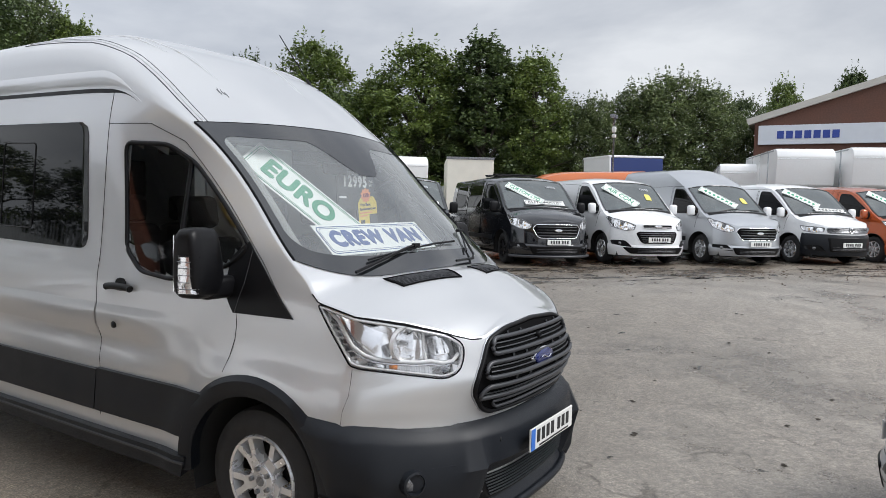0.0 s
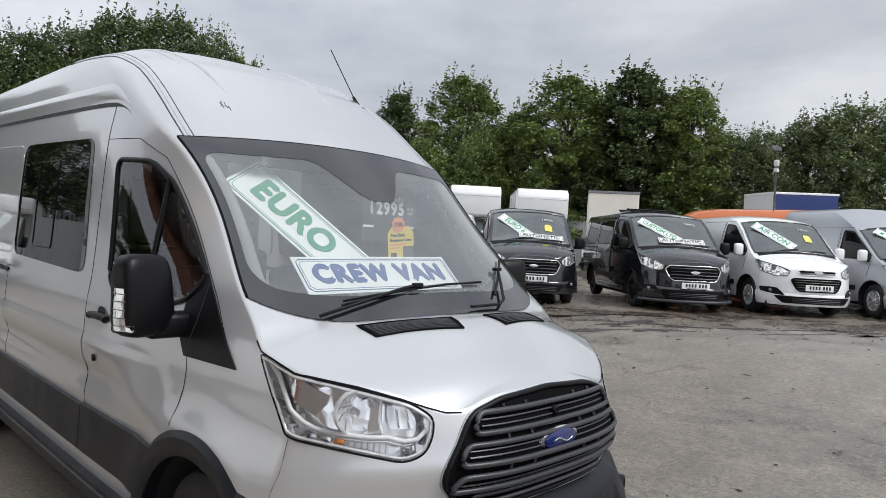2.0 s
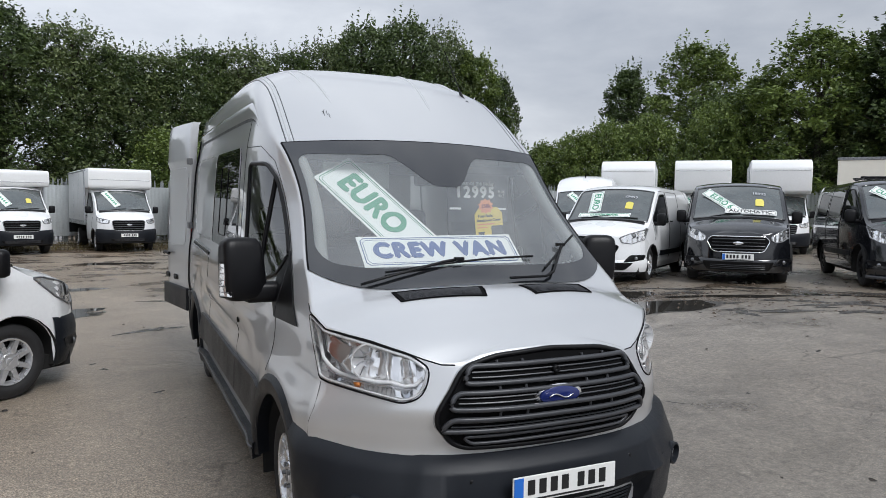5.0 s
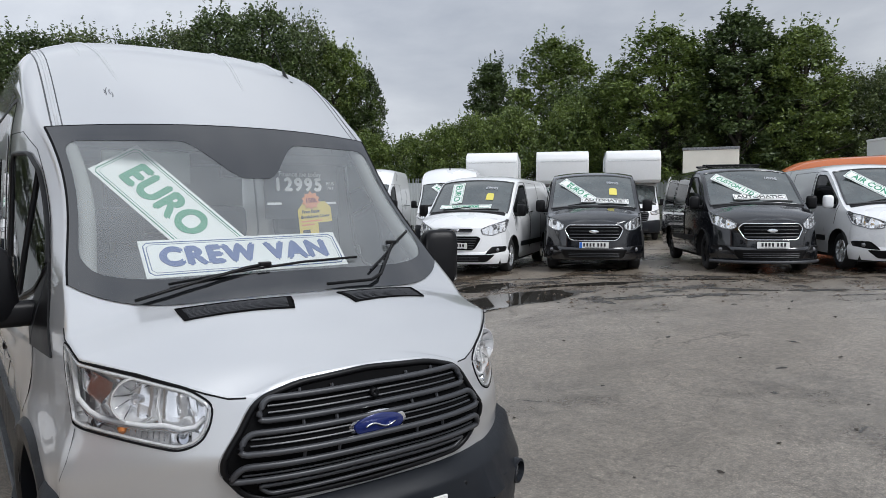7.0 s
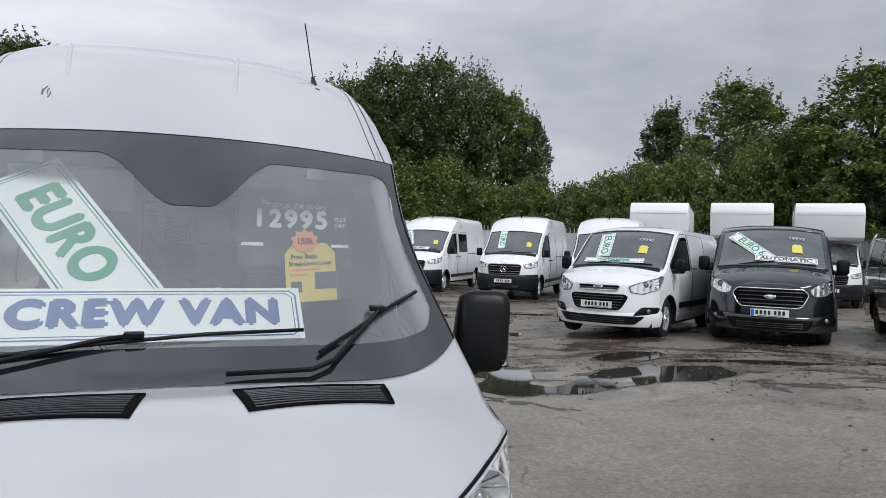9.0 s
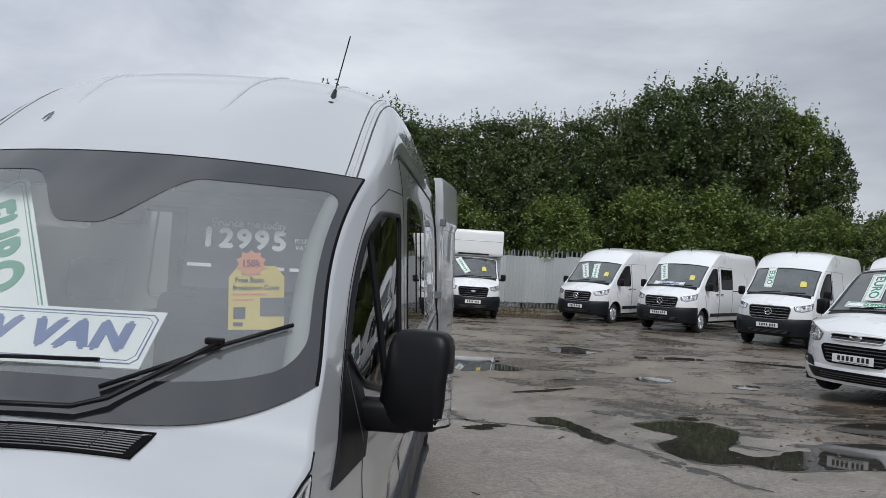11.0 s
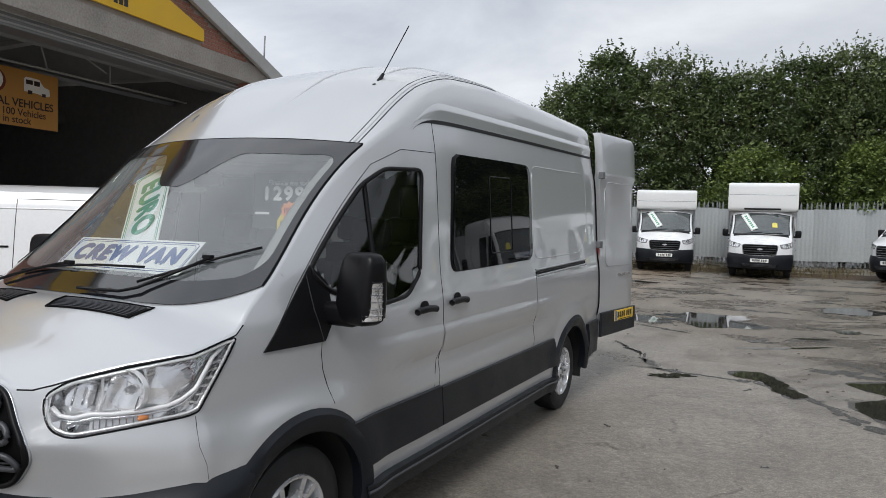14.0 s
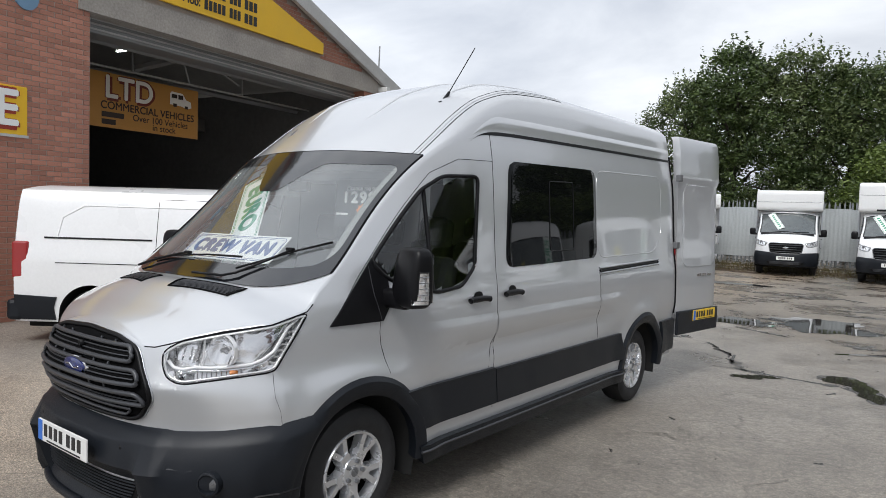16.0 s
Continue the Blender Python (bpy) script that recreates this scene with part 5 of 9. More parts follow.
def build_rear(S, van):
    """Rear frame and the two opened doors."""
    part("rear_bumper", boxed(-0.98, 0.98, 5.60, 5.80, 0.40, 0.56, 0.03), M_PLASTIC, van, "dark grey rear step bumper")
    part("rear_sill", boxed(-0.95, 0.95, 5.55, 5.63, 0.5, 0.60, 0.01), M_SILVER, van)
    for sd, ang in ((1, 8.0), (-1, 11.0)):
        d = thing_part("rear_door", van)
        # door built with its outer face on +x of its own frame, hinge at the origin, reaching along +y
        m = Matrix.Translation((sd * 1.03, 5.63, 0)) @ Matrix.Rotation(radians(-ang * sd), 4, "Z") @ Matrix.Diagonal((sd, 1, 1, 1))
        V, F = [], []
        prof = [(0.56, 0.0), (0.80, 0.0), (1.25, 0.0), (1.40, -0.012), (2.14, -0.035), (2.20, -0.012), (2.24, -0.012), (2.46, -0.026), (2.60, -0.042), (2.635, -0.060)]
        W = 0.95
        for z, x in prof:
            for j in range(9):
                t = j / 8
                V.append(m @ Vector((x - 0.03 * (t > 0.9) - 0.01 * (1 - t) ** 4, 0.02 + W * t, z)))
        n = 9
        for i in range(len(prof) - 1):
            for j in range(8):
                F.append((i * n + j, i * n + j + 1, (i + 1) * n + j + 1, (i + 1) * n + j))
        o = len(V)
        for z, x in prof:
            for j in range(9):
                t = j / 8
                V.append(m @ Vector((x - 0.09, 0.02 + W * t, z)))
        for i in range(len(prof) - 1):
            for j in range(8):
                F.append((o + i * n + j, o + (i + 1) * n + j, o + (i + 1) * n + j + 1, o + i * n + j + 1))
        L = len(prof) - 1
        for i in range(L):
            F.append((i * n, (i + 1) * n, o + (i + 1) * n, o + i * n))
            F.append((i * n + 8, o + i * n + 8, o + (i + 1) * n + 8, (i + 1) * n + 8))
        for j in range(8):
            F.append((j, o + j, o + j + 1, j + 1))
            F.append((L * n + j, L * n + j + 1, o + L * n + j + 1, o + L * n + j))
        piece("door_skin", V, F, M_SILVER, d, "silver rear door skin", crease=35)
        part("door_cladding", boxed(-0.01, 0.022, 0.03, 0.98, 0.545, 0.80, 0.015, m), M_PLASTIC, d, "dark grey lower cladding")
        piece("door_pressing", *moved(tube([(0.004, 0.12, 1.32), (0.002, 0.2, 1.27), (0.002, 0.80, 1.27), (0.002, 0.88, 1.32), (-0.035, 0.88, 2.05), (-0.035, 0.8, 2.14), (-0.035, 0.2, 2.14), (-0.035, 0.12, 2.05)], 0.004, 6, True), m @ Matrix.Translation((-0.002, 0, 0))), M_SILVER, d)
        # black strip puts the shade of the door gap into colour
        piece("door_gap", *wall_line(S, on_y(S, [(5.612, 0.60), (5.612, 1.2), (5.612, 1.8), (5.612, 2.42)]), 0.002, 0.011, sd), M_SHADOWLINE, d, "black door seal", smooth=False)
        for z in (0.75, 1.5, 2.2):
            part("hinge", boxed(-0.045, 0.006, -0.035, 0.03, z - 0.035, z + 0.035, 0.008, m), M_HINGE, d, "grey steel hinge")
        part("tail_lamp", boxed(-0.16, -0.02, -0.03, 0.0, 1.0, 1.5, 0.01, m), M_REDLENS, van, "red tail lamp")
        if sd > 0:
            p = plate_thing(d, m @ Matrix.Translation((0.028, 0.62, 0.735)) @ Matrix.Rotation(radians(90), 4, "Z"), True)
            for k in range(3):
                part("badge_bar", boxed(0.0, 0.008, 0.45 + 0.12 * k, 0.55 + 0.12 * k, 1.16, 1.185, 0.0, m), M_CHROME, d, "plain chrome bar")
        else:
            piece("door_handle", *moved(tube([(0.03, 0.70, 1.15), (0.04, 0.76, 1.165), (0.04, 0.84, 1.165), (0.03, 0.90, 1.15)], 0.02, 8), m), M_BLACK, d, "black door handle")
            for y in (0.45, 0.78):
                part("lock_recess", boxed(-0.01, 0.012, y, y + 0.14, 0.86, 0.92, 0.02, m), M_BLACK, d)


hero, HS = build_hero()
# boards on the dashboard behind the screen
_o = Vector((-0.11, 0.972, 1.506))
sign_board("sign_board", "white framed board lettered CREW VAN in navy against a windscreen", "CREW VAN", face_frame(_o, (0.92, -0.01, 0.01), (0.0, 0.168, 0.15)), 0.93, 0.225, M_NAVY, 0.148, 0.93, 0.0095, spacing=1.14)
_a, _b, _c = Vector((-0.712, 1.515, 1.935)), Vector((-0.437, 1.535, 1.998)), Vector((-0.090, 1.140, 1.587))
_len = (_c - _b).normalized()
_up = (_b - _a).normalized()
_mid = (_a + _b) / 2 + _len * 0.46
sign_board("sign_board", "white framed board lettered EURO in green leaning in a windscreen", "EURO", face_frame(_mid, _len, _up), 0.92, 0.28, M_GREEN, 0.195, 0.92, 0.009, shift=-0.112, spacing=1.05)


def build_price_card():
    """Smoked price card hung inside the screen, with a yellow tag and an orange star below it."""
    m = face_frame((0.435, 1.585, 1.80), (0.44, 0.075, 0.0), (0.0, 0.05, 1.0))
    card = part("price_card", boxed(-0.25, 0.25, -0.155, 0.155, -0.003, 0.0, 0.001), M_STICKG)
    card.matrix_basis = m
    tagged(card, "smoked price card reading 12995 behind a windscreen", "price card")
    words("Finance me today", 0.040, M_STICKW, Matrix.Translation((-0.015, 0.098, 0.002)), card, "card_lettering", "", 0.001)
    words("12995", 0.100, M_STICKW, Matrix.Translation((-0.03, 0.036, 0.002)), card, "price_figures", "", 0.005, 1.08, 1.24)
    words("PLUS", 0.026, M_STICKW, Matrix.Translation((0.19, 0.045, 0.002)), card, "card_lettering", "", 0.0)
    words("VAT", 0.026, M_STICKW, Matrix.Translation((0.19, 0.018, 0.002)), card, "card_lettering", "", 0.0)
    for x, w in ((-0.19, 0.09), (0.10, 0.06), (0.19, 0.08)):
        part("print_bar", boxed(x - w / 2, x + w / 2, -0.075, -0.062, 0.0005, 0.002), M_STICKW, card, "plain pale bar")
    t = face_frame((0.485, 1.525, 1.625), (0.2, 0.008, 0.0), (0.0, 0.05, 1.0)) @ Matrix.Rotation(radians(4), 4, "Z")
    bm = bmesh.new()
    pts = [(-0.105, -0.125), (0.105, -0.125), (0.105, 0.075), (0.07, 0.115), (-0.07, 0.115), (-0.105, 0.075)]
    lo = [bm.verts.new((x, y, -0.002)) for x, y in pts]
    hi = [bm.verts.new((x, y, 0.0)) for x, y in pts]
    bm.faces.new(hi)
    bm.faces.new(lo[::-1])
    for i in range(6):
        bm.faces.new((lo[i], lo[(i + 1) % 6], hi[(i + 1) % 6], hi[i]))
    tag = part("price_tag", bm, M_TAGY)
    tag.matrix_basis = t
    tagged(tag, "yellow cover tag with an orange star behind glass", "tag")
    words("Free Basic", 0.027, M_INK, Matrix.Translation((-0.025, 0.062, 0.001)), tag, "tag_lettering", "", 0.0005)
    words("Breakdown Cover", 0.024, M_INK, Matrix.Translation((0.0, 0.033, 0.001)), tag, "tag_lettering", "", 0.0005)
    for z, w in ((0.008, 0.13), (-0.012, 0.08)):
        part("tag_bar", boxed(-0.09, -0.09 + w, z - 0.004, z + 0.004, 0.0, 0.0012), M_TAGO, tag, "plain print bar")
    part("tag_patch", boxed(-0.085, -0.04, -0.085, -0.04, 0.0, 0.0012), M_INK, tag, "plain dark patch")
    part("tag_patch", boxed(0.015, 0.105, -0.075, -0.005, 0.0, 0.0012), M_SLAT, tag, "plain grey vehicle picture")
    part("tag_bar", boxed(-0.085, -0.05, -0.112, -0.097, 0.0, 0.0012), M_INK, tag, "plain print bar")
    V = [(0, 0, 0.004)]
    for k in range(20):
        r = 0.052 if k % 2 else 0.040
        a = 2 * math.pi * k / 20
        V.append((r * 1.15 * math.cos(a), r * math.sin(a), 0.004))
    st = piece("star_sticker", V, [(0, 1 + k, 1 + (k + 1) % 20) for k in range(20)], M_TAGO, tag, "orange star sticker", smooth=False)
    st.matrix_basis = Matrix.Translation((-0.02, 0.125, 0.0))
    words("158k", 0.036, M_REDLENS, Matrix.Translation((-0.02, 0.125, 0.006)), tag, "tag_lettering", "", 0.001)


build_price_card()
# ---------------------------------------------------------------- the other vans
CUSTOM = dict(
    side=[(0.2, 0.92), (0.4, 0.965), (0.8, 0.985), (1.02, 0.985), (1.15, 0.965), (1.75, 0.85), (1.88, 0.79)],
    taper=[(0.3, 0.02), (0.8, 0.035), (1.2, 0.05), (1.85, 0.10)],
    nose=[(0.2, 0.06), (0.45, 0.0), (0.7, 0.02), (0.9, 0.06), (1.0, 0.10)],
    edge=[(0, 0.925), (0.3, 0.915), (0.5, 0.895), (0.65, 0.925), (0.85, 0.975), (1.0, 1.01), (1.25, 1.065), (1.42, 1.155), (2.35, 1.80), (2.8, 1.87), (5.45, 1.875)],
    mid=[(0, 0.09, 0.93), (0.5, 0.14, 0.97), (0.85, 0.30, 1.05), (1.25, 0.66, 1.165), (1.36, 0.79, 1.205), (2.25, 1.62, 1.83), (2.6, 2.0, 1.915), (3.5, 2.8, 1.965), (5.45, 4.95, 1.95)],
    crown=[(0, 2.0), (1.3, 2.4), (1.5, 2.0), (2.3, 2.4), (3.0, 3.0)],
    y0=2.4, ym=0.50, p=2.9, end=4.95, bottom=0.27, arches=[(0.97, 0.335, 0.40), (3.9, 0.335, 0.40)],
    screen=(1.375, 2.24, 0.93), head=[(0.625, 0.845), (0.64, 0.785), (0.70, 0.755), (0.84, 0.765), (1.02, 0.86), (1.25, 1.055), (1.16, 1.055), (0.95, 0.998), (0.78, 0.935)],
    grille=[(-0.60, 0.775), (-0.52, 0.85), (0.52, 0.85), (0.60, 0.775), (0.50, 0.61), (0.43, 0.575), (-0.43, 0.575), (-0.50, 0.61)],
    bumper=0.44, low=[(-0.66, 0.41), (0.66, 0.41), (0.58, 0.26), (-0.58, 0.26)], plate=(0.49, 0.02),
    win=[(2.12, 1.74), (1.80, 1.72), (1.12, 1.24), (1.10, 1.16), (2.12, 1.15)], mirror=(1.15, 1.20), r=0.335,
)
OLDFACE = dict(CUSTOM)
OLDFACE.update(
    head=[(0.56, 0.865), (0.60, 0.775), (0.78, 0.755), (1.02, 0.84), (1.24, 1.03), (1.16, 1.05), (0.95, 1.0), (0.72, 0.93)],
    grille=[(-0.42, 0.865), (-0.38, 0.885), (0.38, 0.885), (0.42, 0.865), (0.38, 0.815), (0.34, 0.80), (-0.34, 0.80), (-0.38, 0.815)],
    mouth=[(-0.56, 0.70), (-0.50, 0.74), (0.50, 0.74), (0.56, 0.70), (0.44, 0.51), (0.38, 0.485), (-0.38, 0.485), (-0.44, 0.51)],
    low=[(-0.80, 0.40), (0.80, 0.40), (0.66, 0.27), (-0.66, 0.27)], plate=(0.565, 0.02),
)
SPRINTER = dict(
    side=[(0.2, 0.94), (0.5, 0.99), (1.0, 1.01), (1.3, 1.0), (2.0, 0.93), (2.4, 0.87), (2.55, 0.79)],
    taper=[(0.3, 0.02), (0.9, 0.03), (1.3, 0.05), (2.0, 0.14), (2.5, 0.15)],
    nose=[(0.2, 0.05), (0.5, 0.0), (0.8, 0.01), (1.0, 0.05), (1.1, 0.09)],
    edge=[(0, 1.09), (0.4, 1.075), (0.6, 1.07), (0.85, 1.12), (1.0, 1.15), (1.2, 1.22), (1.36, 1.34), (2.2, 2.03), (2.6, 2.30), (3.0, 2.44), (3.8, 2.53), (6.4, 2.54)],
    mid=[(0, 0.08, 1.095), (0.5, 0.14, 1.14), (0.85, 0.28, 1.20), (1.2, 0.55, 1.32), (1.34, 0.72, 1.37), (2.18, 1.48, 2.08), (2.6, 1.92, 2.38), (3.0, 2.35, 2.54), (3.8, 3.2, 2.61), (6.4, 5.9, 2.61)],
    crown=[(0, 2.0), (1.3, 2.4), (1.5, 2.0), (2.3, 2.4), (3.0, 3.0)],
    y0=2.3, ym=0.48, p=2.9, end=5.88, bottom=0.36, arches=[(1.0, 0.35, 0.42), (4.66, 0.35, 0.42)],
    screen=(1.35, 2.16, 0.93), head=[(0.62, 1.06), (0.66, 0.96), (0.82, 0.95), (1.04, 1.02), (1.16, 1.17), (1.08, 1.165), (0.85, 1.10)],
    grille=[(-0.56, 1.01), (-0.50, 1.055), (0.50, 1.055), (0.56, 1.01), (0.50, 0.76), (0.43, 0.725), (-0.43, 0.725), (-0.50, 0.76)],
    bumper=0.745, low=[(-0.6, 0.46), (0.6, 0.46), (0.52, 0.36), (-0.52, 0.36)], plate=(0.57, 0.02),
    win=[(2.02, 1.98), (1.75, 1.95), (1.14, 1.42), (1.12, 1.30), (2.02, 1.28)], mirror=(1.16, 1.38), r=0.345,
)
CAB = dict(SPRINTER)
CAB.update(
    edge=[(0, 1.09), (0.4, 1.075), (0.6, 1.07), (0.85, 1.12), (1.0, 1.15), (1.2, 1.22), (1.36, 1.34), (2.2, 1.98), (2.5, 2.10), (2.72, 2.13)],
    mid=[(0, 0.08, 1.095), (0.5, 0.14, 1.14), (0.85, 0.28, 1.20), (1.2, 0.55, 1.32), (1.34, 0.72, 1.37), (2.18, 1.48, 2.05), (2.5, 1.85, 2.17), (2.72, 2.2, 2.20)],
    end=2.2, arches=[(1.0, 0.35, 0.42)],
)
M_FARGLASS = mat("far_windscreen_glass", (0.058, 0.070, 0.070), 0.04, 0.0, 0.0, 0.25, 1.5, 6.0, spec=0.6)
M_FARGLASS.node_tree.nodes["Principled BSDF"].inputs["IOR"].default_value = 2.1
M_TAGFAR = mat("yellow_price_tag", (0.70, 0.62, 0.13), 0.55)


def top_frame(S, s, u, turn, off):
    """A pose on the top surface with x turned by some degrees from across, z outwards."""
    e = 0.01
    o = S.T(s, u, off)
    a = (S.T(s, u + e) - S.T(s, u - e)).normalized()
    b = (S.T(s + e, u) - S.T(s - e, u)).normalized()
    n = a.cross(b).normalized()
    b = n.cross(a)
    c, d = math.cos(radians(turn)), math.sin(radians(turn))
    x = a * c + b * d
    y = n.cross(x)
    return Matrix(((x.x, y.x, n.x, o.x), (x.y, y.y, n.y, o.y), (x.z, y.z, n.z, o.z), (0, 0, 0, 1)))


def build_van(name, label, D, paint, at, rim=None, bumper=None, grille_mat=None, windows=False, group="", spokes=8, fog=True, star=False, chrome_bar=True, capped=False, loop=True, mirror_mat=None, blue=False):
    """A parked van with body, glass, lamps, grille, bumper, wheels, mirrors and plate."""
    S = Shape(D)
    van = thing(name, label, "van", group, at=at)
    skin(S, paint, van, rows=22, label="painted body shell")
    s0, s1, uc = D["screen"]

    def scr(a, b):
        u = -uc + 2 * uc * b
        q = s0 + 0.05 * abs(u) ** 3
        return q + (s1 - q) * a, u

    piece("windscreen", *top_patch(S, 0, 0, 0, 0, 0.004, 10, 16, scr), M_FARGLASS, van, "dark reflective windscreen")
    rim_pts = [scr(0, b / 10) for b in range(11)] + [scr(a / 6, 1) for a in range(1, 7)] + [scr(1, b / 10) for b in range(9, -1, -1)] + [scr(a / 6, 0) for a in range(5, 0, -1)]
    piece("screen_border", *tube([S.T(s, u, 0.005) for s, u in rim_pts], 0.018, 6, True, 1.0), M_FRIT, van)
    piece("cowl", *top_patch(S, s0 - 0.07, s0 + 0.02, -0.9, 0.9, 0.006, 3, 14), M_BLACK, van, "black scuttle panel")
    for sx, tip in ((-0.55, 0.05), (0.1, 0.72)):
        piece("wiper", *tube([S.T(s0 + 0.01, sx, 0.02), S.T(s0 + 0.06, (sx + tip) / 2, 0.02), S.T(s0 + 0.09, tip, 0.02)], 0.011, 5), M_BLACK, van, smooth=False)
    for sd in (-1, 1):
        w = rounded(on_y(S, D["win"]), 0.06)
        piece("door_window", *wall_panel(S, w, 0.005, sd, 10, 0.005), M_PRIVACY, van, "dark door window")
        piece("window_seal", *wall_line(S, w, 0.004, 0.012, sd, True), M_BLACK, van)
        if windows and not capped:
            zt, zb = D["win"][0][1], D["win"][-1][1] + 0.05
            for y0, y1 in ((2.30, 3.45), (3.55, 4.55)):
                q = rounded(on_y(S, [(y0, zt), (y1, zt), (y1, zb), (y0, zb)]), 0.08)
                piece("side_window", *wall_panel(S, q, 0.005, sd, 8, 0.005), M_PRIVACY, van, "dark side window")
        yb, zt = D["win"][0][0] + 0.09, D["win"][0][1] + 0.06
        for sm in ([(yb, 0.42), (yb, zt), (yb - 0.4, zt)], [(D["win"][3][0] + 0.04, 0.82), (D["win"][3][0] - 0.02, 1.05), (D["win"][3][0] - 0.06, 1.16)]):
            piece("door_seam", *wall_line(S, on_y(S, sm), 0.001, 0.004, sd), M_BLACK, van, smooth=False)
        if not capped:
            piece("door_seam", *wall_line(S, on_y(S, [(yb + 0.04, 0.45), (yb + 0.04, zt), (yb + 1.2, zt), (yb + 1.2, 0.6)]), 0.001, 0.004, sd), M_BLACK, van, smooth=False)
            piece("door_rail", *wall_line(S, on_y(S, [(yb + 1.25, 1.13 if D is CUSTOM else 1.3), (D["end"] - 0.35, 1.13 if D is CUSTOM else 1.3)]), 0.002, 0.012, sd), M_BLACK, van)
            piece("side_rubbing_strip", *wall_panel(S, on_y(S, [(1.45, 0.50), (D["arches"][1][0] - 0.48, 0.50), (D["arches"][1][0] - 0.48, 0.60), (1.45, 0.60)]), 0.012, sd, 3, 0.012), M_PLASTIC, van, "dark rubbing strip", crease=40)
        for y in (yb - 0.17, yb + 0.20) if not capped else (yb - 0.17,):
            piece("door_handle", *wall_line(S, on_y(S, [(y - 0.08, 1.06 if D is CUSTOM else 1.18), (y + 0.08, 1.06 if D is CUSTOM else 1.18)]), 0.02, 0.016, sd, sides=6), M_BLACK, van)
        for k in range(len(D["arches"])):
            piece("arch_liner", *arch_liner(sd, D, k), M_UNDER, van)
        for yc, zc, r in D["arches"]:
            wheel(van, sd * (S.X(yc, 0.4) - 0.045), yc, D["r"], sd, spokes, 0.21, 0.2, rim, bolts=0)
        hl = rounded(D["head"], 0.02)
        h = thing_part("headlamp", van)
        piece("lamp_body", *wall_panel(S, hl, 0.004, sd, 8, 0.004), M_FLUTE, h, "bright headlamp")
        piece("lamp_bezel", *wall_line(S, hl, 0.004, 0.009, sd, True), M_LAMPDARK, h)
        cx, cz = sum(p[0] for p in D["head"]) / len(D["head"]), sum(p[1] for p in D["head"]) / len(D["head"])
        piece("lamp_unit", *moved(lathe([(-0.01, 0.055), (0.012, 0.05), (0.006, 0.035), (0.02, 0.0)], 16), Matrix.Translation(S.N(sd * (cx - 0.06), cz, 0.004)) @ Vector((sd * 0.45, -1, 0)).to_track_quat("X", "Z").to_matrix().to_4x4()), M_LAMPDARK, h, crease=40)
        mx, mz = D["mirror"]
        bm = boxed(-0.09, 0.09, -0.06, 0.06, -0.12, 0.12, 0.045, Matrix.Translation((sd * (S.X(mx, mz) + 0.15), mx, mz + 0.02)))
        part("door_mirror", bm, mirror_mat or M_BLACK, van, "door mirror", True, 60)
        piece("mirror_arm", *tube([(sd * (S.X(mx, mz) - 0.02), mx, mz - 0.06), (sd * (S.X(mx, mz) + 0.12), mx, mz - 0.07)], 0.035, 8), M_BLACK, van)
        if fog:
            fz = D["plate"][0] - 0.12
            piece("fog_recess", *wall_panel(S, rounded([(0.62, fz - 0.04), (0.96, fz - 0.01), (1.0, fz + 0.10), (0.76, fz + 0.10)], 0.03), 0.028, sd, 5, 0.02), M_BLACK, van, "black fog lamp recess")
            piece("fog_lamp", *moved(lathe([(-0.01, 0.036), (0.006, 0.032), (0.007, 0.0)], 14), Matrix.Translation(S.N(sd * 0.84, fz + 0.035, 0.035)) @ Vector((sd * 0.5, -1, 0)).to_track_quat("X", "Z").to_matrix().to_4x4()), M_LAMPDARK, van)
    # bumper skin
    bz = D["bumper"]
    V, F = [], []
    offs = [(0.0, -0.02), (0.06, 0.018), (0.3, 0.026), (0.7, 0.03), (0.92, 0.018), (1.0, 0.002)]
    ss = [-1.08 + 2.16 * i / 40 for i in range(41)]
    for s in ss:
        zt = bz + 0.03 * abs(s) ** 2
        zl = D["bottom"] - 0.06
        for f, o in offs:
            V.append(S.N(s, zl + (zt - zl) * f, o))
    n = len(offs)
    for i in range(40):
        for k in range(n - 1):
            F.append((i * n + k, (i + 1) * n + k, (i + 1) * n + k + 1, i * n + k + 1))
    piece("front_bumper", V, F, bumper or paint, van, "front bumper", crease=35)
    low = rounded(D["low"], 0.03)
    piece("lower_grille", *wall_panel(S, low, 0.032, 1, 6, 0.02), M_BLACK, van, "black lower grille")
    for k in range(3):
        z = D["low"][2][1] + 0.03 + 0.03 * k
        piece("lower_slat", *wall_line(S, [(-0.5, z), (0.5, z)], 0.034, 0.005, 1), M_SLAT, van, smooth=False)
    g = thing_part("grille", van)
    gr = rounded(D["grille"], 0.03)
    piece("grille_backing", *wall_panel(S, gr, 0.006, 1, 8, 0.006), M_PIT, g, "black grille backing", crease=40)
    piece("grille_surround", *wall_line(S, gr, 0.01, 0.012, 1, True, 6), grille_mat or M_CHROME, g)
    z0, z1 = D["grille"][-2][1], D["grille"][1][1]
    gw = D["grille"][4][0]
    if "mouth" in D:
        mo = rounded(D["mouth"], 0.04)
        piece("mouth_backing", *wall_panel(S, mo, 0.012, 1, 8, 0.012), M_PIT, g, "black lower mouth", crease=40)
        for k in range(5):
            z = 0.52 + 0.045 * k
            piece("mouth_slat", *wall_line(S, [(-0.40 - 0.02 * k, z), (0.40 + 0.02 * k, z)], 0.018, 0.008, 1), M_SLAT, g, smooth=False)
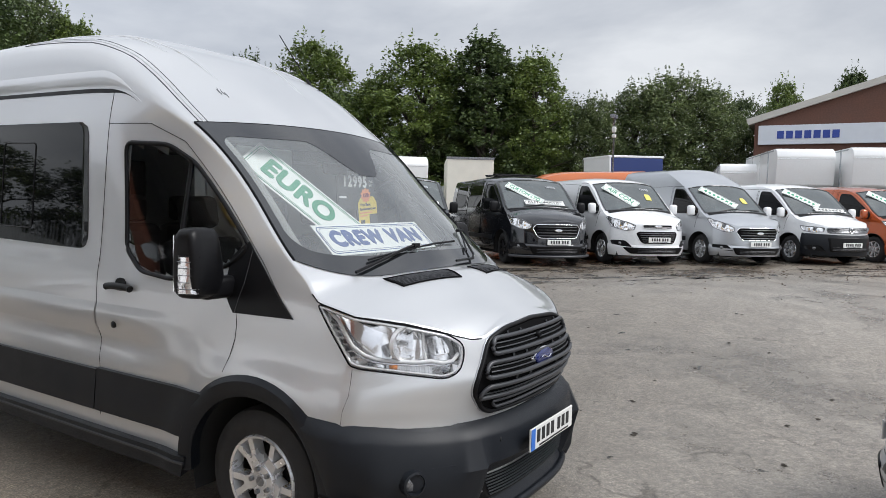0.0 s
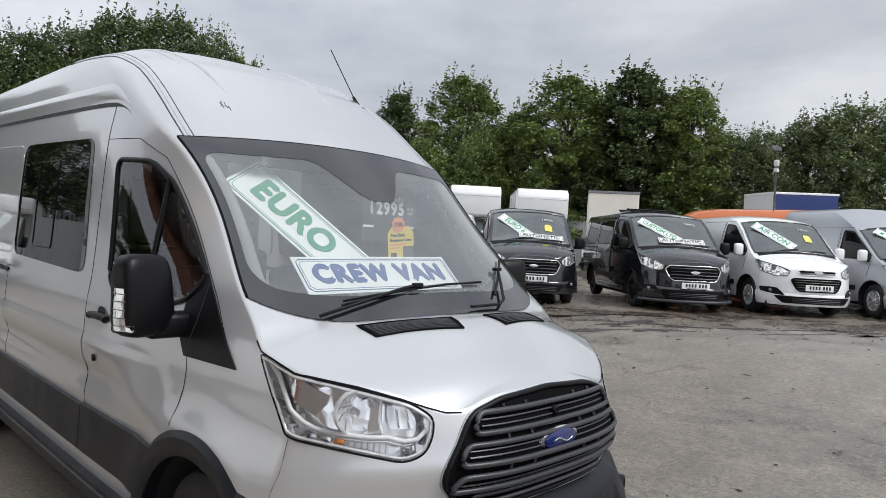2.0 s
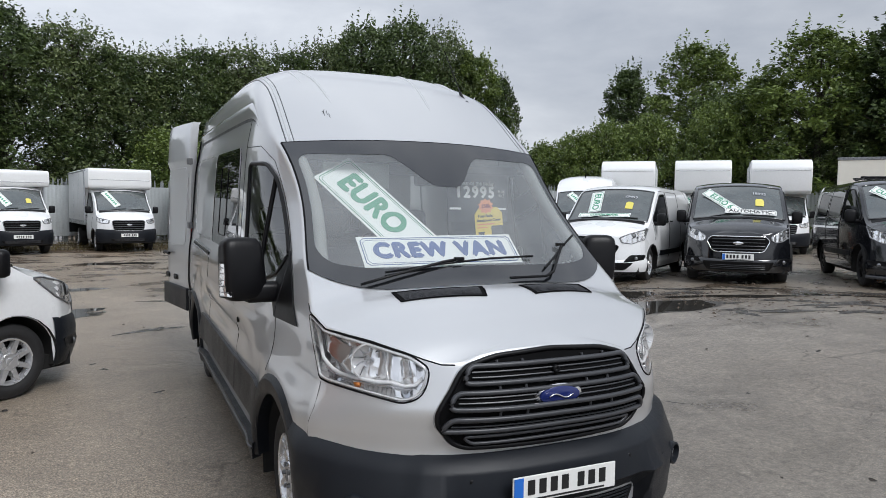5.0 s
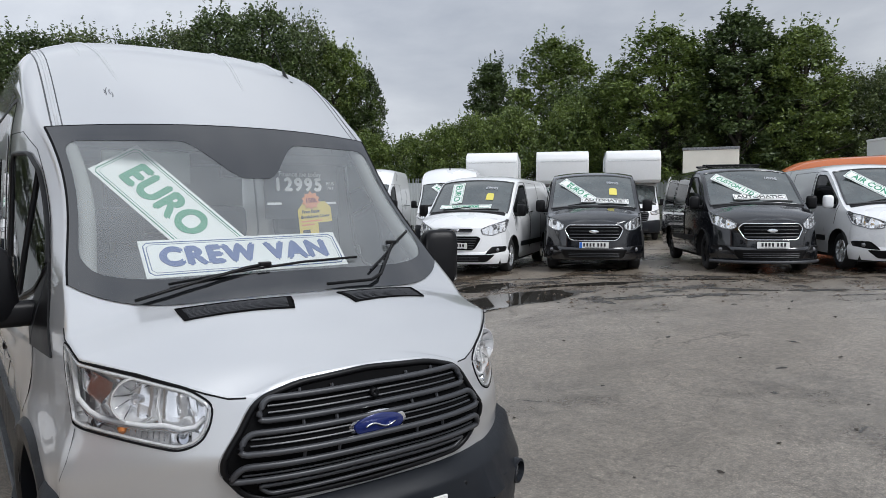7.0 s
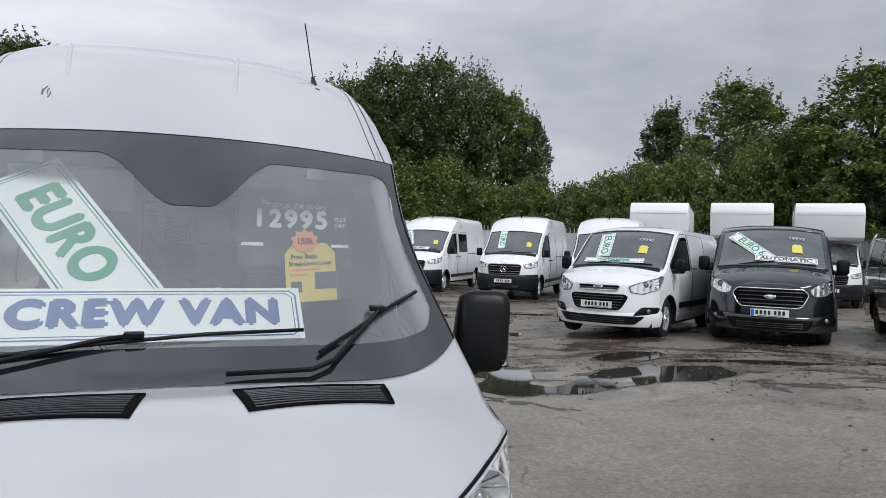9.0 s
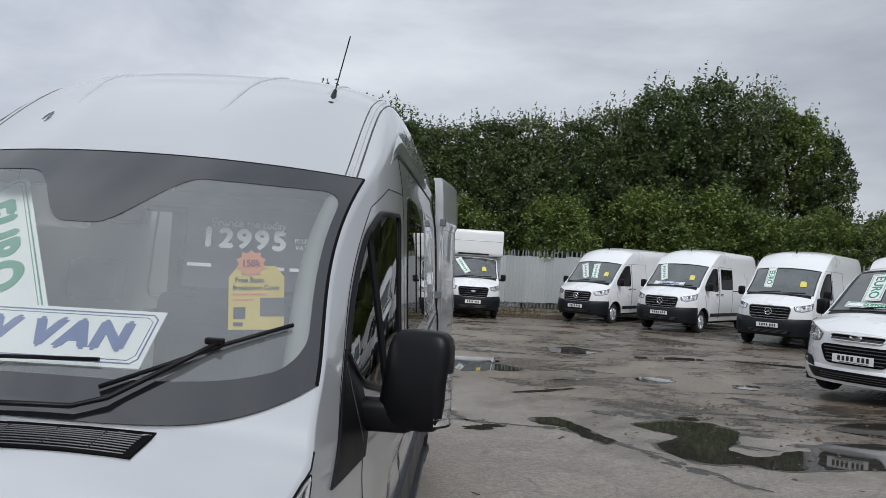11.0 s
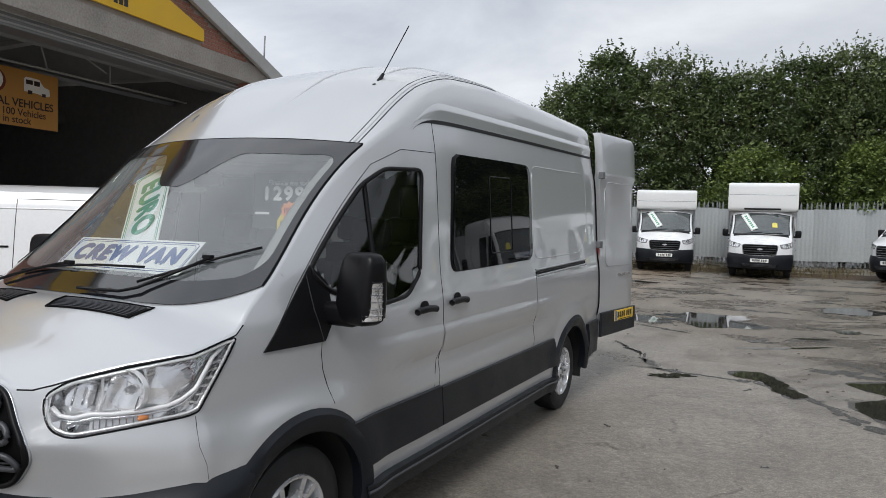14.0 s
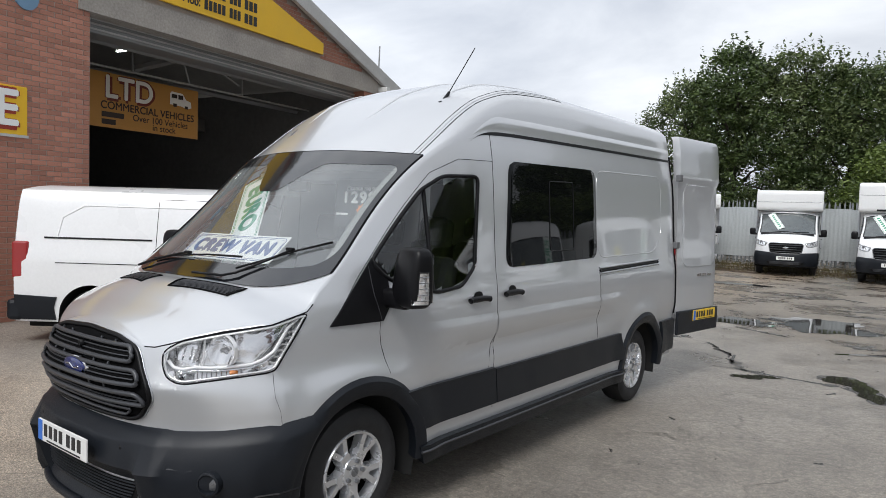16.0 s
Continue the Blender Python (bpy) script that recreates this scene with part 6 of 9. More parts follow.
    for k in range(2 if "mouth" in D else 4):
        z = z0 + (z1 - z0) * (k + 0.8) / 4.6
        piece("grille_slat", *wall_line(S, [(-gw, z), (gw, z)], 0.014, 0.010 if k != 2 else 0.006, 1, flat=1.0), M_SLAT if not star else M_LAMPDARK, g, smooth=False)
    zc = z0 + (z1 - z0) * 0.58
    y = S.N(0, zc, 0.03).y
    badge_r = min(0.085, 0.5 * (z1 - z0))
    if star:
        piece("badge", *tube([(badge_r * math.cos(t), y, zc + badge_r * math.sin(t)) for t in [2 * math.pi * i / 20 for i in range(20)]], 0.010, 6, True), M_CHROME, g, "plain chrome ring")
        for k in range(3):
            a = radians(90 + 120 * k)
            piece("badge_spoke", *tube([(0, y, zc), (badge_r * math.cos(a), y, zc + badge_r * math.sin(a))], 0.009, 5), M_CHROME, g)
    else:
        piece("badge", *[(V2, F2) for V2, F2 in (oval(0.085, 0.035, y, zc),)][0], M_CHROME, g, "plain chrome oval", crease=40)
    plate_thing(van, Matrix.Translation((0, S.N(0, D["plate"][0], 0.03).y - 0.012, D["plate"][0])), blue=blue)
    # closing rear face and floor
    s = S.s_of(D["end"])
    zs = [D["bottom"] + (S.zt(s) - D["bottom"]) * i / 8 for i in range(9)]
    ring = [S.N(s, z) for z in zs] + [S.T(s, 1 - 2 * i / 16) for i in range(1, 16)] + [S.N(-s, z) for z in reversed(zs)]
    piece("rear_panel", ring, [tuple(range(len(ring)))], paint, van, smooth=False)
    part("underbody", boxed(-0.80, 0.80, 0.35, D["end"] - 0.1, D["bottom"] - 0.08, D["bottom"] + 0.05), M_UNDER, van)
    return van, S


def arch_liner(sd, D, k):
    sets = []
    for yc, zc, r in D["arches"][k:k + 1]:
        V, F = [], []
        for i in range(13):
            a = -0.25 + (math.pi + 0.5) * i / 12
            for x in (0.5, 0.93):
                V.append((sd * x, yc - (r + 0.01) * math.cos(a), zc + (r + 0.01) * math.sin(a)))
        V.append((sd * 0.5, yc, zc))
        F = [(2 * i, 2 * i + 1, 2 * i + 3, 2 * i + 2) for i in range(12)] + [(2 * i, 2 * i + 2, 26) for i in range(12)]
        sets.append((V, F))
    return join(*sets)


def oval(a, b, y, z):
    V, F = [], []
    for dy, k in ((0.02, 1.0), (0.0, 1.0), (-0.01, 0.85), (-0.012, 0.0)):
        for j in range(20):
            t = 2 * math.pi * j / 20
            V.append((a * k * math.cos(t), y + dy, z + b * k * math.sin(t)))
    for i in range(3):
        for j in range(20):
            F.append((i * 20 + j, i * 20 + (j + 1) % 20, (i + 1) * 20 + (j + 1) % 20, (i + 1) * 20 + j))
    return V, F


def ground_z(x, y):
    """The yard lies level round the silver van and rises gently towards the parked rows."""
    return 0.45 * smooth((x - 1.5) / 7.0) * (1 - 0.62 * smooth((y - 4) / 12)) + 0.08 * smooth((y - 10) / 10)


def stand(x, y, phi):
    """The pose of a van whose nose is at x, y and whose length runs away along phi degrees from +x; it tips with the ground."""
    c, s = math.cos(radians(phi)), math.sin(radians(phi))
    z0, z1 = ground_z(x + c, y + s), ground_z(x + 4 * c, y + 4 * s)
    zz = z0 - (z1 - z0) / 3
    return Matrix.Translation((x, y, zz)) @ Matrix.Rotation(radians(phi - 90), 4, "Z") @ Matrix.Rotation(math.atan2(z1 - z0, 3.0), 4, "X")


def screen_board(van, S, label, text, s, u, turn, w=0.9, h=0.2, ink=None, size=0.15, squeeze=1.0, border=True):
    return sign_board("windscreen_board", label, text, van.matrix_basis @ top_frame(S, s, u, turn, 0.016), w, h, ink or M_GREEN, size, squeeze, 0.003, "boards in windscreens", border)


def screen_extras(van, S, price, tag=True, u=0.45, star=False):
    """Price figures and a yellow tag stuck on a screen."""
    s0, s1, _ = S.d["screen"]
    sp = s0 + (s1 - s0) * 0.70
    if price:
        m = top_frame(S, sp, u, 0, 0.012)
        words(price, 0.10, M_LAMPIN, m, van, "price_figures", "pale price figures", 0.002)
    if tag:
        bm = bmesh.new()
        vs = [(-0.075, -0.10), (0.075, -0.10), (0.075, 0.06), (0.045, 0.10), (-0.045, 0.10), (-0.075, 0.06)]
        lo, hi = [bm.verts.new((x, y, 0.0)) for x, y in vs], [bm.verts.new((x, y, 0.003)) for x, y in vs]
        bm.faces.new(hi)
        for i in range(6):
            bm.faces.new((lo[i], lo[(i + 1) % 6], hi[(i + 1) % 6], hi[i]))
        t = part("price_tag", bm, M_TAGFAR, van, "yellow price tag")
        t.matrix_basis = top_frame(S, s0 + (s1 - s0) * 0.46, u, 0, 0.012)


def build_luton(name, label, at, front_top=2.95, width=2.16, length=4.3, cap_y=0.95, cap_z=2.12, rounded_cap=True, bumper=None, group="", star=False, air=False):
    """A box van: cab with a tall box body that reaches out over the cab roof."""
    van, S = build_van(name, label, CAB, M_WHITE, at, bumper=bumper or M_PLASTIC, grille_mat=M_LAMPDARK, group=group, capped=True, star=star, fog=False)
    w = width / 2
    bm = bmesh.new()
    prof = [(2.25, 0.85), (2.25 + length, 0.85), (2.25 + length, front_top), (cap_y + (0.35 if rounded_cap else 0.10), front_top), (cap_y + (0.12 if rounded_cap else 0.03), front_top - (0.10 if rounded_cap else 0.03)), (cap_y, front_top - (0.32 if rounded_cap else 0.12)), (cap_y + (0.08 if rounded_cap else 0.01), cap_z + 0.10), (cap_y + (0.30 if rounded_cap else 0.06), cap_z), (2.25, cap_z)]
    a = [bm.verts.new((-w, y, z)) for y, z in prof]
    b = [bm.verts.new((w, y, z)) for y, z in prof]
    n = len(prof)
    for i in range(n):
        bm.faces.new((a[i], a[(i + 1) % n], b[(i + 1) % n], b[i]))
    bm.faces.new(a[::-1])
    bm.faces.new(b)
    bmesh.ops.recalc_face_normals(bm, faces=bm.faces)
    bmesh.ops.bevel(bm, geom=bm.edges[:], offset=0.045, segments=2, affect="EDGES", profile=0.5)
    part("box_body", bm, M_BOXWHITE, van, "white box body over the cab", True, 40)
    for sd in (-1, 1):
        part("box_skirt", boxed(sd * w - 0.01, sd * w + 0.012, 2.3, 2.2 + length, 0.85, 1.0), M_LAMPDARK, van, "grey lower box rail")
        part("corner_post", boxed(sd * w - 0.03, sd * w + 0.012, 2.22, 2.30, 0.9, front_top - 0.03), M_SILVER2, van, "grey corner post")
        wheel(van, sd * 0.93, 4.7, 0.345, sd, 8, 0.21, 0.3, None, bolts=0)
        part("top_rail", boxed(sd * w - 0.012, sd * w + 0.010, cap_y + 0.5, 2.2 + length, front_top - 0.09, front_top - 0.045, 0.004), M_SILVER2, van, "aluminium top rail")
        for y in (2.25 + length * 0.33, 2.25 + length * 0.66):
            part("side_seam", boxed(sd * w - 0.006, sd * w + 0.006, y, y + 0.03, 0.95, front_top - 0.05), M_LAMPIN, van, "grey panel joint")
    part("front_seam", boxed(-w + 0.05, w - 0.05, cap_y - 0.004, cap_y + 0.03, front_top - 0.40, front_top - 0.385), M_LAMPIN, van, "grey panel joint")
    part("chassis", boxed(-0.45, 0.45, 2.2, 2.2 + length, 0.45, 0.85), M_UNDER, van)
    part("rear_frame", boxed(-w, w, 2.15 + length, 2.28 + length, 0.45, 0.85, 0.02), M_PLASTIC, van)
    if air:
        part("air_deflector", boxed(-0.55, 0.55, 1.45, 1.75, 2.16, 2.22, 0.02), M_BLACK, van, "black roof deflector")
    return van, S


ROW = "vans parked in the yard rows"
LUT = "box vans parked along the fence"
# front row
v, S_ = build_van("panel_van", "dark blue-grey panel van with a chrome grille on wet tarmac", CUSTOM, M_GREY, stand(8.25, 6.5, 43.5), M_LAMPDARK, group=ROW, blue=True)
screen_board(v, S_, "white diagonal board lettered EURO 6 in green", "EURO 6", 1.79, -0.36, -47, 0.88, 0.20, size=0.165)
screen_board(v, S_, "white board lettered AUTOMATIC in black", "AUTOMATIC", 1.53, 0.25, 0, 0.90, 0.15, M_INK, 0.105, 1.25)
screen_extras(v, S_, "18995")
v, S_ = build_van("panel_van", "dark grey crew van with roof bars and a lowered front lip", CUSTOM, M_GREY, stand(10.07, 4.17, 47), M_BLACK, windows=True, group=ROW)
screen_board(v, S_, "white diagonal board with green lettering", "CUSTOM LTD", 1.80, -0.36, -44, 0.92, 0.19, size=0.125)
screen_board(v, S_, "white board lettered AUTOMATIC in black", "AUTOMATIC", 1.53, 0.08, 0, 0.92, 0.16, M_INK, 0.11, 1.25)
screen_extras(v, S_, "18995", False)
for x in (-0.50, 0.50):
    part("roof_bar", boxed(x - 0.02, x + 0.02, 2.5, 3.3, 1.955, 1.995, 0.01), M_BLACK, v, "black roof bar")
for y in (2.6, 3.2):
    part("cross_bar", boxed(-0.56, 0.56, y, y + 0.06, 1.98, 2.015, 0.01), M_BLACK, v, "black cross bar")
piece("front_lip", *wall_line(S_, [(-1.0 + 2.0 * i / 24, 0.20) for i in range(25)], 0.05, 0.03, 1, sides=8, flat=1.0), M_SLAT, v, "grey front lip")
v, S_ = build_van("panel_van", "white panel van with large dark lower grilles", OLDFACE, M_WHITE, stand(11.8, 2.6, 46), group=ROW, grille_mat=M_WHITE, mirror_mat=M_WHITE)
screen_board(v, S_, "white diagonal board lettered AIR CON in green", "AIR CON", 1.80, -0.36, -50, 0.92, 0.22, size=0.165)
screen_extras(v, S_, "17995", True)
SILVERHIGH = dict(CUSTOM)
BLUNT = dict(CUSTOM)
BLUNT.update(bumper=0.72, grille=[(-0.64, 0.86), (-0.60, 0.88), (0.60, 0.88), (0.64, 0.86), (0.62, 0.78), (0.58, 0.765), (-0.58, 0.765), (-0.62, 0.78)], low=[(-0.62, 0.66), (0.62, 0.66), (0.56, 0.34), (-0.56, 0.34)], head=[(0.68, 0.88), (0.70, 0.79), (0.90, 0.775), (1.08, 0.82), (1.16, 0.92), (1.0, 0.91), (0.80, 0.895)])
SILVERHIGH.update(side=CUSTOM["side"][:-2] + [(1.75, 0.86), (2.05, 0.81), (2.24, 0.70)], edge=CUSTOM["edge"][:-3] + [(2.35, 1.80), (2.75, 2.0), (3.3, 2.16), (5.45, 2.2)], mid=CUSTOM["mid"][:-4] + [(2.25, 1.62, 1.83), (2.6, 2.0, 2.04), (3.3, 2.7, 2.26), (5.45, 4.95, 2.29)])
v, S_ = build_van("panel_van", "silver high-roof panel van with alloy wheels", SILVERHIGH, M_SILVER2, stand(13.6, 0.85, 45), group=ROW, mirror_mat=M_WHITE)
screen_board(v, S_, "white diagonal board with green lettering", "", 1.86, -0.30, -48, 0.95, 0.2)
screen_extras(v, S_, "", True)
v, S_ = build_van("panel_van", "white panel van with a black plastic bumper", BLUNT, M_WHITE, stand(15.45, -0.85, 45), group=ROW, bumper=M_PLASTIC, grille_mat=M_LAMPDARK, star=True, mirror_mat=M_WHITE)
screen_board(v, S_, "white diagonal board with green lettering", "", 1.86, -0.45, -46, 0.9, 0.2)
screen_board(v, S_, "white board with black lettering", "", 1.50, 0.20, 0, 0.9, 0.15, M_INK)
v, S_ = build_van("panel_van", "burnt orange panel van with a chrome grille", CUSTOM, M_ORANGE, stand(17.4, -2.55, 45), group=ROW, mirror_mat=M_ORANGE)
screen_board(v, S_, "white diagonal board with green lettering", "", 1.86, -0.35, -46, 0.9, 0.2)
v, S_ = build_van("panel_van", "white panel van parked apart beside a puddle", OLDFACE, M_WHITE, stand(6.43, 8.3, 36), group=ROW, grille_mat=M_WHITE)
screen_board(v, S_, "white upright board lettered EURO in green", "EURO", 1.84, -0.38, -84, 0.62, 0.26, size=0.19)
screen_board(v, S_, "white board with green lettering", "CUSTOM MODEL", 1.49, -0.06, 0, 1.05, 0.13, size=0.075)
screen_extras(v, S_, "£9995", True)
v, S_ = build_van("panel_van", "bright orange high-roof van behind the parked row", SPRINTER, M_ORANGE2, stand(19.7, 11.3, -60), group=ROW)
# long white vans by the fence
for i, (x, y, phi, txt) in enumerate(((4.95, 22.3, 52, ""), (7.06, 19.9, 51, "CREW VAN"), (9.04, 17.06, 50, "EURO"), (10.95, 15.0, 49, ""))):
    if i in (0, 1):
        v, S_ = build_van("panel_van", ("white long high-roof panel van with a dark bumper", "white long high-roof crew van with a rear side window")[i], SPRINTER, M_WHITE, stand(x, y, phi), M_ALLOY, M_PLASTIC, M_LAMPDARK, group=ROW, star=True, fog=False)
        if i == 0:
            first = v
        else:
            for sd in (-1, 1):
                q = rounded(on_y(S_, [(2.30, 1.98), (3.35, 1.98), (3.35, 1.34), (2.30, 1.34)]), 0.06)
                piece("side_window", *wall_panel(S_, q, 0.005, sd, 8, 0.005), M_PRIVACY, v, "dark side window")
    else:
        v = copy_thing(first, stand(x, y, phi))
    a = ((1.80, -0.35, -62), (1.86, -0.50, -66), (1.86, -0.40, -84), (1.86, -0.2, -45))[i]
    screen_board(v, S_, "white board lettered EURO in green" if txt == "EURO" else "white board with green lettering", "EURO" if txt == "EURO" else "", *a, 0.75, 0.22, size=0.2)
    if txt == "CREW VAN":
        screen_board(v, S_, "white board lettered CREW VAN in navy", "CREW VAN", 1.46, -0.1, 0, 0.95, 0.16, M_NAVY, 0.12)
    if i == 0:
        screen_board(v, S_, "white board with green lettering", "", 1.80, 0.12, -80, 0.7, 0.22)
    screen_extras(v, S_, "", i in (0, 1), 0.6)
    piece("roof_aerial", *tube([S_.T(2.9, 0.0, 0.0), S_.T(2.9, 0.0, 0.0) + Vector((0, 0.03, 0.12))], 0.02, 6), M_BLACK, v)
# box vans
for x, y, phi, kw, lab in (
    (-1.45, 22.8, 100, dict(front_top=2.82, width=2.04, rounded_cap=False, cap_y=1.45), "white box van with a square over-cab body"),
    (1.52, 22.1, 92.5, dict(front_top=3.05, width=2.1, air=True, cap_y=1.5, rounded_cap=False), "white box van with a square tall body"),
    (-4.4, 22.0, 108, dict(front_top=2.66, width=2.2, rounded_cap=False, cap_y=1.5), "white box van with a dark bumper"),
    (15.2, 18.0, 47, dict(front_top=3.32, width=1.98), "white box van with a rounded over-cab body"),
    (17.2, 16.25, 45, dict(front_top=3.35, width=1.98), "white box van with a rounded over-cab body"),
    (18.9, 14.3, 43, dict(front_top=3.35, width=1.98), "white box van with a rounded over-cab body"),
):
    v, S_ = build_luton("box_van", lab, stand(x, y, phi), group=LUT, **kw)
    screen_board(v, S_, "white diagonal board with green lettering", "", 1.82, -0.42, -60, 0.8, 0.22)
    screen_extras(v, S_, "", x in (1.52, -4.4))
# white van beside the garage
VIV = dict(CUSTOM)
VIV.update(bumper=0.64, end=5.1, arches=[(0.97, 0.335, 0.40), (4.17, 0.335, 0.40)])
_c, _s = math.cos(radians(40)), math.sin(radians(40))
_fw = Vector((-2.55, 4.5))
_nose = _fw + 0.97 * Vector((_c, _s)) + 0.94 * Vector((-_s, _c))
v, S_ = build_van("panel_van", "white panel van parked by the brick garage", VIV, M_WHITE, Matrix.Translation((_nose.x, _nose.y, 0)) @ Matrix.Rotation(radians(40 + 90), 4, "Z"), M_ALLOY, M_PLASTIC, M_LAMPDARK, group=ROW)
part("rear_bumper", boxed(-0.97, 0.97, 5.0, 5.2, 0.28, 0.54, 0.05), M_PLASTIC, v, "black rear bumper")
for sd in (-1, 1):
    part("tail_lamp", boxed(sd * 0.90 - 0.075, sd * 0.90 + 0.075, 4.93, 5.125, 0.80, 1.25, 0.025), M_REDLENS, v, "red tail lamp")
    piece("bumper_corner", *wall_panel(S_, on_y(S_, [(4.60, 0.30), (5.09, 0.30), (5.09, 0.60), (4.58, 0.58), (4.62, 0.45)]), 0.015, sd, 6, 0.015), M_PLASTIC, v, "black bumper corner", crease=40)
    for sm in ([(2.36, 1.30), (2.42, 1.62), (2.6, 1.70), (4.3, 1.70), (4.55, 1.55), (4.6, 1.28)],):
        piece("panel_pressing", *wall_line(S_, on_y(S_, sm), 0.0, 0.008, sd), M_WHITE, v)
    piece("waist_seam", *wall_line(S_, on_y(S_, [(2.3, 1.0), (4.6, 1.0)]), 0.001, 0.005, sd), M_BLACK, v, smooth=False)
# silver van standing nose to nose with the crew van, a step from the walk
v, S_ = build_van("panel_van", "silver panel van standing nose to nose with the crew van", CUSTOM, M_SILVER2, Matrix.Translation((1.55, -1.66, 0.0)) @ Matrix.Rotation(radians(153), 4, "Z"), group=ROW)
# ---------------------------------------------------------------- ground
def build_ground():
    xs = sorted(set([-400, -200, -100, -60, -40, -30] + [-24 + i * 0.75 for i in range(85)] + [48, 60, 80, 120, 200, 400]))
    ys = sorted(set([-400, -200, -100, -60, -40, -25] + [-18 + i * 0.75 for i in range(80)] + [50, 60, 80, 120, 200, 400]))
    V = [(x, y, ground_z(x, y)) for y in ys for x in xs]
    n = len(xs)
    F = [(j * n + i, j * n + i + 1, (j + 1) * n + i + 1, (j + 1) * n + i) for j in range(len(ys) - 1) for i in range(n - 1)]
    m, nt, b = shader("wet_asphalt")
    N, L = nt.nodes, nt.links
    tc = N.new("ShaderNodeTexCoord")

    def noise_node(scale, detail=5, rough=0.55, dist=0.0, stretch=None):
        t = N.new("ShaderNodeTexNoise")
        t.inputs["Scale"].default_value, t.inputs["Detail"].default_value, t.inputs["Roughness"].default_value, t.inputs["Distortion"].default_value = scale, detail, rough, dist
        if stretch:
            mp = N.new("ShaderNodeMapping")
            mp.inputs["Scale"].default_value = stretch
            mp.inputs["Rotation"].default_value = (0, 0, radians(40))
            L.new(tc.outputs["Object"], mp.inputs[0])
            L.new(mp.outputs[0], t.inputs["Vector"])
        else:
            L.new(tc.outputs["Object"], t.inputs["Vector"])
        return t.outputs["Fac"]

    def ramp(sock, a, b_, ca, cb):
        r = N.new("ShaderNodeValToRGB")
        r.color_ramp.elements[0].position, r.color_ramp.elements[1].position = a, b_
        r.color_ramp.elements[0].color, r.color_ramp.elements[1].color = (*ca, 1), (*cb, 1)
        L.new(sock, r.inputs[0])
        return r.outputs[0]

    def mix(fac, a, b_, kind="MIX"):
        x = N.new("ShaderNodeMix")
        x.data_type, x.blend_type = "RGBA", kind
        for s, v in ((x.inputs[0], fac), (x.inputs[6], a), (x.inputs[7], b_)):
            if hasattr(v, "node"):
                L.new(v, s)
            else:
                s.default_value = v
        return x.outputs[2]

    big = noise_node(0.22, 10, 0.68, 0.0)
    mid = noise_node(1.6, 10, 0.7)
    grit = noise_node(85, 4, 0.8)
    grain = noise_node(240, 2, 0.8)
    lumps = noise_node(22, 6, 0.75)
    base = ramp(big, 0.35, 0.68, (0.238, 0.224, 0.206), (0.335, 0.319, 0.297))
    base = mix(0.8, base, ramp(mid, 0.32, 0.68, (0.72, 0.71, 0.70), (1.24, 1.23, 1.21)), "MULTIPLY")
    broad = noise_node(0.09, 4, 0.6)
    base = mix(0.8, base, ramp(broad, 0.38, 0.62, (0.72, 0.69, 0.65), (1.22, 1.22, 1.22)), "MULTIPLY")
    base = mix(1.0, base, ramp(grit, 0.36, 0.64, (0.70, 0.70, 0.71), (1.33, 1.31, 1.28)), "MULTIPLY")
    base = mix(0.9, base, ramp(lumps, 0.36, 0.66, (0.62, 0.62, 0.62), (1.36, 1.34, 1.30)), "MULTIPLY")
    base = mix(0.8, base, ramp(grain, 0.38, 0.62, (0.66, 0.66, 0.67), (1.40, 1.38, 1.35)), "MULTIPLY")
    wet = noise_node(0.38, 12, 0.72, 0.0)
    wetm = ramp(wet, 0.50, 0.62, (0, 0, 0), (1, 1, 1))
    wf = N.new("ShaderNodeRGBToBW")
    L.new(wetm, wf.inputs[0])
    side = N.new("ShaderNodeSeparateXYZ")
    L.new(tc.outputs["Object"], side.inputs[0])
    dry = N.new("ShaderNodeMapRange")
    dry.inputs["From Min"].default_value, dry.inputs["From Max"].default_value = -1.8, 0.4
    L.new(side.outputs[0], dry.inputs["Value"])
    wet_here = N.new("ShaderNodeMath")
    wet_here.operation = "MULTIPLY"
    L.new(wf.outputs[0], wet_here.inputs[0])
    L.new(dry.outputs[0], wet_here.inputs[1])
    wf = wet_here
    # loose brown grit on the dry side towards the garage, brightened to offset shade
    loose = N.new("ShaderNodeMapRange")
    loose.inputs["From Min"].default_value, loose.inputs["From Max"].default_value = -0.2, -1.6
    L.new(side.outputs[0], loose.inputs["Value"])
    near = N.new("ShaderNodeMapRange")
    near.inputs["From Min"].default_value, near.inputs["From Max"].default_value = -5.0, -3.6
    L.new(side.outputs[0], near.inputs["Value"])
    strew = N.new("ShaderNodeMath")
    strew.operation = "MULTIPLY"
    L.new(loose.outputs[0], strew.inputs[0])
    L.new(near.outputs[0], strew.inputs[1])
    stones = noise_node(75, 3, 0.7)
    base = mix(strew.outputs[0], base, mix(1.0, base, ramp(stones, 0.40, 0.60, (0.58, 0.53, 0.48), (1.85, 1.74, 1.60)), "MULTIPLY"))
    base = mix(wf.outputs[0], base, mix(1.0, base, (0.62, 0.61, 0.60, 1), "MULTIPLY"))
    # pale worn aggregate and thin dark cracks
    vo = N.new("ShaderNodeTexVoronoi")
    vo.inputs["Scale"].default_value = 62
    L.new(tc.outputs["Object"], vo.inputs["Vector"])
    base = mix(0.85, base, ramp(vo.outputs["Distance"], 0.12, 0.5, (1.34, 1.32, 1.28), (0.80, 0.80, 0.80)), "MULTIPLY")
    ck = N.new("ShaderNodeTexVoronoi")
    ck.feature = "DISTANCE_TO_EDGE"
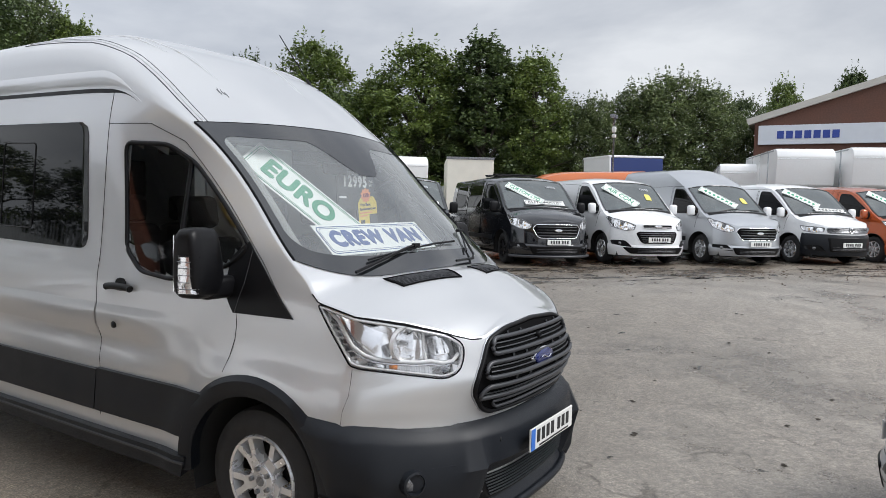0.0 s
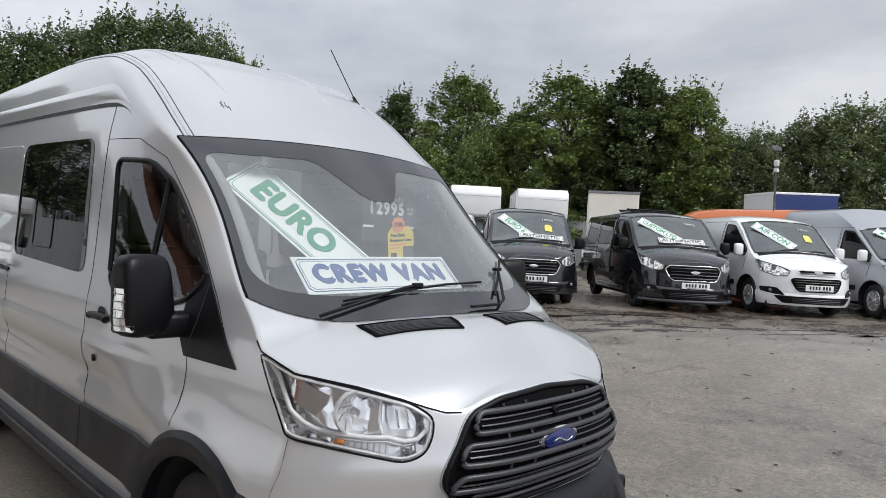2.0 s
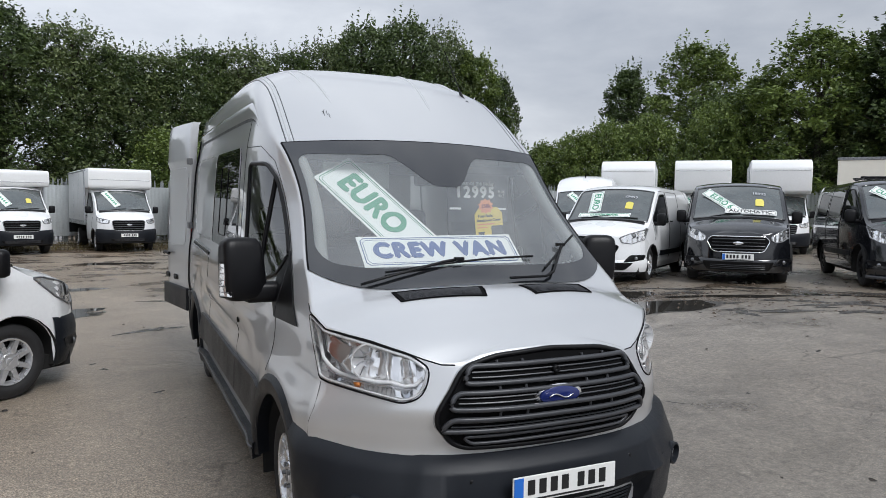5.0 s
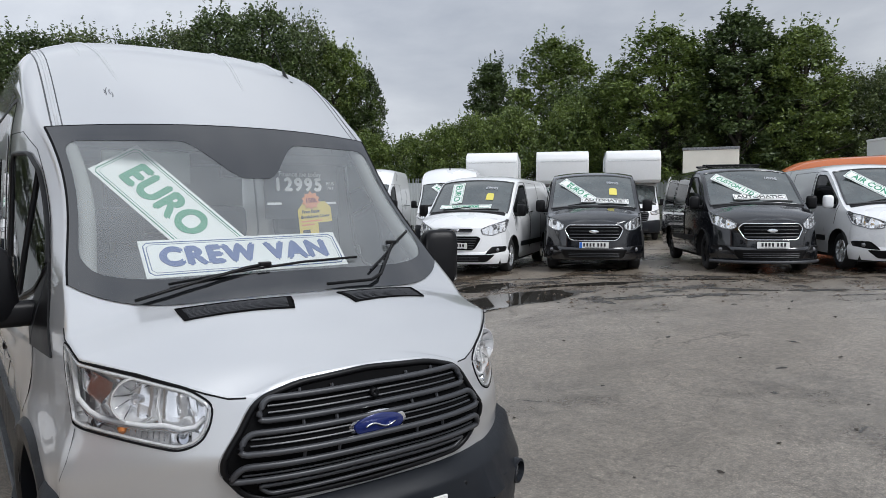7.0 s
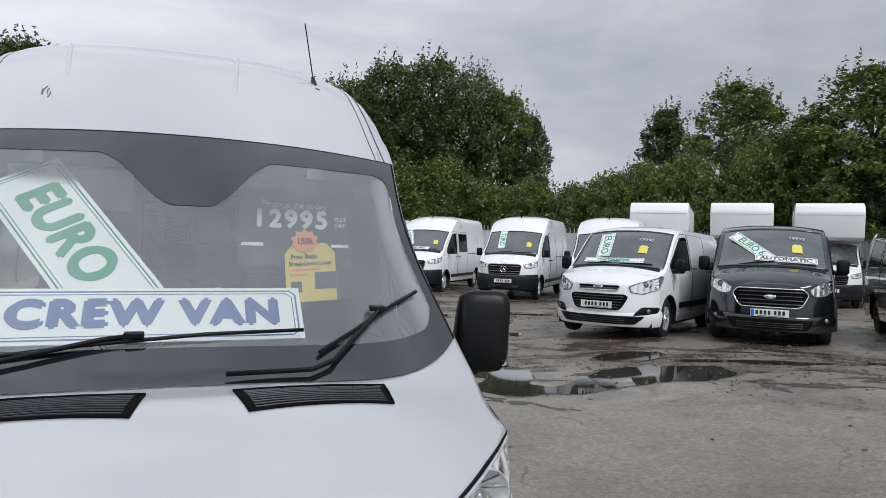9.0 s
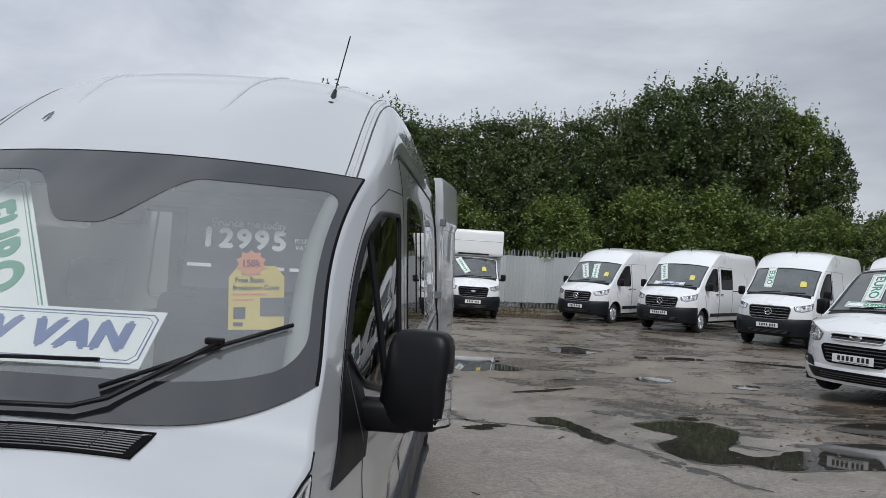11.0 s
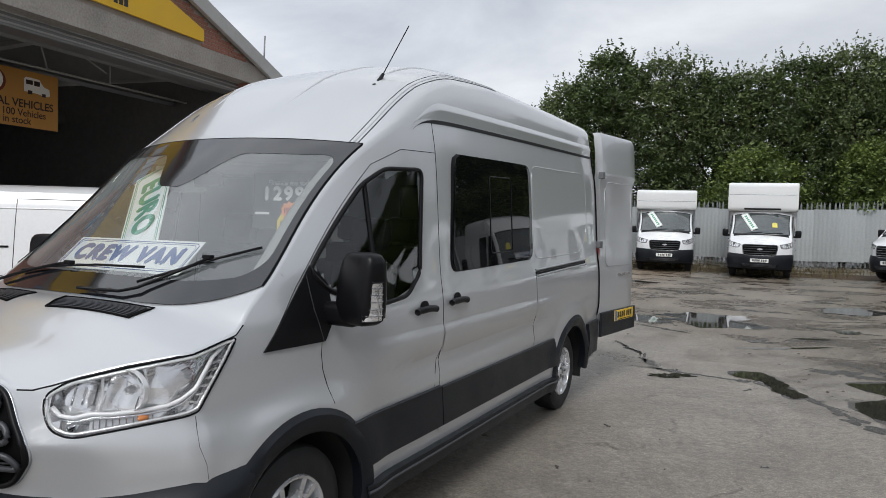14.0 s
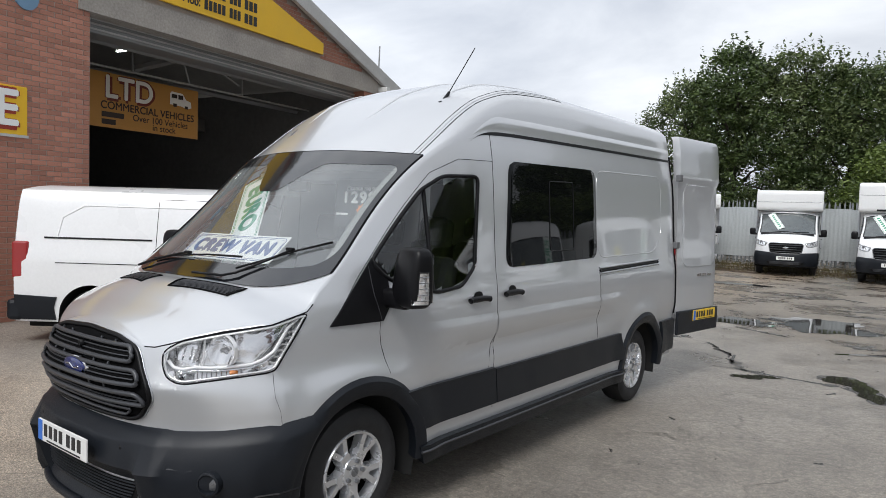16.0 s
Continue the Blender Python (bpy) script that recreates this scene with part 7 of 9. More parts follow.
    ck.inputs["Scale"].default_value = 0.55
    wob = N.new("ShaderNodeVectorMath")
    wob.operation = "MULTIPLY_ADD"
    nv = N.new("ShaderNodeTexNoise")
    nv.inputs["Scale"].default_value, nv.inputs["Detail"].default_value = 1.8, 6
    L.new(tc.outputs["Object"], nv.inputs["Vector"])
    wob.inputs[1].default_value = (1.1, 1.1, 0.0)
    L.new(nv.outputs["Color"], wob.inputs[0])
    L.new(tc.outputs["Object"], wob.inputs[2])
    L.new(wob.outputs[0], ck.inputs["Vector"])
    crack = ramp(ck.outputs["Distance"], 0.003, 0.010, (0.45, 0.44, 0.43), (1, 1, 1))
    patchy = N.new("ShaderNodeRGBToBW")
    L.new(ramp(mid, 0.46, 0.60, (0, 0, 0), (1, 1, 1)), patchy.inputs[0])
    base = mix(patchy.outputs[0], base, mix(1.0, base, crack, "MULTIPLY"))
    # silt and damp mud over the back of the yard, from a ragged line before the parked rows
    sep = N.new("ShaderNodeSeparateXYZ")
    L.new(tc.outputs["Object"], sep.inputs[0])

    def calc(kind, *socks):
        q = N.new("ShaderNodeMath")
        q.operation = kind
        for s_, v in zip(q.inputs, socks):
            if hasattr(v, "node"):
                L.new(v, s_)
            else:
                s_.default_value = v
        return q.outputs[0]

    across = calc("ADD", calc("MULTIPLY", sep.outputs[0], 0.69), calc("MULTIPLY", sep.outputs[1], 0.72))
    ragged = noise_node(0.55, 8, 0.65, 0.6)
    reach = calc("MULTIPLY_ADD", ragged, 7.0, across)
    far = N.new("ShaderNodeMapRange")
    far.inputs["From Min"].default_value, far.inputs["From Max"].default_value = 10.4, 12.2
    L.new(reach, far.inputs["Value"])
    mud = noise_node(0.75, 12, 0.72, 0.3, (0.85, 1.2, 1.0))
    mudm = N.new("ShaderNodeRGBToBW")
    L.new(ramp(mud, 0.47, 0.56, (0, 0, 0), (1, 1, 1)), mudm.inputs[0])
    damp = calc("MULTIPLY", mudm.outputs[0], far.outputs[0])
    base = mix(calc("MULTIPLY", far.outputs[0], 0.75), base, mix(1.0, base, (0.80, 0.745, 0.675, 1), "MULTIPLY"))
    base = mix(calc("MULTIPLY", damp, 0.85), base, mix(1.0, base, (0.34, 0.295, 0.25, 1), "MULTIPLY"))
    L.new(base, b.inputs["Base Color"])
    rr = N.new("ShaderNodeMapRange")
    rr.inputs["To Min"].default_value, rr.inputs["To Max"].default_value = 0.40, 0.20
    L.new(calc("MAXIMUM", calc("MULTIPLY", wf.outputs[0], 0.8), damp), rr.inputs["Value"])
    L.new(rr.outputs[0], b.inputs["Roughness"])
    bp = N.new("ShaderNodeBump")
    bp.inputs["Strength"].default_value, bp.inputs["Distance"].default_value = 0.45, 0.008
    L.new(grit, bp.inputs["Height"])
    bp2 = N.new("ShaderNodeBump")
    bp2.inputs["Strength"].default_value, bp2.inputs["Distance"].default_value = 0.4, 0.05
    L.new(mid, bp2.inputs["Height"])
    L.new(bp.outputs[0], bp2.inputs["Normal"])
    L.new(bp2.outputs[0], b.inputs["Normal"])
    g = piece("ground", V, F, m)
    tagged(g, "worn grey asphalt yard, damp and gritty", "ground", kind="structure")


build_ground()


def level_water():
    """Standing water: dark bed, mirror gloss, level whatever the ground does."""
    m, nt, b = shader("puddle_water")
    N, L = nt.nodes, nt.links
    tc = N.new("ShaderNodeTexCoord")
    nz = N.new("ShaderNodeTexNoise")
    nz.inputs["Scale"].default_value = 2.5
    nz.inputs["Detail"].default_value = 4
    L.new(tc.outputs["Object"], nz.inputs["Vector"])
    r = N.new("ShaderNodeValToRGB")
    r.color_ramp.elements[0].color, r.color_ramp.elements[1].color = (0.018, 0.017, 0.015, 1), (0.05, 0.046, 0.040, 1)
    L.new(nz.outputs["Fac"], r.inputs[0])
    L.new(r.outputs[0], b.inputs["Base Color"])
    b.inputs["Roughness"].default_value = 0.03
    b.inputs["IOR"].default_value = 1.36
    up = N.new("ShaderNodeCombineXYZ")
    up.inputs[2].default_value = 1.0
    L.new(up.outputs[0], b.inputs["Normal"])
    return m


M_WATER = level_water()
M_DAMP = mat("damp_tar", (0.060, 0.055, 0.049), 0.26, vary=0.3, scale=2.0, fine=50, bump=0.5, bump_scale=70)
_prnd = random.Random(21)


def blob(cx, cy, rx, ry, rot, rough=0.35, n=46, lift=0.005):
    """An irregular flat patch that follows the ground."""
    nk = 7 if n < 60 else 20
    ph = [_prnd.uniform(0, 6.28) for _ in range(nk)]
    am = [rough * _prnd.uniform(0.4, 1.0) / (k + 1) ** 0.8 for k in range(nk)]
    c, s = math.cos(radians(rot)), math.sin(radians(rot))
    ringf = (0.0, 0.5, 0.8, 1.0)
    V, F = [(cx, cy, ground_z(cx, cy) + lift)], []
    for f in ringf[1:]:
        for i in range(n):
            t = 2 * math.pi * i / n
            r = f * max(0.25, 1 + sum(a * math.sin((k + 2) * t + p) for k, (a, p) in enumerate(zip(am, ph))))
            x, y = r * rx * math.cos(t), r * ry * math.sin(t)
            X, Y = cx + c * x - s * y, cy + s * x + c * y
            V.append((X, Y, ground_z(X, Y) + lift))
    for i in range(n):
        F.append((0, 1 + i, 1 + (i + 1) % n))
        for k in range(2):
            a, b_ = 1 + k * n, 1 + (k + 1) * n
            F.append((a + i, b_ + i, b_ + (i + 1) % n, a + (i + 1) % n))
    return V, F


def water_patch(poly, lift=0.006, step=0.05, ragged=0.05):
    """A ragged sheet inside a plan polygon: a grid of cells whose rim is drawn onto the outline."""
    pts = dense([tuple(p) for p in rounded(poly, 0.12)], 0.03)
    n = len(pts)
    ph = [_prnd.uniform(0, 6.28) for _ in range(9)]
    P = []
    for i, (x, y) in enumerate(pts):
        (xa, ya), (xb, yb) = pts[i - 3], pts[(i + 3) % n]
        L_ = math.hypot(xb - xa, yb - ya) + 1e-6
        d = ragged * sum(math.sin(6.283 * i / n * f + p) / f ** 0.6 for f, p in zip((5, 8, 13, 19, 27, 37, 50, 67, 83), ph)) * 0.9
        P.append((x + (yb - ya) / L_ * d, y - (xb - xa) / L_ * d))
    A = np.array(P)
    x0, y0 = A.min(0) - step
    x1, y1 = A.max(0) + step
    nx, ny = int((x1 - x0) / step) + 2, int((y1 - y0) / step) + 2
    ins = [[inside(P, x0 + i * step, y0 + j * step) for i in range(nx)] for j in range(ny)]
    ids, V, F = {}, [], []

    def vid(i, j):
        if (i, j) not in ids:
            x, y = x0 + i * step, y0 + j * step
            if not ins[j][i]:
                q = A[np.argmin((A[:, 0] - x) ** 2 + (A[:, 1] - y) ** 2)]
                x, y = float(q[0]), float(q[1])
            ids[i, j] = len(V)
            V.append((x, y, ground_z(x, y) + lift))
        return ids[i, j]

    for j in range(ny - 1):
        for i in range(nx - 1):
            if ins[j][i] or ins[j][i + 1] or ins[j + 1][i] or ins[j + 1][i + 1]:
                F.append((vid(i, j), vid(i + 1, j), vid(i + 1, j + 1), vid(i, j + 1)))
    return V, F


def build_puddles():
    halos = []
    for poly in (
        [(3.3, 7.2), (3.74, 7.35), (4.23, 7.22), (4.4, 6.81), (4.21, 6.35), (3.98, 6.04), (4.08, 5.76), (4.3, 5.76), (4.5, 5.92), (4.74, 5.9), (4.6, 5.6), (4.46, 5.27), (4.2, 5.27), (3.97, 5.5), (3.6, 5.55), (3.38, 5.9), (3.28, 6.25), (3.55, 6.4), (3.74, 6.6), (3.4, 6.95)],
        [(4.83, 6.05), (5.12, 6.2), (5.5, 6.12), (5.83, 6.0), (6.4, 5.5), (6.3, 5.05), (5.75, 4.98), (5.45, 5.2), (5.04, 5.28), (4.76, 5.25), (4.56, 5.3), (4.7, 5.64)],
        [(5.4, 6.9), (5.8, 7.15), (6.17, 7.08), (6.5, 6.76), (6.35, 6.45), (5.93, 6.36), (5.62, 6.5)],
        [(3.2, 15.0), (3.78, 15.2), (4.4, 14.5), (3.9, 13.9), (3.2, 14.1)],
        [(2.17, 7.45), (2.46, 7.5), (2.68, 7.16), (2.82, 6.65), (2.98, 6.38), (2.8, 6.24), (2.62, 6.64), (2.5, 7.0), (2.18, 7.16)],
        [(4.25, 10.89), (4.59, 10.9), (4.8, 10.4), (4.4, 10.22), (4.18, 10.57)],
        [(5.6, 10.15), (5.92, 9.97), (5.77, 9.58), (5.48, 9.72)],
        [(3.4, 11.72), (3.7, 11.6), (3.61, 11.2), (3.34, 11.3)],
        [(3.97, 7.64), (4.2, 7.56), (4.13, 7.34), (3.94, 7.42)],
    ):
        p = piece("puddle", *water_patch(poly), M_WATER)
        cx, cy = sum(q[0] for q in poly) / len(poly), sum(q[1] for q in poly) / len(poly)
        halos.append(water_patch([(cx + (x - cx) * 1.07, cy + (y - cy) * 1.07) for x, y in poly], 0.003, 0.07, 0.05))
        tagged(p, "ragged shallow puddle on the asphalt", "puddle", "puddles")
    for cx, cy, rx, ry, rot in ((1.4, 11.9, 0.9, 0.75, 20), (0.15, 11.3, 0.75, 0.35, 0), (1.57, 6.8, 0.24, 0.11, 20), (3.0, 10.5, 0.25, 0.08, 0), (-1.8, 18.3, 1.1, 0.28, 5), (-2.6, 9.5, 0.9, 0.35, 30), (5.6, 13.6, 1.0, 0.20, -10), (8.0, 12.9, 1.1, 0.18, -25), (9.7, 12.4, 0.9, 0.16, -30), (-3.4, 12.6, 1.1, 0.40, 10), (7.0, 5.5, 0.8, 0.14, -40), (8.4, 4.6, 0.7, 0.10, -42), (2.6, 9.4, 0.5, 0.10, 30)):
        p = piece("puddle", *blob(cx, cy, rx, ry, rot, 0.3, 90), M_WATER)
        tagged(p, "shallow still puddle on the asphalt", "puddle", "puddles")
    # damp streaks and old tar along the front of the rows
    sets = halos
    for _ in range(90):
        x, y = _prnd.uniform(-4, 11), _prnd.uniform(-2.5, 9)
        if abs(x) > 1.2 or y < -0.2:
            sets.append(blob(x, y, _prnd.uniform(0.015, 0.07), _prnd.uniform(0.012, 0.03), _prnd.uniform(0, 180), 0.5, 14, 0.003))
    for _ in range(110):
        t = _prnd.uniform(-0.35, 1.25)
        d = _prnd.uniform(0.3, 3.0)
        x, y = 8.0 + 9.4 * t - 0.69 * d, 6.6 - 9.2 * t - 0.72 * d
        sets.append(blob(x, y, _prnd.uniform(0.10, 0.55), _prnd.uniform(0.03, 0.13), -44 + _prnd.uniform(-25, 25), 0.75, 64, 0.003))
    for _ in range(40):
        x, y = _prnd.uniform(-2, 9), _prnd.uniform(7, 17)
        sets.append(blob(x, y, _prnd.uniform(0.12, 0.5), _prnd.uniform(0.04, 0.14), _prnd.uniform(-40, 30), 0.75, 64, 0.003))
    path = [(0.55, 8.6), (1.0, 7.9), (1.35, 7.1), (1.9, 7.0), (2.5, 6.9), (3.0, 6.3), (3.3, 5.6), (3.9, 4.6)]
    for (x0, y0), (x1, y1) in zip(path, path[1:]):
        for k in range(4):
            f = k / 4 + _prnd.uniform(-0.08, 0.08)
            sets.append(blob(x0 + (x1 - x0) * f, y0 + (y1 - y0) * f, _prnd.uniform(0.08, 0.25), _prnd.uniform(0.02, 0.07), math.degrees(math.atan2(y1 - y0, x1 - x0)) + _prnd.uniform(-20, 20), 0.5, 20, 0.003))
    o = piece("damp_streaks", *join(*sets), M_DAMP)
    tagged(o, "dark damp streaks and tar cracks in asphalt", "stain", kind="stuff")
    # loose grit, leaves and chips
    sets = []
    for _ in range(260):
        x, y = _prnd.uniform(-4, 12), _prnd.uniform(-2, 14)
        if -1.2 < x < 1.2 and -0.2 < y < 5.9:
            continue
        r = _prnd.uniform(0.008, 0.03)
        z = ground_z(x, y) + 0.004
        a = _prnd.uniform(0, 6.28)
        P = [(x + r * math.cos(a + k) * _prnd.uniform(0.6, 1.2), y + r * math.sin(a + k) * _prnd.uniform(0.6, 1.2), z + (0.006 if k % 2 else 0.0)) for k in (0, 1.57, 3.14, 4.71)]
        sets.append((P + [(x, y, z + r * 0.5)], [(0, 1, 4), (1, 2, 4), (2, 3, 4), (3, 0, 4)]))
    o = piece("grit", *join(*sets), mat("dark_grit", (0.05, 0.042, 0.035), 0.9, vary=0.3), smooth=False)
    tagged(o, "scattered dark grit and leaf litter", "grit", kind="stuff")
    # clods and stones churned up before the parked row
    sets = []
    for _ in range(1500):
        t = _prnd.uniform(-0.3, 1.2)
        d = 1.6 + _prnd.gauss(0, 0.85)
        x, y = 8.0 + 9.4 * t - 0.69 * d, 6.6 - 9.2 * t - 0.72 * d
        r = _prnd.uniform(0.008, 0.03) * (1.6 if _prnd.random() < 0.08 else 1.0)
        z, a = ground_z(x, y) + 0.002, _prnd.uniform(0, 6.28)
        P = [(x + r * math.cos(a + k) * _prnd.uniform(0.6, 1.3), y + r * math.sin(a + k) * _prnd.uniform(0.6, 1.3), z) for k in (0, 1.57, 3.14, 4.71)]
        sets.append((P + [(x, y, z + r * _prnd.uniform(0.3, 0.7))], [(0, 1, 4), (1, 2, 4), (2, 3, 4), (3, 0, 4)]))
    o = piece("mud_clods", *join(*sets), mat("brown_mud", (0.085, 0.062, 0.044), 0.75, vary=0.4, scale=1.5, fine=30), smooth=False)
    tagged(o, "brown mud clods and stones on wet tarmac", "mud", kind="stuff")
    # bare earth and leaf litter at the edge of the asphalt
    sets = []
    for k in range(70):
        f = _prnd.random()
        sets.append(blob(-9 + 22 * f, 24.4 + 1.2 * f + _prnd.gauss(0, 1.3), _prnd.uniform(0.6, 1.8), _prnd.uniform(0.15, 0.5), _prnd.uniform(-15, 15), 0.5, 26, 0.002 + 0.0001 * k))
    o = piece("earth_verge", *join(*sets), mat("damp_earth", (0.075, 0.050, 0.030), 0.85, vary=0.35, scale=2.5, fine=45, bump=0.6, bump_scale=40))
    tagged(o, "brown earth and leaf litter before the fence", "earth", kind="stuff")
    # rough strip of weeds and litter along the fence
    rng = np.random.default_rng(5)
    V, F = [], []
    for (x0, y0), (x1, y1), n in (((-10, 27.0), (9, 27.6), 5200), ((-7, 24.6), (4, 24.9), 2600), ((9, 27.2), (22, 21.5), 1500)):
        for _ in range(n):
            f = rng.random()
            x, y = x0 + (x1 - x0) * f + rng.normal() * 0.3, y0 + (y1 - y0) * f + rng.normal() * (0.9 if n > 2000 else 0.35)
            h = 0.03 + 0.16 * rng.random() ** 2
            a = rng.random() * 6.28
            w = 0.012
            o_ = len(V)
            z = ground_z(x, y)
            V += [(x - w * math.cos(a), y - w * math.sin(a), z), (x + w * math.cos(a), y + w * math.sin(a), z), (x + rng.normal() * 0.05, y + rng.normal() * 0.05, z + h)]
            F.append((o_, o_ + 1, o_ + 2))
    o = piece("weeds", V, F, leaf_material("straw_weeds", (0.07, 0.055, 0.02), (0.17, 0.14, 0.05)), smooth=False)
    tagged(o, "straw-coloured weeds along the fence foot", "weeds", kind="stuff")



# ---------------------------------------------------------------- fence
def build_fence():
    """Steel palisade with pale sheeting in front, along the back of the yard."""
    line = [(-26, 27.5), (-12, 29.0), (9, 30.0), (23.5, 24.0), (30, 11), (34, -3), (36, -16)]
    msheet = mat("galvanised_sheet", (0.42, 0.445, 0.45), 0.45, 0.15, 0.0, 0.12, 0.7, 14.0, per_object=0.08)
    mpal = mat("galvanised_steel", (0.25, 0.265, 0.27), 0.5, 0.4, 0.0, 0.15, 2.0, 20.0)
    fence = thing("palisade_fence", "grey steel palisade fence with pale sheeting", "fence", kind="structure")
    # one pale and one sheet, shared by all
    pale = mesh_of("pale", *join(*[([Vector(v) for v in ((-0.034, 0, 0), (0.0, -0.018, 0), (0.034, 0, 0), (0.034, 0, 2.3), (0.0, -0.018, 2.3), (-0.034, 0, 2.3), (0, -0.005, 2.42))], [(0, 1, 4, 5), (1, 2, 3, 4), (5, 4, 6), (4, 3, 6)])]), mpal, False)
    V, F = [], []
    k = 0
    n = 13
    for i in range(n):
        x = 0.9 * i / (n - 1)
        y = -0.012 if i % 2 else 0.0
        V += [(x, y, 0), (x, y, 2.02)]
    F = [(2 * i, 2 * i + 2, 2 * i + 3, 2 * i + 1) for i in range(n - 1)]
    sheet = mesh_of("sheet", V, F, msheet, False)
    rnd = random.Random(4)
    count = 0
    for (x0, y0), (x1, y1) in zip(line, line[1:]):
        d = Vector((x1 - x0, y1 - y0, 0))
        L_ = d.length
        d.normalize()
        rot = Matrix.Rotation(math.atan2(d.y, d.x), 4, "Z")
        nn = int(L_ / 0.16)
        near = x0 < 24
        rest = []
        for j in range(nn):
            p = Vector((x0, y0, 0)) + d * (0.16 * j)
            z = ground_z(p.x, p.y) + 0.05
            m = Matrix.Translation((p.x, p.y, z)) @ rot @ Matrix.Rotation(radians(rnd.uniform(-1.2, 1.2)), 4, "Y") @ Matrix.Diagonal((1, 1, 1.06, 1))
            if -4 < p.x < 18 and count < 160 and y0 > 20:
                o = new("pale", pale)
                o.parent = fence
                o.matrix_basis = m
                count += 1
            else:
                o_ = len(rest)
                rest.append(([m @ v.co for v in pale.vertices], [tuple(q.vertices) for q in pale.polygons]))
        if rest:
            ob = piece("pales", *join(*rest), mpal, fence, smooth=False)
            tagged(ob, kind="stuff")
        for j in range(int(L_ / 0.88)):
            p = Vector((x0, y0, 0)) + d * (0.88 * j) + Vector((d.y, -d.x, 0)) * 0.06
            z = ground_z(p.x, p.y) + 0.28
            o = new("sheet", sheet)
            o.parent = fence
            o.matrix_basis = Matrix.Translation((p.x, p.y, z)) @ rot @ Matrix.Diagonal((1, 1, rnd.uniform(0.99, 1.02), 1))
        for zz in (0.4, 2.0):
            a = Vector((x0, y0, ground_z(x0, y0) + zz)) + Vector((-d.y, d.x, 0)) * 0.03
            b = Vector((x1, y1, ground_z(x1, y1) + zz)) + Vector((-d.y, d.x, 0)) * 0.03
            piece("fence_rail", *tube([a, b], 0.03, 4), mpal, fence, smooth=False)
        for j in range(int(L_ / 2.75) + 1):
            p = Vector((x0, y0, 0)) + d * (2.75 * j) + Vector((-d.y, d.x, 0)) * 0.09
            piece("fence_post", *tube([(p.x, p.y, ground_z(p.x, p.y) - 0.1), (p.x, p.y, ground_z(p.x, p.y) + 2.45)], 0.05, 4), mpal, fence, smooth=False)


# ---------------------------------------------------------------- trees
def leaf_material(name, c0, c1):
    m, nt, b = shader(name)
    N, L = nt.nodes, nt.links
    gi = N.new("ShaderNodeNewGeometry")
    tc = N.new("ShaderNodeTexCoord")
    nz = N.new("ShaderNodeTexNoise")
    nz.inputs["Scale"].default_value = 0.8
    nz.inputs["Detail"].default_value = 4
    L.new(tc.outputs["Object"], nz.inputs["Vector"])
    ad = N.new("ShaderNodeMath")
    ad.operation = "MULTIPLY_ADD"
    ad.inputs[1].default_value = 0.55
    L.new(gi.outputs["Random Per Island"], ad.inputs[0])
    sub = N.new("ShaderNodeMath")
    sub.operation = "MULTIPLY_ADD"
    sub.inputs[1].default_value, sub.inputs[2].default_value = 1.1, -0.32
    L.new(nz.outputs["Fac"], sub.inputs[0])
    L.new(sub.outputs[0], ad.inputs[2])
    r = N.new("ShaderNodeValToRGB")
    r.color_ramp.elements[0].color, r.color_ramp.elements[1].color = (*c0, 1), (*c1, 1)
    r.color_ramp.elements[0].position, r.color_ramp.elements[1].position = 0.1, 0.95
    L.new(ad.outputs[0], r.inputs[0])
    L.new(r.outputs[0], b.inputs["Base Color"])
    b.inputs["Roughness"].default_value = 0.45
    b.inputs["Specular IOR Level"].default_value = 0.5
    b.inputs["Subsurface Weight"].default_value = 0.0
    tr = N.new("ShaderNodeBsdfTranslucent")
    L.new(r.outputs[0], tr.inputs[0])
    mx = N.new("ShaderNodeMixShader")
    mx.inputs[0].default_value = 0.25
    L.new(b.outputs[0], mx.inputs[1])
    L.new(tr.outputs[0], mx.inputs[2])
    L.new(mx.outputs[0], N["Material Output"].inputs[0])
    return m


M_BARK = mat("bark", (0.06, 0.05, 0.04), 0.9, vary=0.3, scale=3, fine=30, bump=0.5, bump_scale=20)


def leaf_blades(rng, p, size, droop=0.9):
    """One small pointed blade at each place: verts and quads."""
    k = len(p)
    a = rng.normal(size=(k, 3))
    a[:, 2] = a[:, 2] * 0.6 + 0.15
    a /= np.linalg.norm(a, axis=1)[:, None]
    n = rng.normal(size=(k, 3)) * 0.7 + np.array([0, 0, droop])
    b = np.cross(a, n)
    b /= np.linalg.norm(b, axis=1)[:, None] + 1e-6
    s = size * (0.55 + 0.95 * rng.random(k))[:, None]
    return np.stack([p - a * s, p + b * s * 0.5 + a * s * 0.1, p + a * s, p - b * s * 0.5 + a * s * 0.1], 1).reshape(-1, 3)


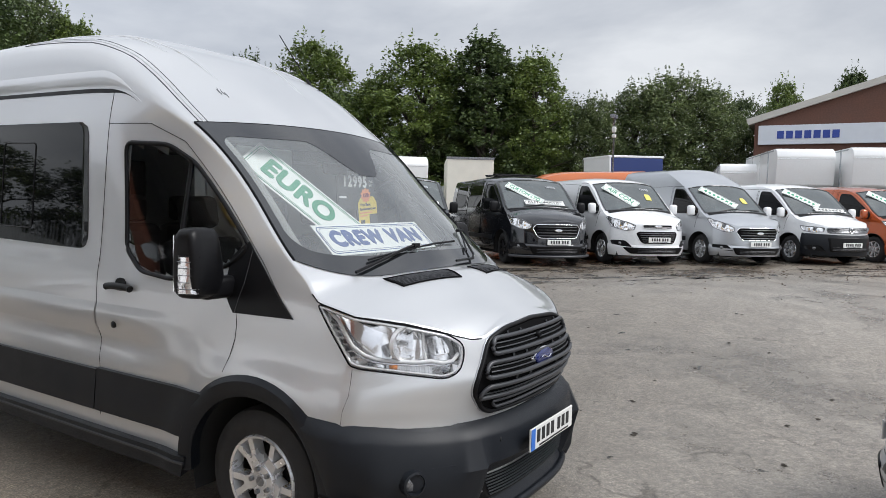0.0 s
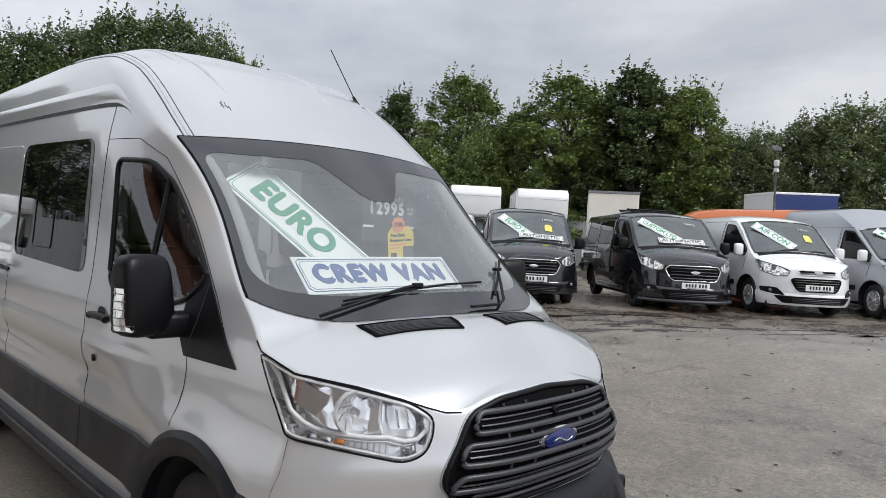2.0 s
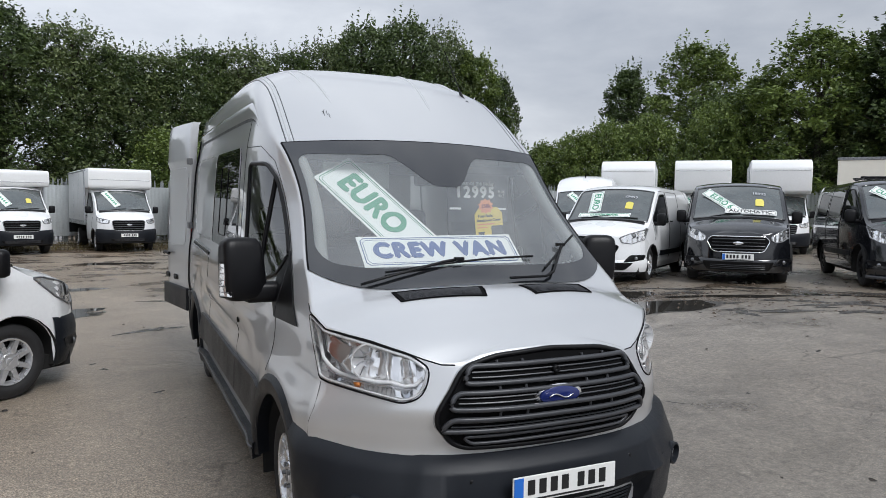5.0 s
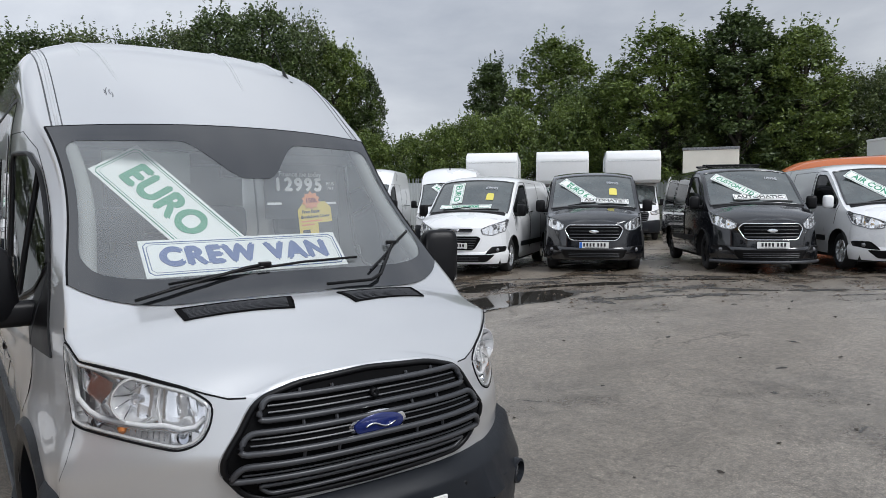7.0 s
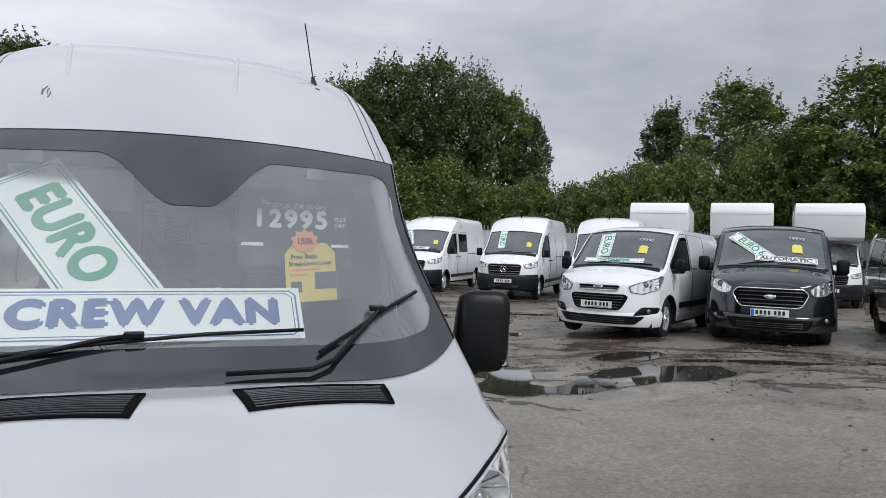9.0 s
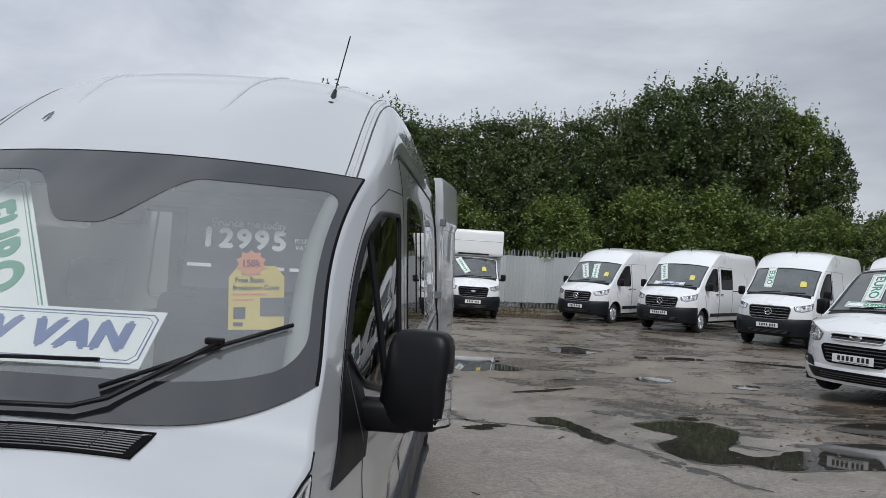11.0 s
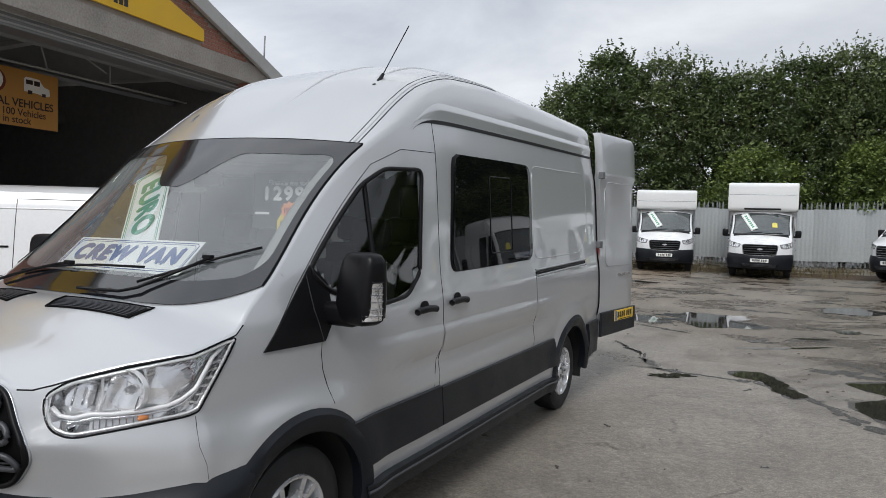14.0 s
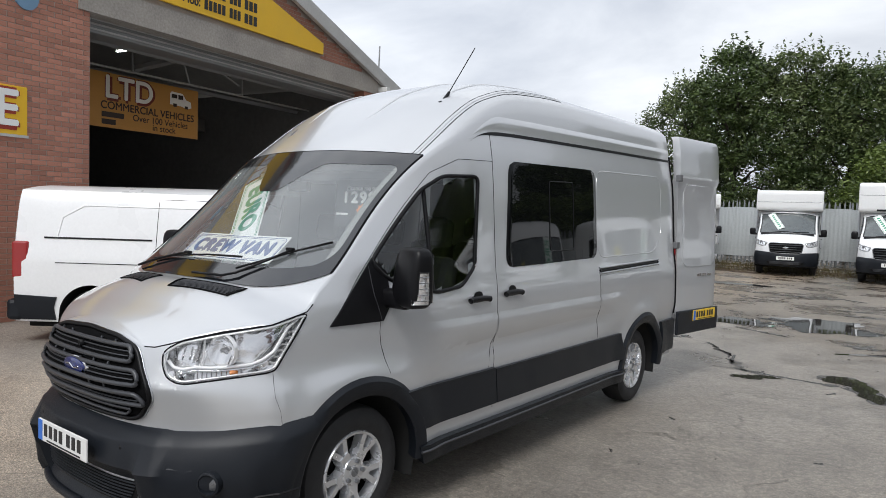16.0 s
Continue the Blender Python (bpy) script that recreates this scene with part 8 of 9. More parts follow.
def make_tree(seed, height, spread, material, kind="broad", size=0.076, label="", name="tree", leaves=28000):
    """Tapered trunk, limbs and an uneven crown of leaf clumps with upright shoots."""
    rng = np.random.default_rng(seed)
    t = thing(name, label, "tree", "trees behind the fence")
    sets = []
    trunk = [(0, 0, -0.3), (0.05, 0.02, height * 0.25), (0.1 * rng.normal(), 0.1 * rng.normal(), height * 0.55), (0.2 * rng.normal(), 0.2 * rng.normal(), height * 0.88)]

    def taper(pts, r0, r1):
        V, F = tube(pts, 1.0, 7)
        out = []
        for i, p in enumerate(pts):
            r = r0 + (r1 - r0) * i / (len(pts) - 1)
            for v in V[i * 7:(i + 1) * 7]:
                out.append(Vector(p) + (Vector(v) - Vector(p)) * r)
        return out, F

    sets.append(taper(trunk, 0.02 * height, 0.006 * height))
    ph = rng.random(6) * 6.28

    def reach(h, a):
        """Half-width of the crown at height share h and bearing a."""
        if kind == "broad":
            r = math.sin(math.pi * min(1.0, 0.14 + 0.86 * h)) ** 0.55
        else:
            r = min(1.0, 0.7 + 1.2 * h) * max(0.0, 1.0 - h ** 3.6) ** 0.6
        return spread * r * (1 + 0.16 * math.sin(2 * a + ph[0] + 3 * h) + 0.13 * math.sin(3 * a + ph[1] - 5 * h) + 0.10 * math.sin(5 * a + ph[2] + 9 * h))

    for i in range(14):
        h = 0.18 + 0.62 * (i + rng.random() * 0.8) / 14
        a = 2.4 * i + rng.random()
        ln = reach(min(0.95, h + 0.12), a) * 0.85
        base = Vector((0.05, 0.02, h * 0.9 * height))
        tip = Vector((math.cos(a) * ln, math.sin(a) * ln, (h + 0.12) * height))
        sets.append(taper([base, base.lerp(tip, 0.5) + Vector((0, 0, 0.04 * height)), tip], 0.008 * height, 0.002 * height))
    piece("trunk", *join(*sets), M_BARK, t, "brown trunk and limbs")
    # clumps over the crown, then upright shoots on its upper face
    clumps = []
    for i in range(250):
        h = 0.06 + 0.92 * rng.random() ** 0.85
        a = rng.random() * 6.28
        f = 0.45 + 0.52 * rng.random() ** 0.5
        r = reach(h, a) * f
        clumps.append((math.cos(a) * r, math.sin(a) * r, h * height * 0.97, spread * (0.07 + 0.11 * rng.random())))
    for i in range(40):
        h = 0.1 + 0.75 * rng.random()
        a = rng.random() * 6.28
        r = reach(h, a) * 0.35
        clumps.append((math.cos(a) * r, math.sin(a) * r, h * height, spread * 0.22))
    w = np.array([c[3] ** 1.6 for c in clumps])
    ks = np.maximum(12, (leaves * w / w.sum()).astype(int))
    P = []
    for c, k in zip(clumps, ks):
        q = rng.normal(size=(k, 3))
        q /= np.linalg.norm(q, axis=1)[:, None]
        q *= (c[3] * (0.25 + 0.85 * rng.random(k) ** 0.5))[:, None]
        q[:, 2] *= 0.8
        P.append(q + np.array(c[:3]))
    for i in range(150):
        h = 0.45 + 0.53 * rng.random() ** 0.7
        a = rng.random() * 6.28
        r = reach(h, a) * (0.75 + 0.28 * rng.random())
        L_ = height * (0.035 + 0.06 * rng.random())
        f = np.linspace(0, 1, 15)
        q = np.stack([math.cos(a) * r + f * rng.normal() * 0.18, math.sin(a) * r + f * rng.normal() * 0.18, h * height * 0.96 + f * L_ * 1.25], 1)
        P.append(q + rng.normal(size=q.shape) * (0.09 * (1.25 - f))[:, None])
    P = np.concatenate(P)
    P[:, 2] = np.maximum(P[:, 2], 0.25)
    P[:, 2] *= height / np.percentile(P[:, 2], 99.93)
    P[:, :2] *= spread / np.percentile(np.hypot(P[:, 0], P[:, 1]), 97)
    V = leaf_blades(rng, P, size)
    me = bpy.data.meshes.new("crown")
    me.from_pydata(V.tolist(), [], np.arange(len(V)).reshape(-1, 4).tolist())
    me.materials.append(material)
    o = new("crown", me)
    o.parent = t
    tagged(o, "dense green leaf crown")
    return t


def plant_trees():
    g1 = leaf_material("dark_green_leaves", (0.018, 0.034, 0.013), (0.124, 0.175, 0.051))
    g2 = leaf_material("mid_green_leaves", (0.034, 0.062, 0.016), (0.215, 0.280, 0.065))
    g3 = leaf_material("grey_green_leaves", (0.029, 0.050, 0.020), (0.198, 0.245, 0.090))
    kinds = [
        make_tree(1, 9.5, 3.0, g1, "broad", label="dark green broadleaf tree with an uneven crown"),
        make_tree(2, 9.5, 2.4, g2, "cone", label="bright green pointed tree behind the fence"),
        make_tree(3, 9.5, 3.0, g3, "broad", label="grey-green broadleaf tree with dense foliage"),
        make_tree(4, 9.5, 2.0, g1, "cone", label="dark green slender pointed tree"),
        make_tree(5, 5.0, 2.4, g2, "broad", size=0.066, leaves=20000, label="low yellow-green scrub behind the fence", name="shrub"),
    ]
    rnd = random.Random(8)
    # x, y, height, half-width, kind
    rows = [
        (-8.7, 34.9, 9.4, 2.8, 2), (-6.7, 35.3, 10.9, 3.4, 0), (-3.9, 36.0, 10.6, 3.2, 2), (-1.6, 35.9, 9.6, 2.8, 0), (0.3, 35.8, 9.6, 2.9, 2), (2.1, 35.7, 10.0, 2.9, 0), (4.2, 35.4, 10.2, 2.7, 2), (6.6, 35.0, 10.0, 2.6, 0), (8.7, 35.5, 10.9, 2.6, 2), (10.9, 35.8, 12.1, 3.2, 0), (13.9, 36.9, 13.0, 3.5, 0), (16.8, 37.8, 13.0, 2.6, 2), (18.5, 37.0, 11.6, 2.2, 1), (20.0, 36.2, 10.0, 1.3, 3),
        (28.0, 33.5, 10.9, 1.8, 3), (28.5, 28.1, 11.4, 2.6, 1), (27.3, 22.4, 8.5, 2.0, 1), (28.1, 20.0, 10.3, 2.7, 1), (30.0, 17.2, 10.7, 2.4, 3), (31.4, 14.9, 9.9, 2.2, 1), (34.2, 14.4, 7.9, 2.6, 2), (34.8, 12.6, 7.9, 2.2, 2), (36.6, 10.8, 8.7, 2.7, 2), (37.4, 9.0, 9.3, 3.0, 2), (38.8, 7.4, 8.6, 2.6, 2), (42.2, 6.0, 8.3, 2.2, 0), (46.4, 4.4, 9.8, 1.6, 1), (54.5, 0.9, 11.6, 1.6, 3),
        (15.5, 32.5, 5.2, 2.2, 4), (17.6, 31.6, 5.3, 2.2, 4), (19.4, 29.9, 5.2, 2.1, 4), (20.4, 28.3, 5.7, 2.0, 4), (21.8, 27.6, 6.3, 1.9, 4), (23.6, 26.4, 6.6, 2.3, 4), (26.0, 24.0, 7.2, 2.4, 4), (29.4, 19.4, 7.4, 2.5, 2), (32.0, 15.9, 7.4, 2.5, 2),
        (-13.5, 34.0, 7.0, 4.0, 2), (-20.0, 31.5, 6.2, 4.2, 0), (6.0, 39.0, 9.4, 3.4, 2), (11.5, 40.0, 11.0, 3.6, 0), (15.5, 41.0, 11.5, 3.4, 0), (0.5, 33.0, 5.4, 2.6, 4), (5.5, 33.0, 5.6, 2.6, 4), (9.8, 33.2, 6.2, 2.8, 4), (13.2, 33.2, 6.4, 2.8, 4),
        (27.6, 25.0, 8.0, 2.8, 0), (31.0, 20.6, 8.2, 2.8, 0), (33.6, 17.0, 8.0, 2.8, 0), 
    ]
    used = set()
    half = (3.0, 2.4, 3.0, 2.0, 2.4)
    for x, y, h, w, k in rows:
        f = h / (5.0 if k == 4 else 9.5)
        g = w / half[k] * (1.2 if k in (1, 3) else 1.05)
        m = Matrix.Translation((x, y, ground_z(x, y) - 0.1)) @ Matrix.Rotation(rnd.uniform(0, 6.28), 4, "Z")
        if k not in used:
            t = kinds[k]
            used.add(k)
            t.matrix_basis = m @ Matrix.Diagonal((g, g, f, 1))
        else:
            t = copy_thing(kinds[k], m)
            t.scale = (g, g, f)


# ---------------------------------------------------------------- brick garage
def build_garage():
    """Brick garage with a low gable, a wide opening, a yellow fascia and a banner hung inside."""
    # own frame: u along the front (world +y), w out of the front (world +x)
    m = Matrix.Translation((-7.5, 3.56, 0)) @ Matrix.Rotation(radians(8.8), 4, "Z")
    brick = mat("brick_red", (0.40, 0.185, 0.13), 0.85, vary=0.18, scale=2.0, fine=40, bump=0.4, bump_scale=60, per_object=0.22)
    mortar = mat("mortar", (0.36, 0.31, 0.27), 0.95, vary=0.15, bump=0.3)
    # one even tone for the inner walls, kept dark to deepen the bay's shade
    dark = mat("shade_tuned_block", (0.15, 0.145, 0.14), 0.9, vary=0.2, scale=0.8, fine=10)
    conc = mat("stained_concrete", (0.34, 0.315, 0.285), 0.85, vary=0.3, scale=1.5, fine=25, bump=0.3, bump_scale=40)
    roofm = mat("roof_trim", (0.46, 0.46, 0.45), 0.7, vary=0.15)
    yellow = mat("yellow_fascia", (0.78, 0.47, 0.015), 0.45, vary=0.04)
    tan = mat("tan_banner", (0.50, 0.235, 0.045), 0.6, vary=0.06)
    steel = mat("dark_steel", (0.26, 0.265, 0.27), 0.6, 0.3)
    b = thing("brick_garage", "red brick garage with a dark open bay and a yellow fascia", "building", kind="structure", at=m)
    # u: along front from the pier's edge (0) to the right; pier to the left (-)
    H = 4.66
    W = 7.2
    def wallbox(nm, x0, x1, y0, y1, z0, z1, mt, lab="", bev=0.0):
        return part(nm, boxed(x0, x1, y0, y1, z0, z1, bev), mt, b, lab)
    wallbox("brick_pier", -0.35, 0.0, -6.5, 0.0, 0, H + 0.25, mortar, "brick wall")
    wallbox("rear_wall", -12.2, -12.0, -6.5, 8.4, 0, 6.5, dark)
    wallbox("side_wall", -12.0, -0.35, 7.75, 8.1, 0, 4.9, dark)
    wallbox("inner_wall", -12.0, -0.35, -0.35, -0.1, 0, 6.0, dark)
    wallbox("right_pier", -0.35, 0.0, W, 8.1, 0, 4.9, brick, "red brick pier")
    wallbox("lintel", -0.30, 0.04, -0.2, 8.0, H, H + 0.42, conc, "stained concrete lintel")
    # gable above
    peak_u, peak_z, eave_u, eave_z = -0.8, 8.0, 8.3, 4.85
    V = [(-0.28, -9.9, H + 0.3), (-0.28, eave_u, H + 0.3), (-0.28, eave_u, eave_z), (-0.28, peak_u, peak_z), (-0.28, -9.9, eave_z)]
    V2 = [(0.0, y, z) for _, y, z in V]
    n = 5
    piece("gable_wall", V + V2, [tuple(range(n))[::-1], tuple(range(n, 2 * n))] + [(i, (i + 1) % n, n + (i + 1) % n, n + i) for i in range(n)], mortar, b, "brick gable", smooth=False)
    sl = math.atan2(peak_z - eave_z, eave_u - peak_u)
    ln = math.hypot(peak_z - eave_z, eave_u - peak_u)
    for sgn in (1, -1):
        mm = Matrix.Translation((0, peak_u, peak_z)) @ Matrix.Rotation(-sl * sgn, 4, "X")
        y0, y1 = (0, ln + 0.35) if sgn > 0 else (-ln - 0.35, 0)
        part("roof_sheet", boxed(-12.3, 0.10, y0, y1, 0.06, 0.16, 0.0, mm), roofm, b, "grey roof sheeting")
        part("barge_board", boxed(0.06, 0.16, y0, y1, -0.10, 0.20, 0.01, mm), roofm, b, "pale barge board")
    # fascia: follows the slope, flat bottom
    yb = H + 0.52
    k = (peak_z - eave_z) / (eave_u - peak_u)
    fu = 5.53
    top = lambda u: peak_z - 0.42 - k * (u - peak_u)
    V = [(0.02, -3.0, yb), (0.02, fu, yb), (0.02, fu, yb + 0.24), (0.02, 0.3, min(top(0.3), 7.0)), (0.02, -3.0, 7.0)]
    V2 = [(0.07, y, z) for _, y, z in V]
    piece("fascia_sign", V + V2, [tuple(range(5))[::-1], tuple(range(5, 10))] + [(i, (i + 1) % 5, 5 + (i + 1) % 5, 5 + i) for i in range(5)], yellow, b, "yellow sign fascia", smooth=False)
    # number lines on the fascia: a lettered prefix and plain bars
    upright = Matrix.Rotation(radians(90), 4, "Z") @ Matrix.Rotation(radians(90), 4, "X")
    for z in (5.37, 5.63, 5.89):
        words("Mob:", 0.25, M_INK, Matrix.Translation((0.073, 1.87, z)) @ upright, b, "fascia_lettering", "", 0.006, 0.78)
        for y0, y1 in ((2.16, 2.68), (2.76, 3.06), (3.14, 3.50)):
            n_ = round((y1 - y0) / 0.115)
            for j in range(n_):
                w_ = (y1 - y0) / n_
                part("fascia_bar", boxed(0.072, 0.078, y0 + w_ * j, y0 + w_ * (j + 0.72), z - 0.09, z + 0.09), M_INK, b, "plain dark bar")
    red = mat("fascia_dark_red", (0.33, 0.02, 0.015), 0.5)
    for y0, y1 in ((-0.5, -0.05), (0.05, 0.55), (0.65, 1.20)):
        part("fascia_shape", boxed(0.071, 0.075, y0 - 0.03, y1 + 0.03, 5.27, 5.93, 0.0), red, b, "plain dark red shape")
        part("fascia_shape", boxed(0.074, 0.080, y0, y1, 5.31, 5.90, 0.0), M_BOARD, b, "plain white shape")
    for z in (4.50, 4.58, 4.66):
        part("shutter_rail", boxed(-0.30, -0.27, -0.1, W, z - 0.012, z + 0.012), roofm, b, "pale shutter rail")
    # banner hung inside
    bm_ = Matrix.Translation((-2.1, 3.95, 3.70)) @ Matrix.Rotation(radians(90), 4, "Z") @ Matrix.Rotation(radians(90), 4, "X")
    part("banner", boxed(-2.6, 0.0, -0.52, 0.52, -0.01, 0.01, 0.0, bm_), tan, b, "tan vinyl banner")
    wr = mat("banner_white", (0.85, 0.80, 0.72), 0.6)
    br = mat("banner_brown", (0.03, 0.014, 0.008), 0.6)
    words("LTD", 0.60, mat("banner_dark_red", (0.16, 0.025, 0.012), 0.6), bm_ @ Matrix.Translation((-1.68, 0.225, 0.013)), b, "lettering_shade", "", 0.050)
    words("LTD", 0.60, wr, bm_ @ Matrix.Translation((-1.70, 0.24, 0.017)), b, "banner_lettering", "", 0.012)
    words("COMMERCIAL VEHICLES", 0.205, br, bm_ @ Matrix.Translation((-1.22, -0.10, 0.014)), b, "banner_lettering", "", 0.004)
    words("Over 100 Vehicles", 0.18, br, bm_ @ Matrix.Translation((-0.95, -0.27, 0.014)), b, "banner_lettering", "", 0.002)
    words("in stock", 0.18, br, bm_ @ Matrix.Translation((-0.88, -0.41, 0.014)), b, "banner_lettering", "", 0.002)
    pic = [(-0.74, 0.14), (-0.74, 0.37), (-0.70, 0.41), (-0.42, 0.40), (-0.32, 0.28), (-0.20, 0.25), (-0.18, 0.13), (-0.30, 0.09), (-0.44, 0.13)]
    piece("banner_picture", *moved(([(x, y, 0.014) for x, y in pic], [tuple(range(9))[::-1]]), bm_), wr, b, "plain pale vehicle shape", smooth=False)
    for x0, x1, y0, y1 in ((-0.70, -0.56, 0.28, 0.36), (-0.53, -0.41, 0.27, 0.36), (-0.66, -0.57, 0.10, 0.17), (-0.36, -0.28, 0.09, 0.15)):
        part("picture_patch", boxed(x0, x1, y0, y1, 0.015, 0.018, 0.0, bm_), br, b, "plain dark patch")
    for x0, x1, z in ((-2.3, -1.82, -0.27), (-2.3, -2.0, -0.41)):
        part("banner_bar", boxed(x0, x1, z - 0.05, z + 0.05, 0.011, 0.015, 0.0, bm_), br, b, "plain dark bar")
    # roof steel, lamp tube
    piece("roof_beam", *tube([(-3.0, 3.0, 4.58), (-3.0, 5.25, 5.46)], 0.075, 4), roofm, b, "pale diagonal roof brace", smooth=False)
    for p, q in (((2.33, 5.25), (2.36, 4.36)), ((3.55, 4.95), (3.76, 4.36)), ((4.00, 5.0), (5.2, 4.56)), ((5.3, 5.0), (5.3, 4.36))):
        piece("roof_hanger", *tube([(-2.15, *p), (-2.15, *q)], 0.018, 5), roofm, b, smooth=False)
    piece("banner_pole", *tube([(-2.15, -0.1, 4.34), (-2.15, 7.7, 4.34)], 0.022, 6), roofm, b, smooth=False)
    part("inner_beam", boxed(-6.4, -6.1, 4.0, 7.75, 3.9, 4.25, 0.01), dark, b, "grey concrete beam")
    piece("roof_beam", *tube([(-2.6, -0.1, 4.35), (-2.6, 7.8, 4.35)], 0.07, 4), steel, b, smooth=False)
    piece("roof_beam", *tube([(-1.2, -0.1, 4.55), (-1.2, 7.8, 4.55)], 0.05, 4), steel, b, smooth=False)
    part("shutter_box", boxed(-0.75, -0.30, -0.1, W, H - 0.22, H + 0.1, 0.02), steel, b, "dark shutter housing")
    part("strip_light", boxed(-4.1, -3.6, 3.38, 3.43, 5.12, 5.16, 0.01), mat("lit_tube", (0.9, 0.9, 0.85), 0.4, emit=(1.0, 0.97, 0.88, 9.0)), b, "lit strip light")
    # yellow letter sign on the pier and round blue plaque
    part("letter_sign", boxed(0.004, 0.03, -2.4, -0.97, 2.64, 3.34, 0.01), yellow, b, "yellow framed wall sign")
    part("sign_rim", boxed(0.026, 0.034, -2.4, -0.955, 2.62, 2.66, 0.0), roofm, b, "thin pale rim")
    words("E", 0.74, mat("sign_dark_red", (0.30, 0.03, 0.015), 0.5), Matrix.Translation((0.034, -1.275, 2.985)) @ Matrix.Rotation(radians(90), 4, "Z") @ Matrix.Rotation(radians(90), 4, "X"), b, "letter_shade", "", 0.045, 0.95)
    words("E", 0.70, M_BOARD, Matrix.Translation((0.039, -1.255, 3.0)) @ Matrix.Rotation(radians(90), 4, "Z") @ Matrix.Rotation(radians(90), 4, "X"), b, "sign_letter", "", 0.014, 0.95)
    piece("wall_plaque", *moved(lathe([(0.0, 0.17), (0.03, 0.17), (0.035, 0.0)], 24), Matrix.Translation((0.0, -0.98, 4.60))), mat("plaque_blue", (0.16, 0.28, 0.42), 0.4), b, "round blue plaque", crease=40)
    piece("roof_aerial", *tube([(-0.3, 8.2, 4.8), (-0.3, 8.25, 6.0)], 0.02, 5), steel, b, smooth=False)
    cam_ = thing_part("security_camera", b)
    part("camera_body", boxed(0.0, 0.30, 7.75, 7.9, 4.72, 4.84, 0.02), M_TRIMLIGHT, cam_)
    part("camera_arm", boxed(-0.1, 0.12, 7.8, 7.85, 4.6, 4.72, 0.0), steel, cam_)
    # bricks proud of the mortar, nearest part of the pier as single pieces
    me = bpy.data.meshes.new("brick")
    bmx = boxed(-0.02, 0.008, -0.105, 0.105, -0.0325, 0.0325, 0.003)
    bmx.to_mesh(me)
    bmx.free()
    me.materials.append(brick)
    rest = []
    cnt = 0
    rows = int((H + 0.2) / 0.075)
    for r in range(rows):
        for c in range(14):
            y = -0.115 - c * 0.225 - (0.112 if r % 2 else 0.0)
            z = 0.04 + 0.075 * r
            mm = Matrix.Translation((0.0, y, z))
            if 2.0 < z < 4.9 and c < 8 and cnt < 300:
                o = new("brick", me)
                o.parent = b
                o.matrix_basis = mm
                cnt += 1
            else:
                rest.append(mm)
        if r % 2:
            rest.append(Matrix.Translation((0.0, -0.055, 0.04 + 0.075 * r)) @ Matrix.Diagonal((1, 0.49, 1, 1)))
    for r in range(46):
        z = H + 0.47 + 0.075 * r
        for c in range(-45, 40):
            y = c * 0.225 + (0.112 if r % 2 else 0.0)
            if z < top(y) + 0.28 and y < eave_u - 0.1 and (y > fu or z > top(y) - 0.06) and y > -3:
                rest.append(Matrix.Translation((0.0, y, z)))
    Vb = [v.co.copy() for v in me.vertices]
    Fb = [tuple(p.vertices) for p in me.polygons]
    ob = piece("brickwork", *join(*[([mm @ v for v in Vb], Fb) for mm in rest]), brick, b, "red brickwork", smooth=False)
    tagged(ob, kind="stuff")
    return b


